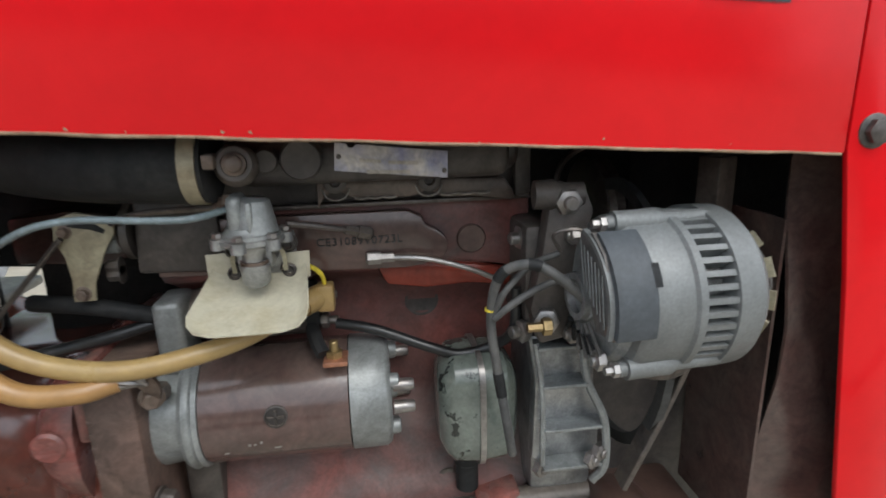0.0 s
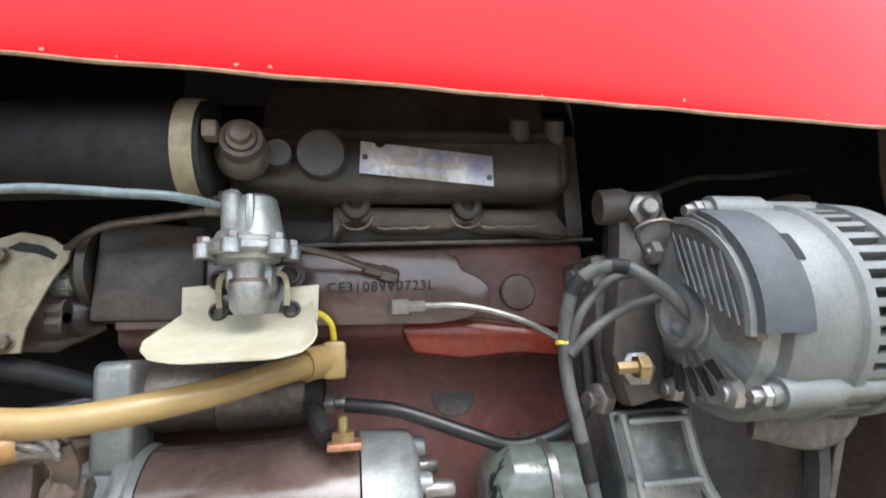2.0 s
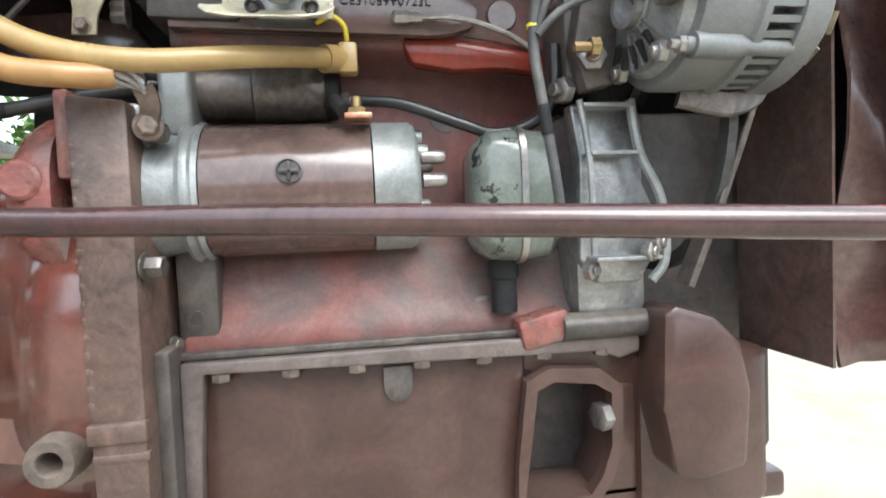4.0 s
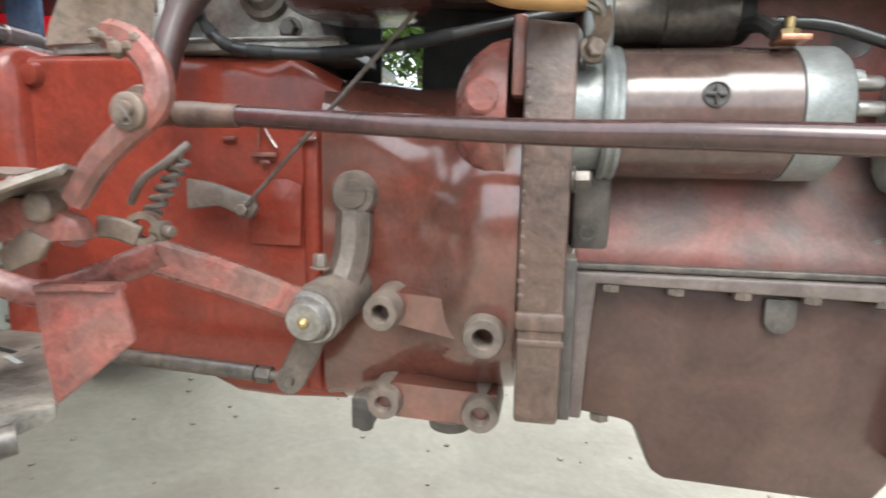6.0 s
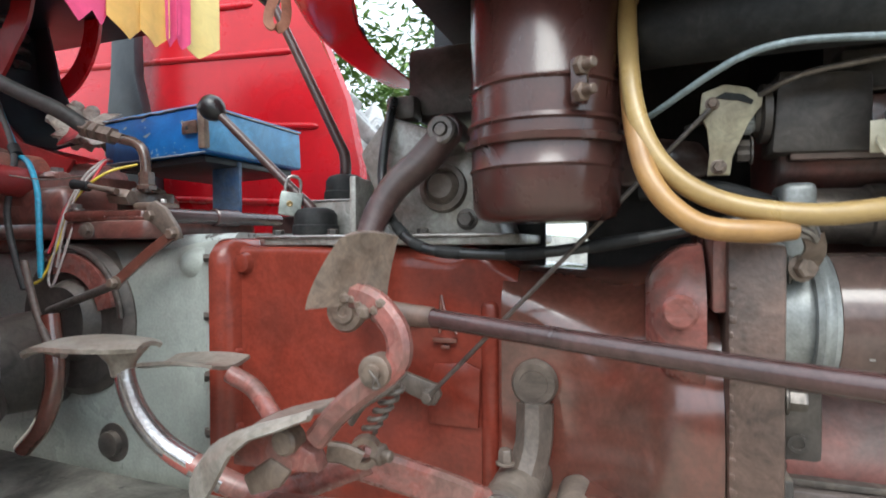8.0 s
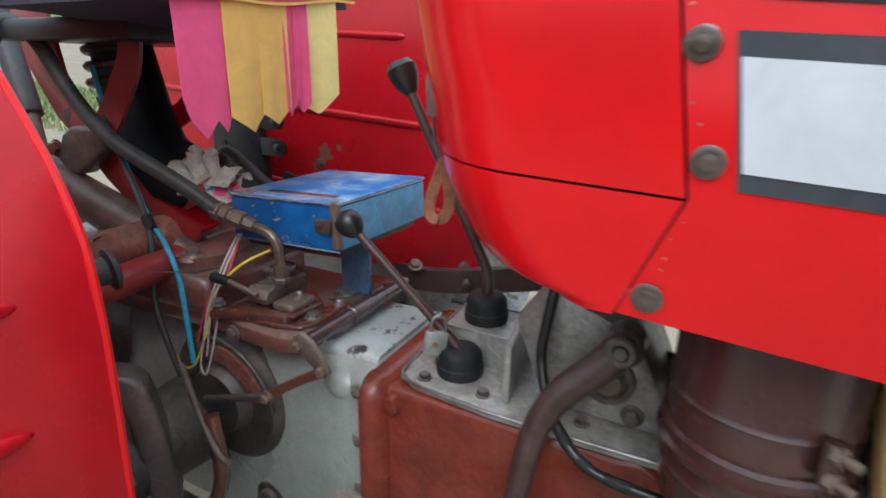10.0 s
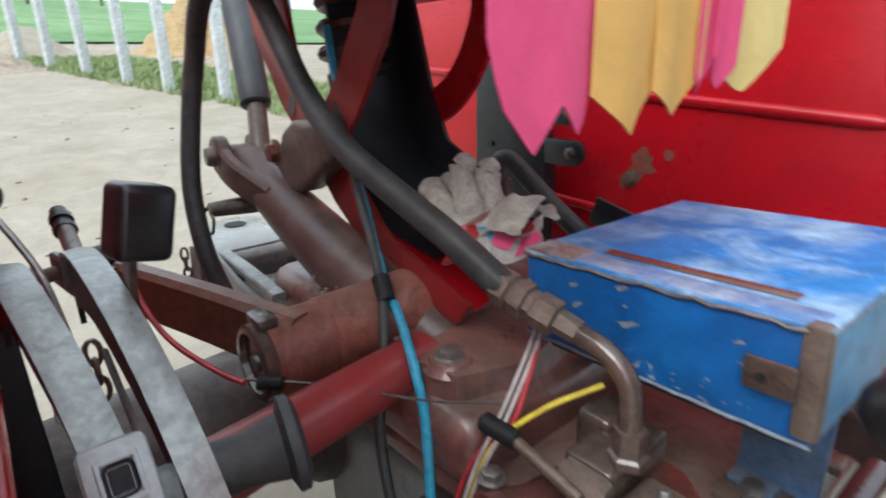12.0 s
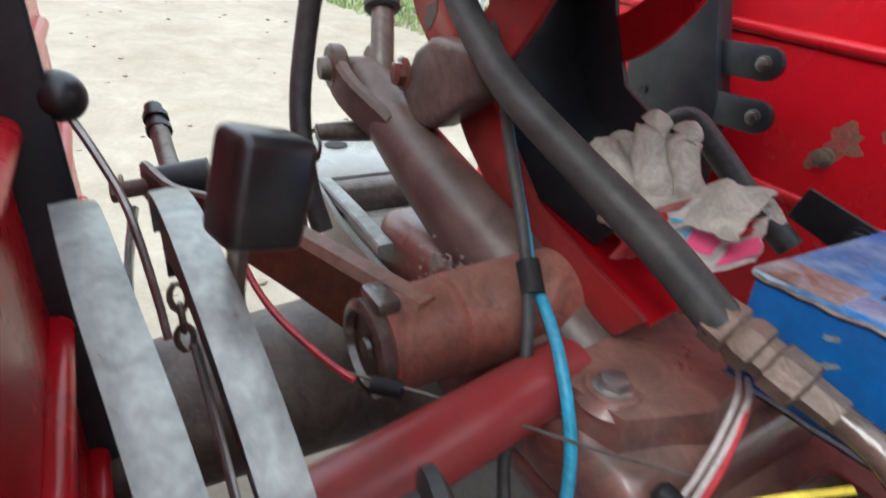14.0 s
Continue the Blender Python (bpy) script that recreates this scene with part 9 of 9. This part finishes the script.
wk = empty_thing("adjusting_knob", (-0.93, -0.1, 0.88), "dark fluted adjusting knob beside the red tube", "knob")
bm = B()
lathe(bm, (-0.842, -0.103, 0.94), (-0.25, -1, -0.1), [(0, 0.02), (0.003, 0.026), (0.008, 0.026), (0.011, 0.018), (0.03, 0.014), (0.06, 0.016), (0.06, 0)], 20)
part("grip", bm, BLACK_DUSTY, wk)
bm = B()
cyl(bm, (-0.857, -0.16, 0.934), (-0.864, -0.19, 0.931), 0.012, seg=14)
part("stem", bm, GALV, wk)
bm = B()
prism(bm, [(0.118, -0.22), (0.108, -0.09), (0.098, -0.03), (0.09, -0.012), (0.074, -0.002), (0.03, 0.01), (-0.005, 0.012), (-0.025, 0.002), (-0.036, -0.02), (-0.036, -0.22), (0.006, -0.22), (0.008, -0.06), (0.016, -0.045), (0.03, -0.04), (0.05, -0.044), (0.062, -0.056), (0.068, -0.08), (0.078, -0.22)], (-0.95, -0.125, 0.782), (0.66, 0.75, 0), (0, 0, 1), 0.05, 0.008, 3)
stepb = empty_thing("step_bracket", (-0.85, -0.15, 0.56), "tall brown steel bracket beside the fender", "bracket")
part("post", bm, GREY_BROWN, stepb)
bm = B()
bolt(bm, (-0.905, -0.1, 0.787), (0, 0, 1), 0.007, 0.005)
part("bolt", bm, RUSTY, stepb)
bm = B()
tube(bm, [(-0.85, -0.03, 0.77), (-0.81, -0.04, 0.70), (-0.77, -0.05, 0.66), (-0.74, -0.055, 0.655)], 0.005, 10, 5)
single("brake_rod", bm, BROWN, (-0.8, -0.04, 0.65), "dusty brown brake rod", "rod")
bm = B()
tube(bm, [(-0.80, -0.03, 0.70), (-0.785, -0.035, 0.62), (-0.8, -0.04, 0.56), (-0.84, -0.04, 0.52)], 0.012, 10, 5)
single("brake_lever", bm, OXIDE, (-0.8, -0.035, 0.51), "curved red-brown brake lever", "lever")

# ---------------- bonnet and fenders ----------------
hd = empty_thing("bonnet", (0.1, YC, 1.0), "glossy red enamelled steel bonnet with chipped lower edges", "bonnet")
HY = -0.12
bm = B()
# side panel with its lower edge, falling gently to the front
def hz(x):
    return 1.0 - 0.062 * (x - 0.0)


out = [(-0.257, 1.0185), (0.0, 1.0), (0.612, hz(0.612)), (0.612, 1.22), (-0.2445, 1.24), (-0.2215, 1.103)]
prism(bm, out, depth=0.004, bevel=0.001, **xz(HY + 0.004))
part("side_panel", bm, RED, hd)
bm = B()
pts = [(x, HY + 0.001, hz(x) - 0.0005 + 0.0011 * lump(x * 31, 2.0)) for x in np.linspace(-0.1, 0.61, 60)]
tube(bm, pts, 0.0013, 6, 1)
part("bare_edge", bm, PRIMER, hd, "bare metal and tan primer along the edge")
bm = B()
prism(bm, [(0.614, 0.966), (0.633, 0.857), (0.661, 0.645), (0.672, 0.55), (0.74, 0.55), (0.74, 1.26), (0.614, 1.26)], depth=0.006, bevel=0.002, **xz(HY + 0.006))
part("front_post", bm, RED, hd, "red front upright panel")
bm = B()
bolt(bm, (0.634, HY, 0.978), (0, -1, 0), 0.01, 0.006)
part("bolt", bm, STEEL_DARK, hd)
bm = B()
block(bm, (-0.232, HY + 0.004, 1.22), (0.764, 0.42, 1.26), 0.015)
part("top_skin", bm, RED, hd)
# sheet added below the red top, its black standing for the shade there
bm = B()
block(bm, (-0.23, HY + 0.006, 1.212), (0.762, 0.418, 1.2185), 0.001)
part("shade_lining", bm, DARK_FILL, hd, "near-black sheet standing for shade under the bonnet top")
# far side drawn low and painted black to stand for shade in the engine bay
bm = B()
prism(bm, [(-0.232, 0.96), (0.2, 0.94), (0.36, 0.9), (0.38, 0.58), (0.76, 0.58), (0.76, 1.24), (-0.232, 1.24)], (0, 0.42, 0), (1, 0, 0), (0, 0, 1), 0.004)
part("far_shade_panel", bm, BLACK_PAINT, hd, "far bonnet side painted black for the shade inside")
bm = B()
prism(bm, [(-0.238, 1.2195), (-0.07, 1.2065), (0.3, 1.178), (0.3, 1.1815), (-0.07, 1.2105), (-0.238, 1.2235)], depth=0.0016, **xz(HY + 0.0006))
part("top_seam", bm, BLACK, hd, "dark joint below the bonnet top")
rnd = random.Random(21)
for k in range(20):
    bm = B()
    if k < 12:
        z = rnd.uniform(1.03, 1.23)
        x = float(np.interp(z, [1.017, 1.103, 1.24], [-0.2588, -0.2233, -0.2463])) + rnd.uniform(0.004, 0.012)
    else:
        x = rnd.uniform(-0.2, 0.55)
        z = hz(x) + rnd.uniform(0.001, 0.006)
    r = rnd.uniform(.0005, .0012)
    prism(bm, [(x + r * rnd.uniform(.6, 1.6) * math.cos(a), z + r * rnd.uniform(.5, 1.2) * math.sin(a)) for a in (0, 1.1, 2.2, 3.3, 4.4, 5.4)], depth=0.0005, **xz(HY + 0.0001))
    part("paint_chip", bm, PRIMER, hd, "chip in the enamel")
bm = B()
tube(bm, [(0.408, 0.026, 1.045), (0.411, 0.027, 1.034), (0.413, 0.028, 1.024), (0.412, 0.028, 1.016)], 0.0022, 8, 4, 0.0014)
part("drip_clip", bm, STEEL_DARK, hd, "bright clip hanging under the bonnet")
# decal
bm = B()
prism(bm, [(-0.21, 1.201), (0.55, 1.158), (0.55, 1.0685), (-0.196, 1.111)], depth=0.0008, **xz(HY - 0.0004))
part("black_sticker", bm, BLACK_DECAL, hd, "black striped sticker")
bm = B()
prism(bm, [(-0.206, 1.187), (0.542, 1.143), (0.542, 1.08), (-0.195, 1.122)], depth=0.0008, **xz(HY - 0.0014))
part("silver_sticker", bm, WHITE_DECAL, hd, "plain silver sticker field")
# dash side, rear of the bonnet
ds = empty_thing("dash_cowl", (-0.32, YC, 1.0), "red enamelled cowl behind the bonnet with a parting line", "cowl")


def front_edge(z):
    """The joint with the side panel: upright above, slanting back below."""
    return float(np.interp(z, [1.017, 1.103, 1.24, 1.32], [-0.2588, -0.2233, -0.2463, -0.257]))


def rear_edge(z):
    """Upright above, sweeping forward in a broad curve below."""
    return float(np.interp(z, [1.0175, 1.022, 1.024, 1.03, 1.045, 1.073, 1.089, 1.124, 1.156, 1.187, 1.32], [-0.29, -0.31, -0.337, -0.353, -0.369, -0.386, -0.395, -0.404, -0.409, -0.418, -0.445]))


def seam(x):
    return 1.1025 + 0.045 * (-0.22 - x)


def cowl_rows(za, zb):
    """Flat along the side, then round the tail towards the tractor's middle."""
    rows = []
    for k in range(33):
        s = k / 32
        row = []
        for j in range(21):
            f = j / 20
            x = -0.24 - 0.19 * s
            for _ in range(2):
                z = za(x) + (zb(x) - za(x)) * f
                flat = min(front_edge(z) - 0.008, rear_edge(z) + 0.06)
                tail = rear_edge(z) - 0.072
                if s < 0.4:
                    x = front_edge(z) + (flat - front_edge(z)) * s / 0.4
                    y = HY - 0.001
                else:
                    a = radians((s - 0.4) / 0.6 * 105)
                    x = flat + (tail - flat) * math.sin(a)
                    y = HY - 0.001 + 0.27 * (1 - math.cos(a))
            row.append((x, y, z))
        rows.append(row)
    return rows


bm = B()
sheet(bm, cowl_rows(lambda x: 1.0175, lambda x: seam(x) - 0.0011), 0.003)
part("lower_panel", bm, RED, ds)
bm = B()
sheet(bm, cowl_rows(lambda x: seam(x) + 0.0011, lambda x: 1.315), 0.003)
part("upper_panel", bm, RED, ds)
bm = B()
sheet(bm, [[(x + 0.006, y + 0.007, z) for x, y, z in row] for row in cowl_rows(lambda x: seam(x) - 0.012, lambda x: seam(x) + 0.012)], 0.002)
part("seam_backing", bm, BLACK, ds, "dark strip behind the parting line")
# solid block whose black stands for the shaded hollow of the cowl
bm = B()
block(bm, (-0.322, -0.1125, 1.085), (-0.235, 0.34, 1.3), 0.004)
part("inner_box", bm, BLACK, ds, "solid black block standing for the shade inside the cowl")
# unseen top and black far side, added to keep light out of the cowl
bm = B()
block(bm, (-0.45, -0.05, 1.312), (-0.24, 0.42, 1.33), 0.006)
part("top", bm, RED, ds)
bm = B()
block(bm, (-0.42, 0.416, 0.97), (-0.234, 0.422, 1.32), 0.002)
part("far_side", bm, BLACK_PAINT, ds, "far side of the cowl, added in black to shut out light")
for x, z in ((-0.237, 1.034), (-0.214, 1.127), (-0.227, 1.194)):
    bm = B()
    lathe(bm, (x, HY - 0.001, z), (0, -1, 0), [(0, 0.0105), (0.0012, 0.0105), (0.002, 0.009), (0.002, 0.0058), (0.005, 0.0052), (0.0055, 0.003), (0.0055, 0)], 20)
    part("screw", bm, OILY, ds, "weathered screw with a large washer")
# tab, pin and leather strap hanging from the cowl
tabm = B()
prism(tabm, [(-0.008, -0.02), (0.008, -0.02), (0.01, 0.0)] + arc(0, 0.008, 0.011, 0, 180, 8) + [(-0.01, 0.0)], (-0.433, -0.056, 1.158), (0.9, -0.45, 0), (0, 0, 1), 0.002, 0.0005)
tab = single("latch_tab", tabm, STEEL, (-0.433, -0.056, 1.138), "small drilled steel latch tab on the cowl", "latch")
stp = empty_thing("leather_strap", (-0.432, -0.05, 1.03), "tan leather loop strap hanging from a split ring", "strap")
bm = B()
loop = [(-0.432, -0.052, 1.096), (-0.436, -0.058, 1.083), (-0.443, -0.066, 1.06), (-0.443, -0.069, 1.045), (-0.434, -0.066, 1.038), (-0.425, -0.058, 1.044), (-0.424, -0.053, 1.06), (-0.429, -0.051, 1.083), (-0.431, -0.05, 1.097)]
bar(bm, [(-0.447 + 0.8 * (x + 0.433), -0.014 + 0.8 * (y + 0.059), z - 0.003) for x, y, z in loop], 0.0022, 0.011, (0.75, 0.66, 0.0), 5)
part("loop", bm, LEATHER, stp)
bm = B()
tube(bm, [(-0.446, -0.008, 1.092), (-0.45, -0.02, 1.11), (-0.437, -0.048, 1.146), (-0.441, -0.026, 1.114), (-0.446, -0.008, 1.092)], 0.0016, 8, 5)
part("split_ring", bm, STEEL, stp)

# far fender
ff = empty_thing("far_fender", (-1.0, 0.6, 0.8), "red enamelled fender panel with pressed ribs", "fender")
FY = 0.545
bm = B()
o = [(-0.63, 0.745), (-0.636, 0.85), (-0.644, 0.965), (-0.675, 1.11), (-0.74, 1.25), (-0.80, 1.38), (-0.9, 1.5), (-1.75, 1.5), (-1.75, 0.70)]
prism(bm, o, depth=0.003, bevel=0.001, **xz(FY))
part("panel", bm, RED_SHADED, ff)
for z, x1, climb in ((0.88, -0.69, 0.054), (1.058, -0.742, 0.075), (1.236, -0.81, 0.05), (1.36, -0.92, 0.05)):
    bm = B()
    way_back = Vector((-1, 0, climb))
    lathe(bm, (x1, FY - 0.001, z), way_back, [(0, 0.0), (0.008, 0.006), (0.02, 0.0085), (0.9, 0.0085), (0.93, 0)], 14)
    part("pressed_rib", bm, RED_SHADED, ff)
bm = B()
sheet(bm, [[(x, y, z) for y in (FY, FY + 0.015, FY + 0.03)] for x, z in ((-0.63, 0.745), (-0.644, 0.965), (-0.675, 1.11), (-0.735, 1.25), (-0.80, 1.38), (-0.9, 1.5))], 0.003)
part("front_lip", bm, RED_SHADED, ff)
for p in ((-0.667, 0.769), (-1.045, 0.96)):
    bm = B()
    bolt(bm, (p[0], FY - 0.004, p[1]), (0, -1, 0), 0.009, 0.006)
    part("bolt", bm, RUSTY, ff)
rnd = random.Random(31)
for cx, cz, r in ((-1.03, 0.985, 0.022), (-1.055, 0.955, 0.012), (-0.99, 1.0, 0.009)):
    bm = B()
    prism(bm, [(cx + r * rnd.uniform(.6, 1.25) * math.cos(6.283 * k / 15), cz + r * rnd.uniform(.6, 1.25) * math.sin(6.283 * k / 15)) for k in range(15)], depth=0.0006, **xz(FY - 0.0028))
    part("rust_patch", bm, RUST_STAIN, ff, "rust bloom through the enamel")
fb2 = empty_thing("fender_bracket", (-1.13, 0.56, 0.85), "black painted steel fender bracket with bolts", "bracket")
bm = B()
prism(bm, [(-1.27, 1.45), (-1.285, 1.2), (-1.30, 1.08), (-1.30, 0.80), (-1.15, 0.80), (-1.145, 0.93), (-1.15, 1.008), (-1.175, 1.09), (-1.205, 1.2), (-1.21, 1.45)], (0, 0.49, 0), (1, 0, 0), (0, 0, 1), 0.03, 0.004)
lathe(bm, (-1.262, 0.459, 1.0), (0, -1, 0), [(0, 0.006), (0.002, 0.006), (0.002, 0)], 12)
part("upright", bm, BLACK_PAINT, fb2)
for x, y, z in ((-1.111, 0.467, 1.058), (-1.1, 0.46, 1.0)):
    bm = B()
    prism(bm, [(0, -0.019), (0.06, -0.019)] + arc(0.062, 0, 0.019, -90, 90, 8) + [(0, 0.019)], (x - 0.06, y + 0.012, z), (1, 0, 0), (0, 0, 1), 0.01, 0.002)
    lug = part("lug", bm, BLACK_PAINT, fb2)
    bm = B()
    bolt(bm, (x, y + 0.001, z), (0, -1, 0), 0.007, 0.005)
    part("bolt", bm, STEEL_DARK, lug)

# near fender
nf = empty_thing("near_fender", (-0.8, -0.31, 0.7), "red enamelled near fender with a rolled front edge", "fender")
NY = -0.243
bm = B()
edge = [(-0.655, 0.60), (-0.65, 0.75), (-0.643, 0.88), (-0.64, 0.97), (-0.645, 1.04), (-0.664, 1.09), (-0.692, 1.135), (-0.725, 1.18), (-0.78, 1.24), (-0.85, 1.30), (-0.95, 1.36)]
o = edge + [(-1.75, 1.38), (-1.75, 0.55), (-0.66, 0.55)]
# panel takes the shaded red, the rolled edge the full red
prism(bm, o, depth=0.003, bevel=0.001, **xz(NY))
part("panel", bm, RED_SHADED, nf)
bm = B()
tube(bm, [(x, NY - 0.002, z) for x, z in edge], 0.0045, 8, 4)
part("rolled_edge", bm, RED, nf)
bm = B()
front = [(x, z) for x, z in edge]
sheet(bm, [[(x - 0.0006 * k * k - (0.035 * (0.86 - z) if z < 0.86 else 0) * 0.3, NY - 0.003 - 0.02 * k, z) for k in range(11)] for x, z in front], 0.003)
part("front_lip", bm, RED_SHADED, nf)
for z, y1 in ((1.008, NY - 0.05), (0.905, NY - 0.06)):
    bm = B()
    lathe(bm, (float(np.interp(z, [p[1] for p in front], [p[0] for p in front])) - 0.004, y1, z), (-0.05, -1, 0.06), [(0, 0), (0.012, 0.006), (0.03, 0.009), (0.14, 0.009), (0.15, 0)], 14)
    part("pressed_rib", bm, RED_SHADED, nf)
bm = B()
bolt(bm, (-0.648, NY - 0.075, 0.82), (1, -0.1, 0), 0.008, 0.005)
part("bolt", bm, RUSTY, nf)
# pale tube painted as the highlight along the fender's fold
bm = B()
tube(bm, [(-1.04, NY + 0.001, 1.21), (-1.03, NY + 0.002, 1.14), (-1.0, NY + 0.002, 1.09), (-0.96, NY + 0.001, 1.03), (-0.93, NY, 0.97)], 0.0065, 12, 5, 0.003)
part("fold_sheen", bm, FENDER_WEAR_SHEEN, nf, "pale highlight painted along the fold")
for spine, half in (([(-0.965, 1.195), (-0.985, 1.155), (-1.015, 1.12), (-1.05, 1.085)], 0.022), ([(-1.03, 1.05), (-1.02, 1.025), (-1.0, 1.0)], 0.014)):
    line = curve_points([(x, 0, z) for x, z in spine], 10)
    wide = [half * math.sin(math.pi * (k + 0.5) / len(line)) ** 0.6 * (0.8 + 0.25 * math.sin(k * 0.7 + half * 90)) for k in range(len(line))]
    left = [(p.x - w, p.z + 0.2 * w) for p, w in zip(line, wide)]
    right = [(p.x + w, p.z + 0.5 * w) for p, w in zip(line, wide)]
    bm = B()
    prism(bm, left + right[::-1], (0, NY + 0.0012, 0), (1, 0, 0), (0, 0, 1), 0.0008)
    part("pale_patch", bm, FENDER_WEAR_SHEEN, nf, "pale patch of wear and painted sheen on the enamel")
for z, x1 in ((1.026, -0.68), (0.892, -0.72), (0.77, -0.69)):
    bm = B()
    lathe(bm, (-1.7, NY + 0.003, z), (1, 0, 0), [(0, 0.0), (0.01, 0.007), (0.03, 0.0095), (1.7 + x1 - 0.05, 0.0095), (1.7 + x1 - 0.015, 0.007), (1.7 + x1, 0)], 18)
    part("pressed_rib", bm, RED_SHADED, nf)
bm = B()
bolt(bm, (-0.66, NY + 0.001, 0.80), (0, 1, 0), 0.009, 0.006)
part("bolt", bm, STEEL_DARK, nf)


def tractor_wheel(c, side, label):
    """A rear wheel with slanting lugs."""
    root = empty_thing("tractor_wheel", (c[0], c[1], gz(c[0])), label, "wheel", "rear wheels")
    R, W = c[2] - gz(c[0]), 0.30
    bm = B()
    lathe(bm, (c[0], c[1] - W / 2, c[2]), (0, 1, 0), [(0.02, R * .6), (0, R * .72), (0.01, R * .88), (0.04, R * .945), (W / 2, R * .955), (W - 0.04, R * .945), (W - 0.01, R * .88), (W, R * .72), (W - 0.02, R * .6), (0.02, R * .6)], 64, close=False)
    part("tyre", bm, TYRE, root, "dust-whitened black rubber tyre")
    for k in range(44):
        a = 2 * math.pi * k / 44
        d = 1 if k % 2 else -1
        t = bmesh.new()
        bmesh.ops.create_cube(t, size=1)
        mm = Matrix.Translation(c) @ turn("Y", -math.degrees(a)) @ Matrix.Translation((R * 0.965, d * W * 0.25, 0)) @ turn("X", d * 42)
        bmesh.ops.bevel(t, geom=list(t.edges), offset=0.12, segments=1, affect="EDGES")
        bmesh.ops.transform(t, matrix=mm @ Matrix.Diagonal((0.05, W * 0.66, 0.036, 1)), verts=t.verts)
        bm = B()
        join(bm, t)
        part("lug", bm, TYRE, root)
    bm = B()
    lathe(bm, (c[0], c[1], c[2]), (0, 1, 0), [(-0.1, R * .62), (0.1, R * .62), (0.08, R * .56), (0.02, R * .5), (0.0, R * .2), (0.0, 0)], 48, close=False)
    part("rim", bm, PALE, root)
    return root


tractor_wheel((-1.24, 0.82, 0.75), 1, "tall rear tractor wheel outside the far fender")
tractor_wheel((-1.21, -0.52, 0.75), -1, "tall rear tractor wheel outside the near fender")
# radiator and its shroud in front of the engine
rd = empty_thing("radiator", (0.72, YC, 0.56), "dusty brown radiator with a sheet metal shroud", "radiator")
# core coloured near black for the darkness in front of the engine
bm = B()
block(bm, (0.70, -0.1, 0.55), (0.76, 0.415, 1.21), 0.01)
part("core", bm, DARK_FILL, rd)
bm = B()
sheet(bm, [[(0.62 + 0.03 * k, -0.07 + 0.012 * math.sin(k * 1.3 + j), 0.55 + 0.05 * j) for k in range(4)] for j in range(11)], 0.003)
sheet(bm, [[(0.615, -0.07 + 0.06 * k, 0.55 + 0.05 * j) for k in range(3)] for j in range(8)], 0.003)
part("shroud", bm, MAROON, rd, "dented dusty brown shroud")
bm = B()
block(bm, (0.575, -0.015, 0.86), (0.60, 0.01, 0.95), 0.002, turn("Z", 20))
part("flap", bm, BROWN, rd)
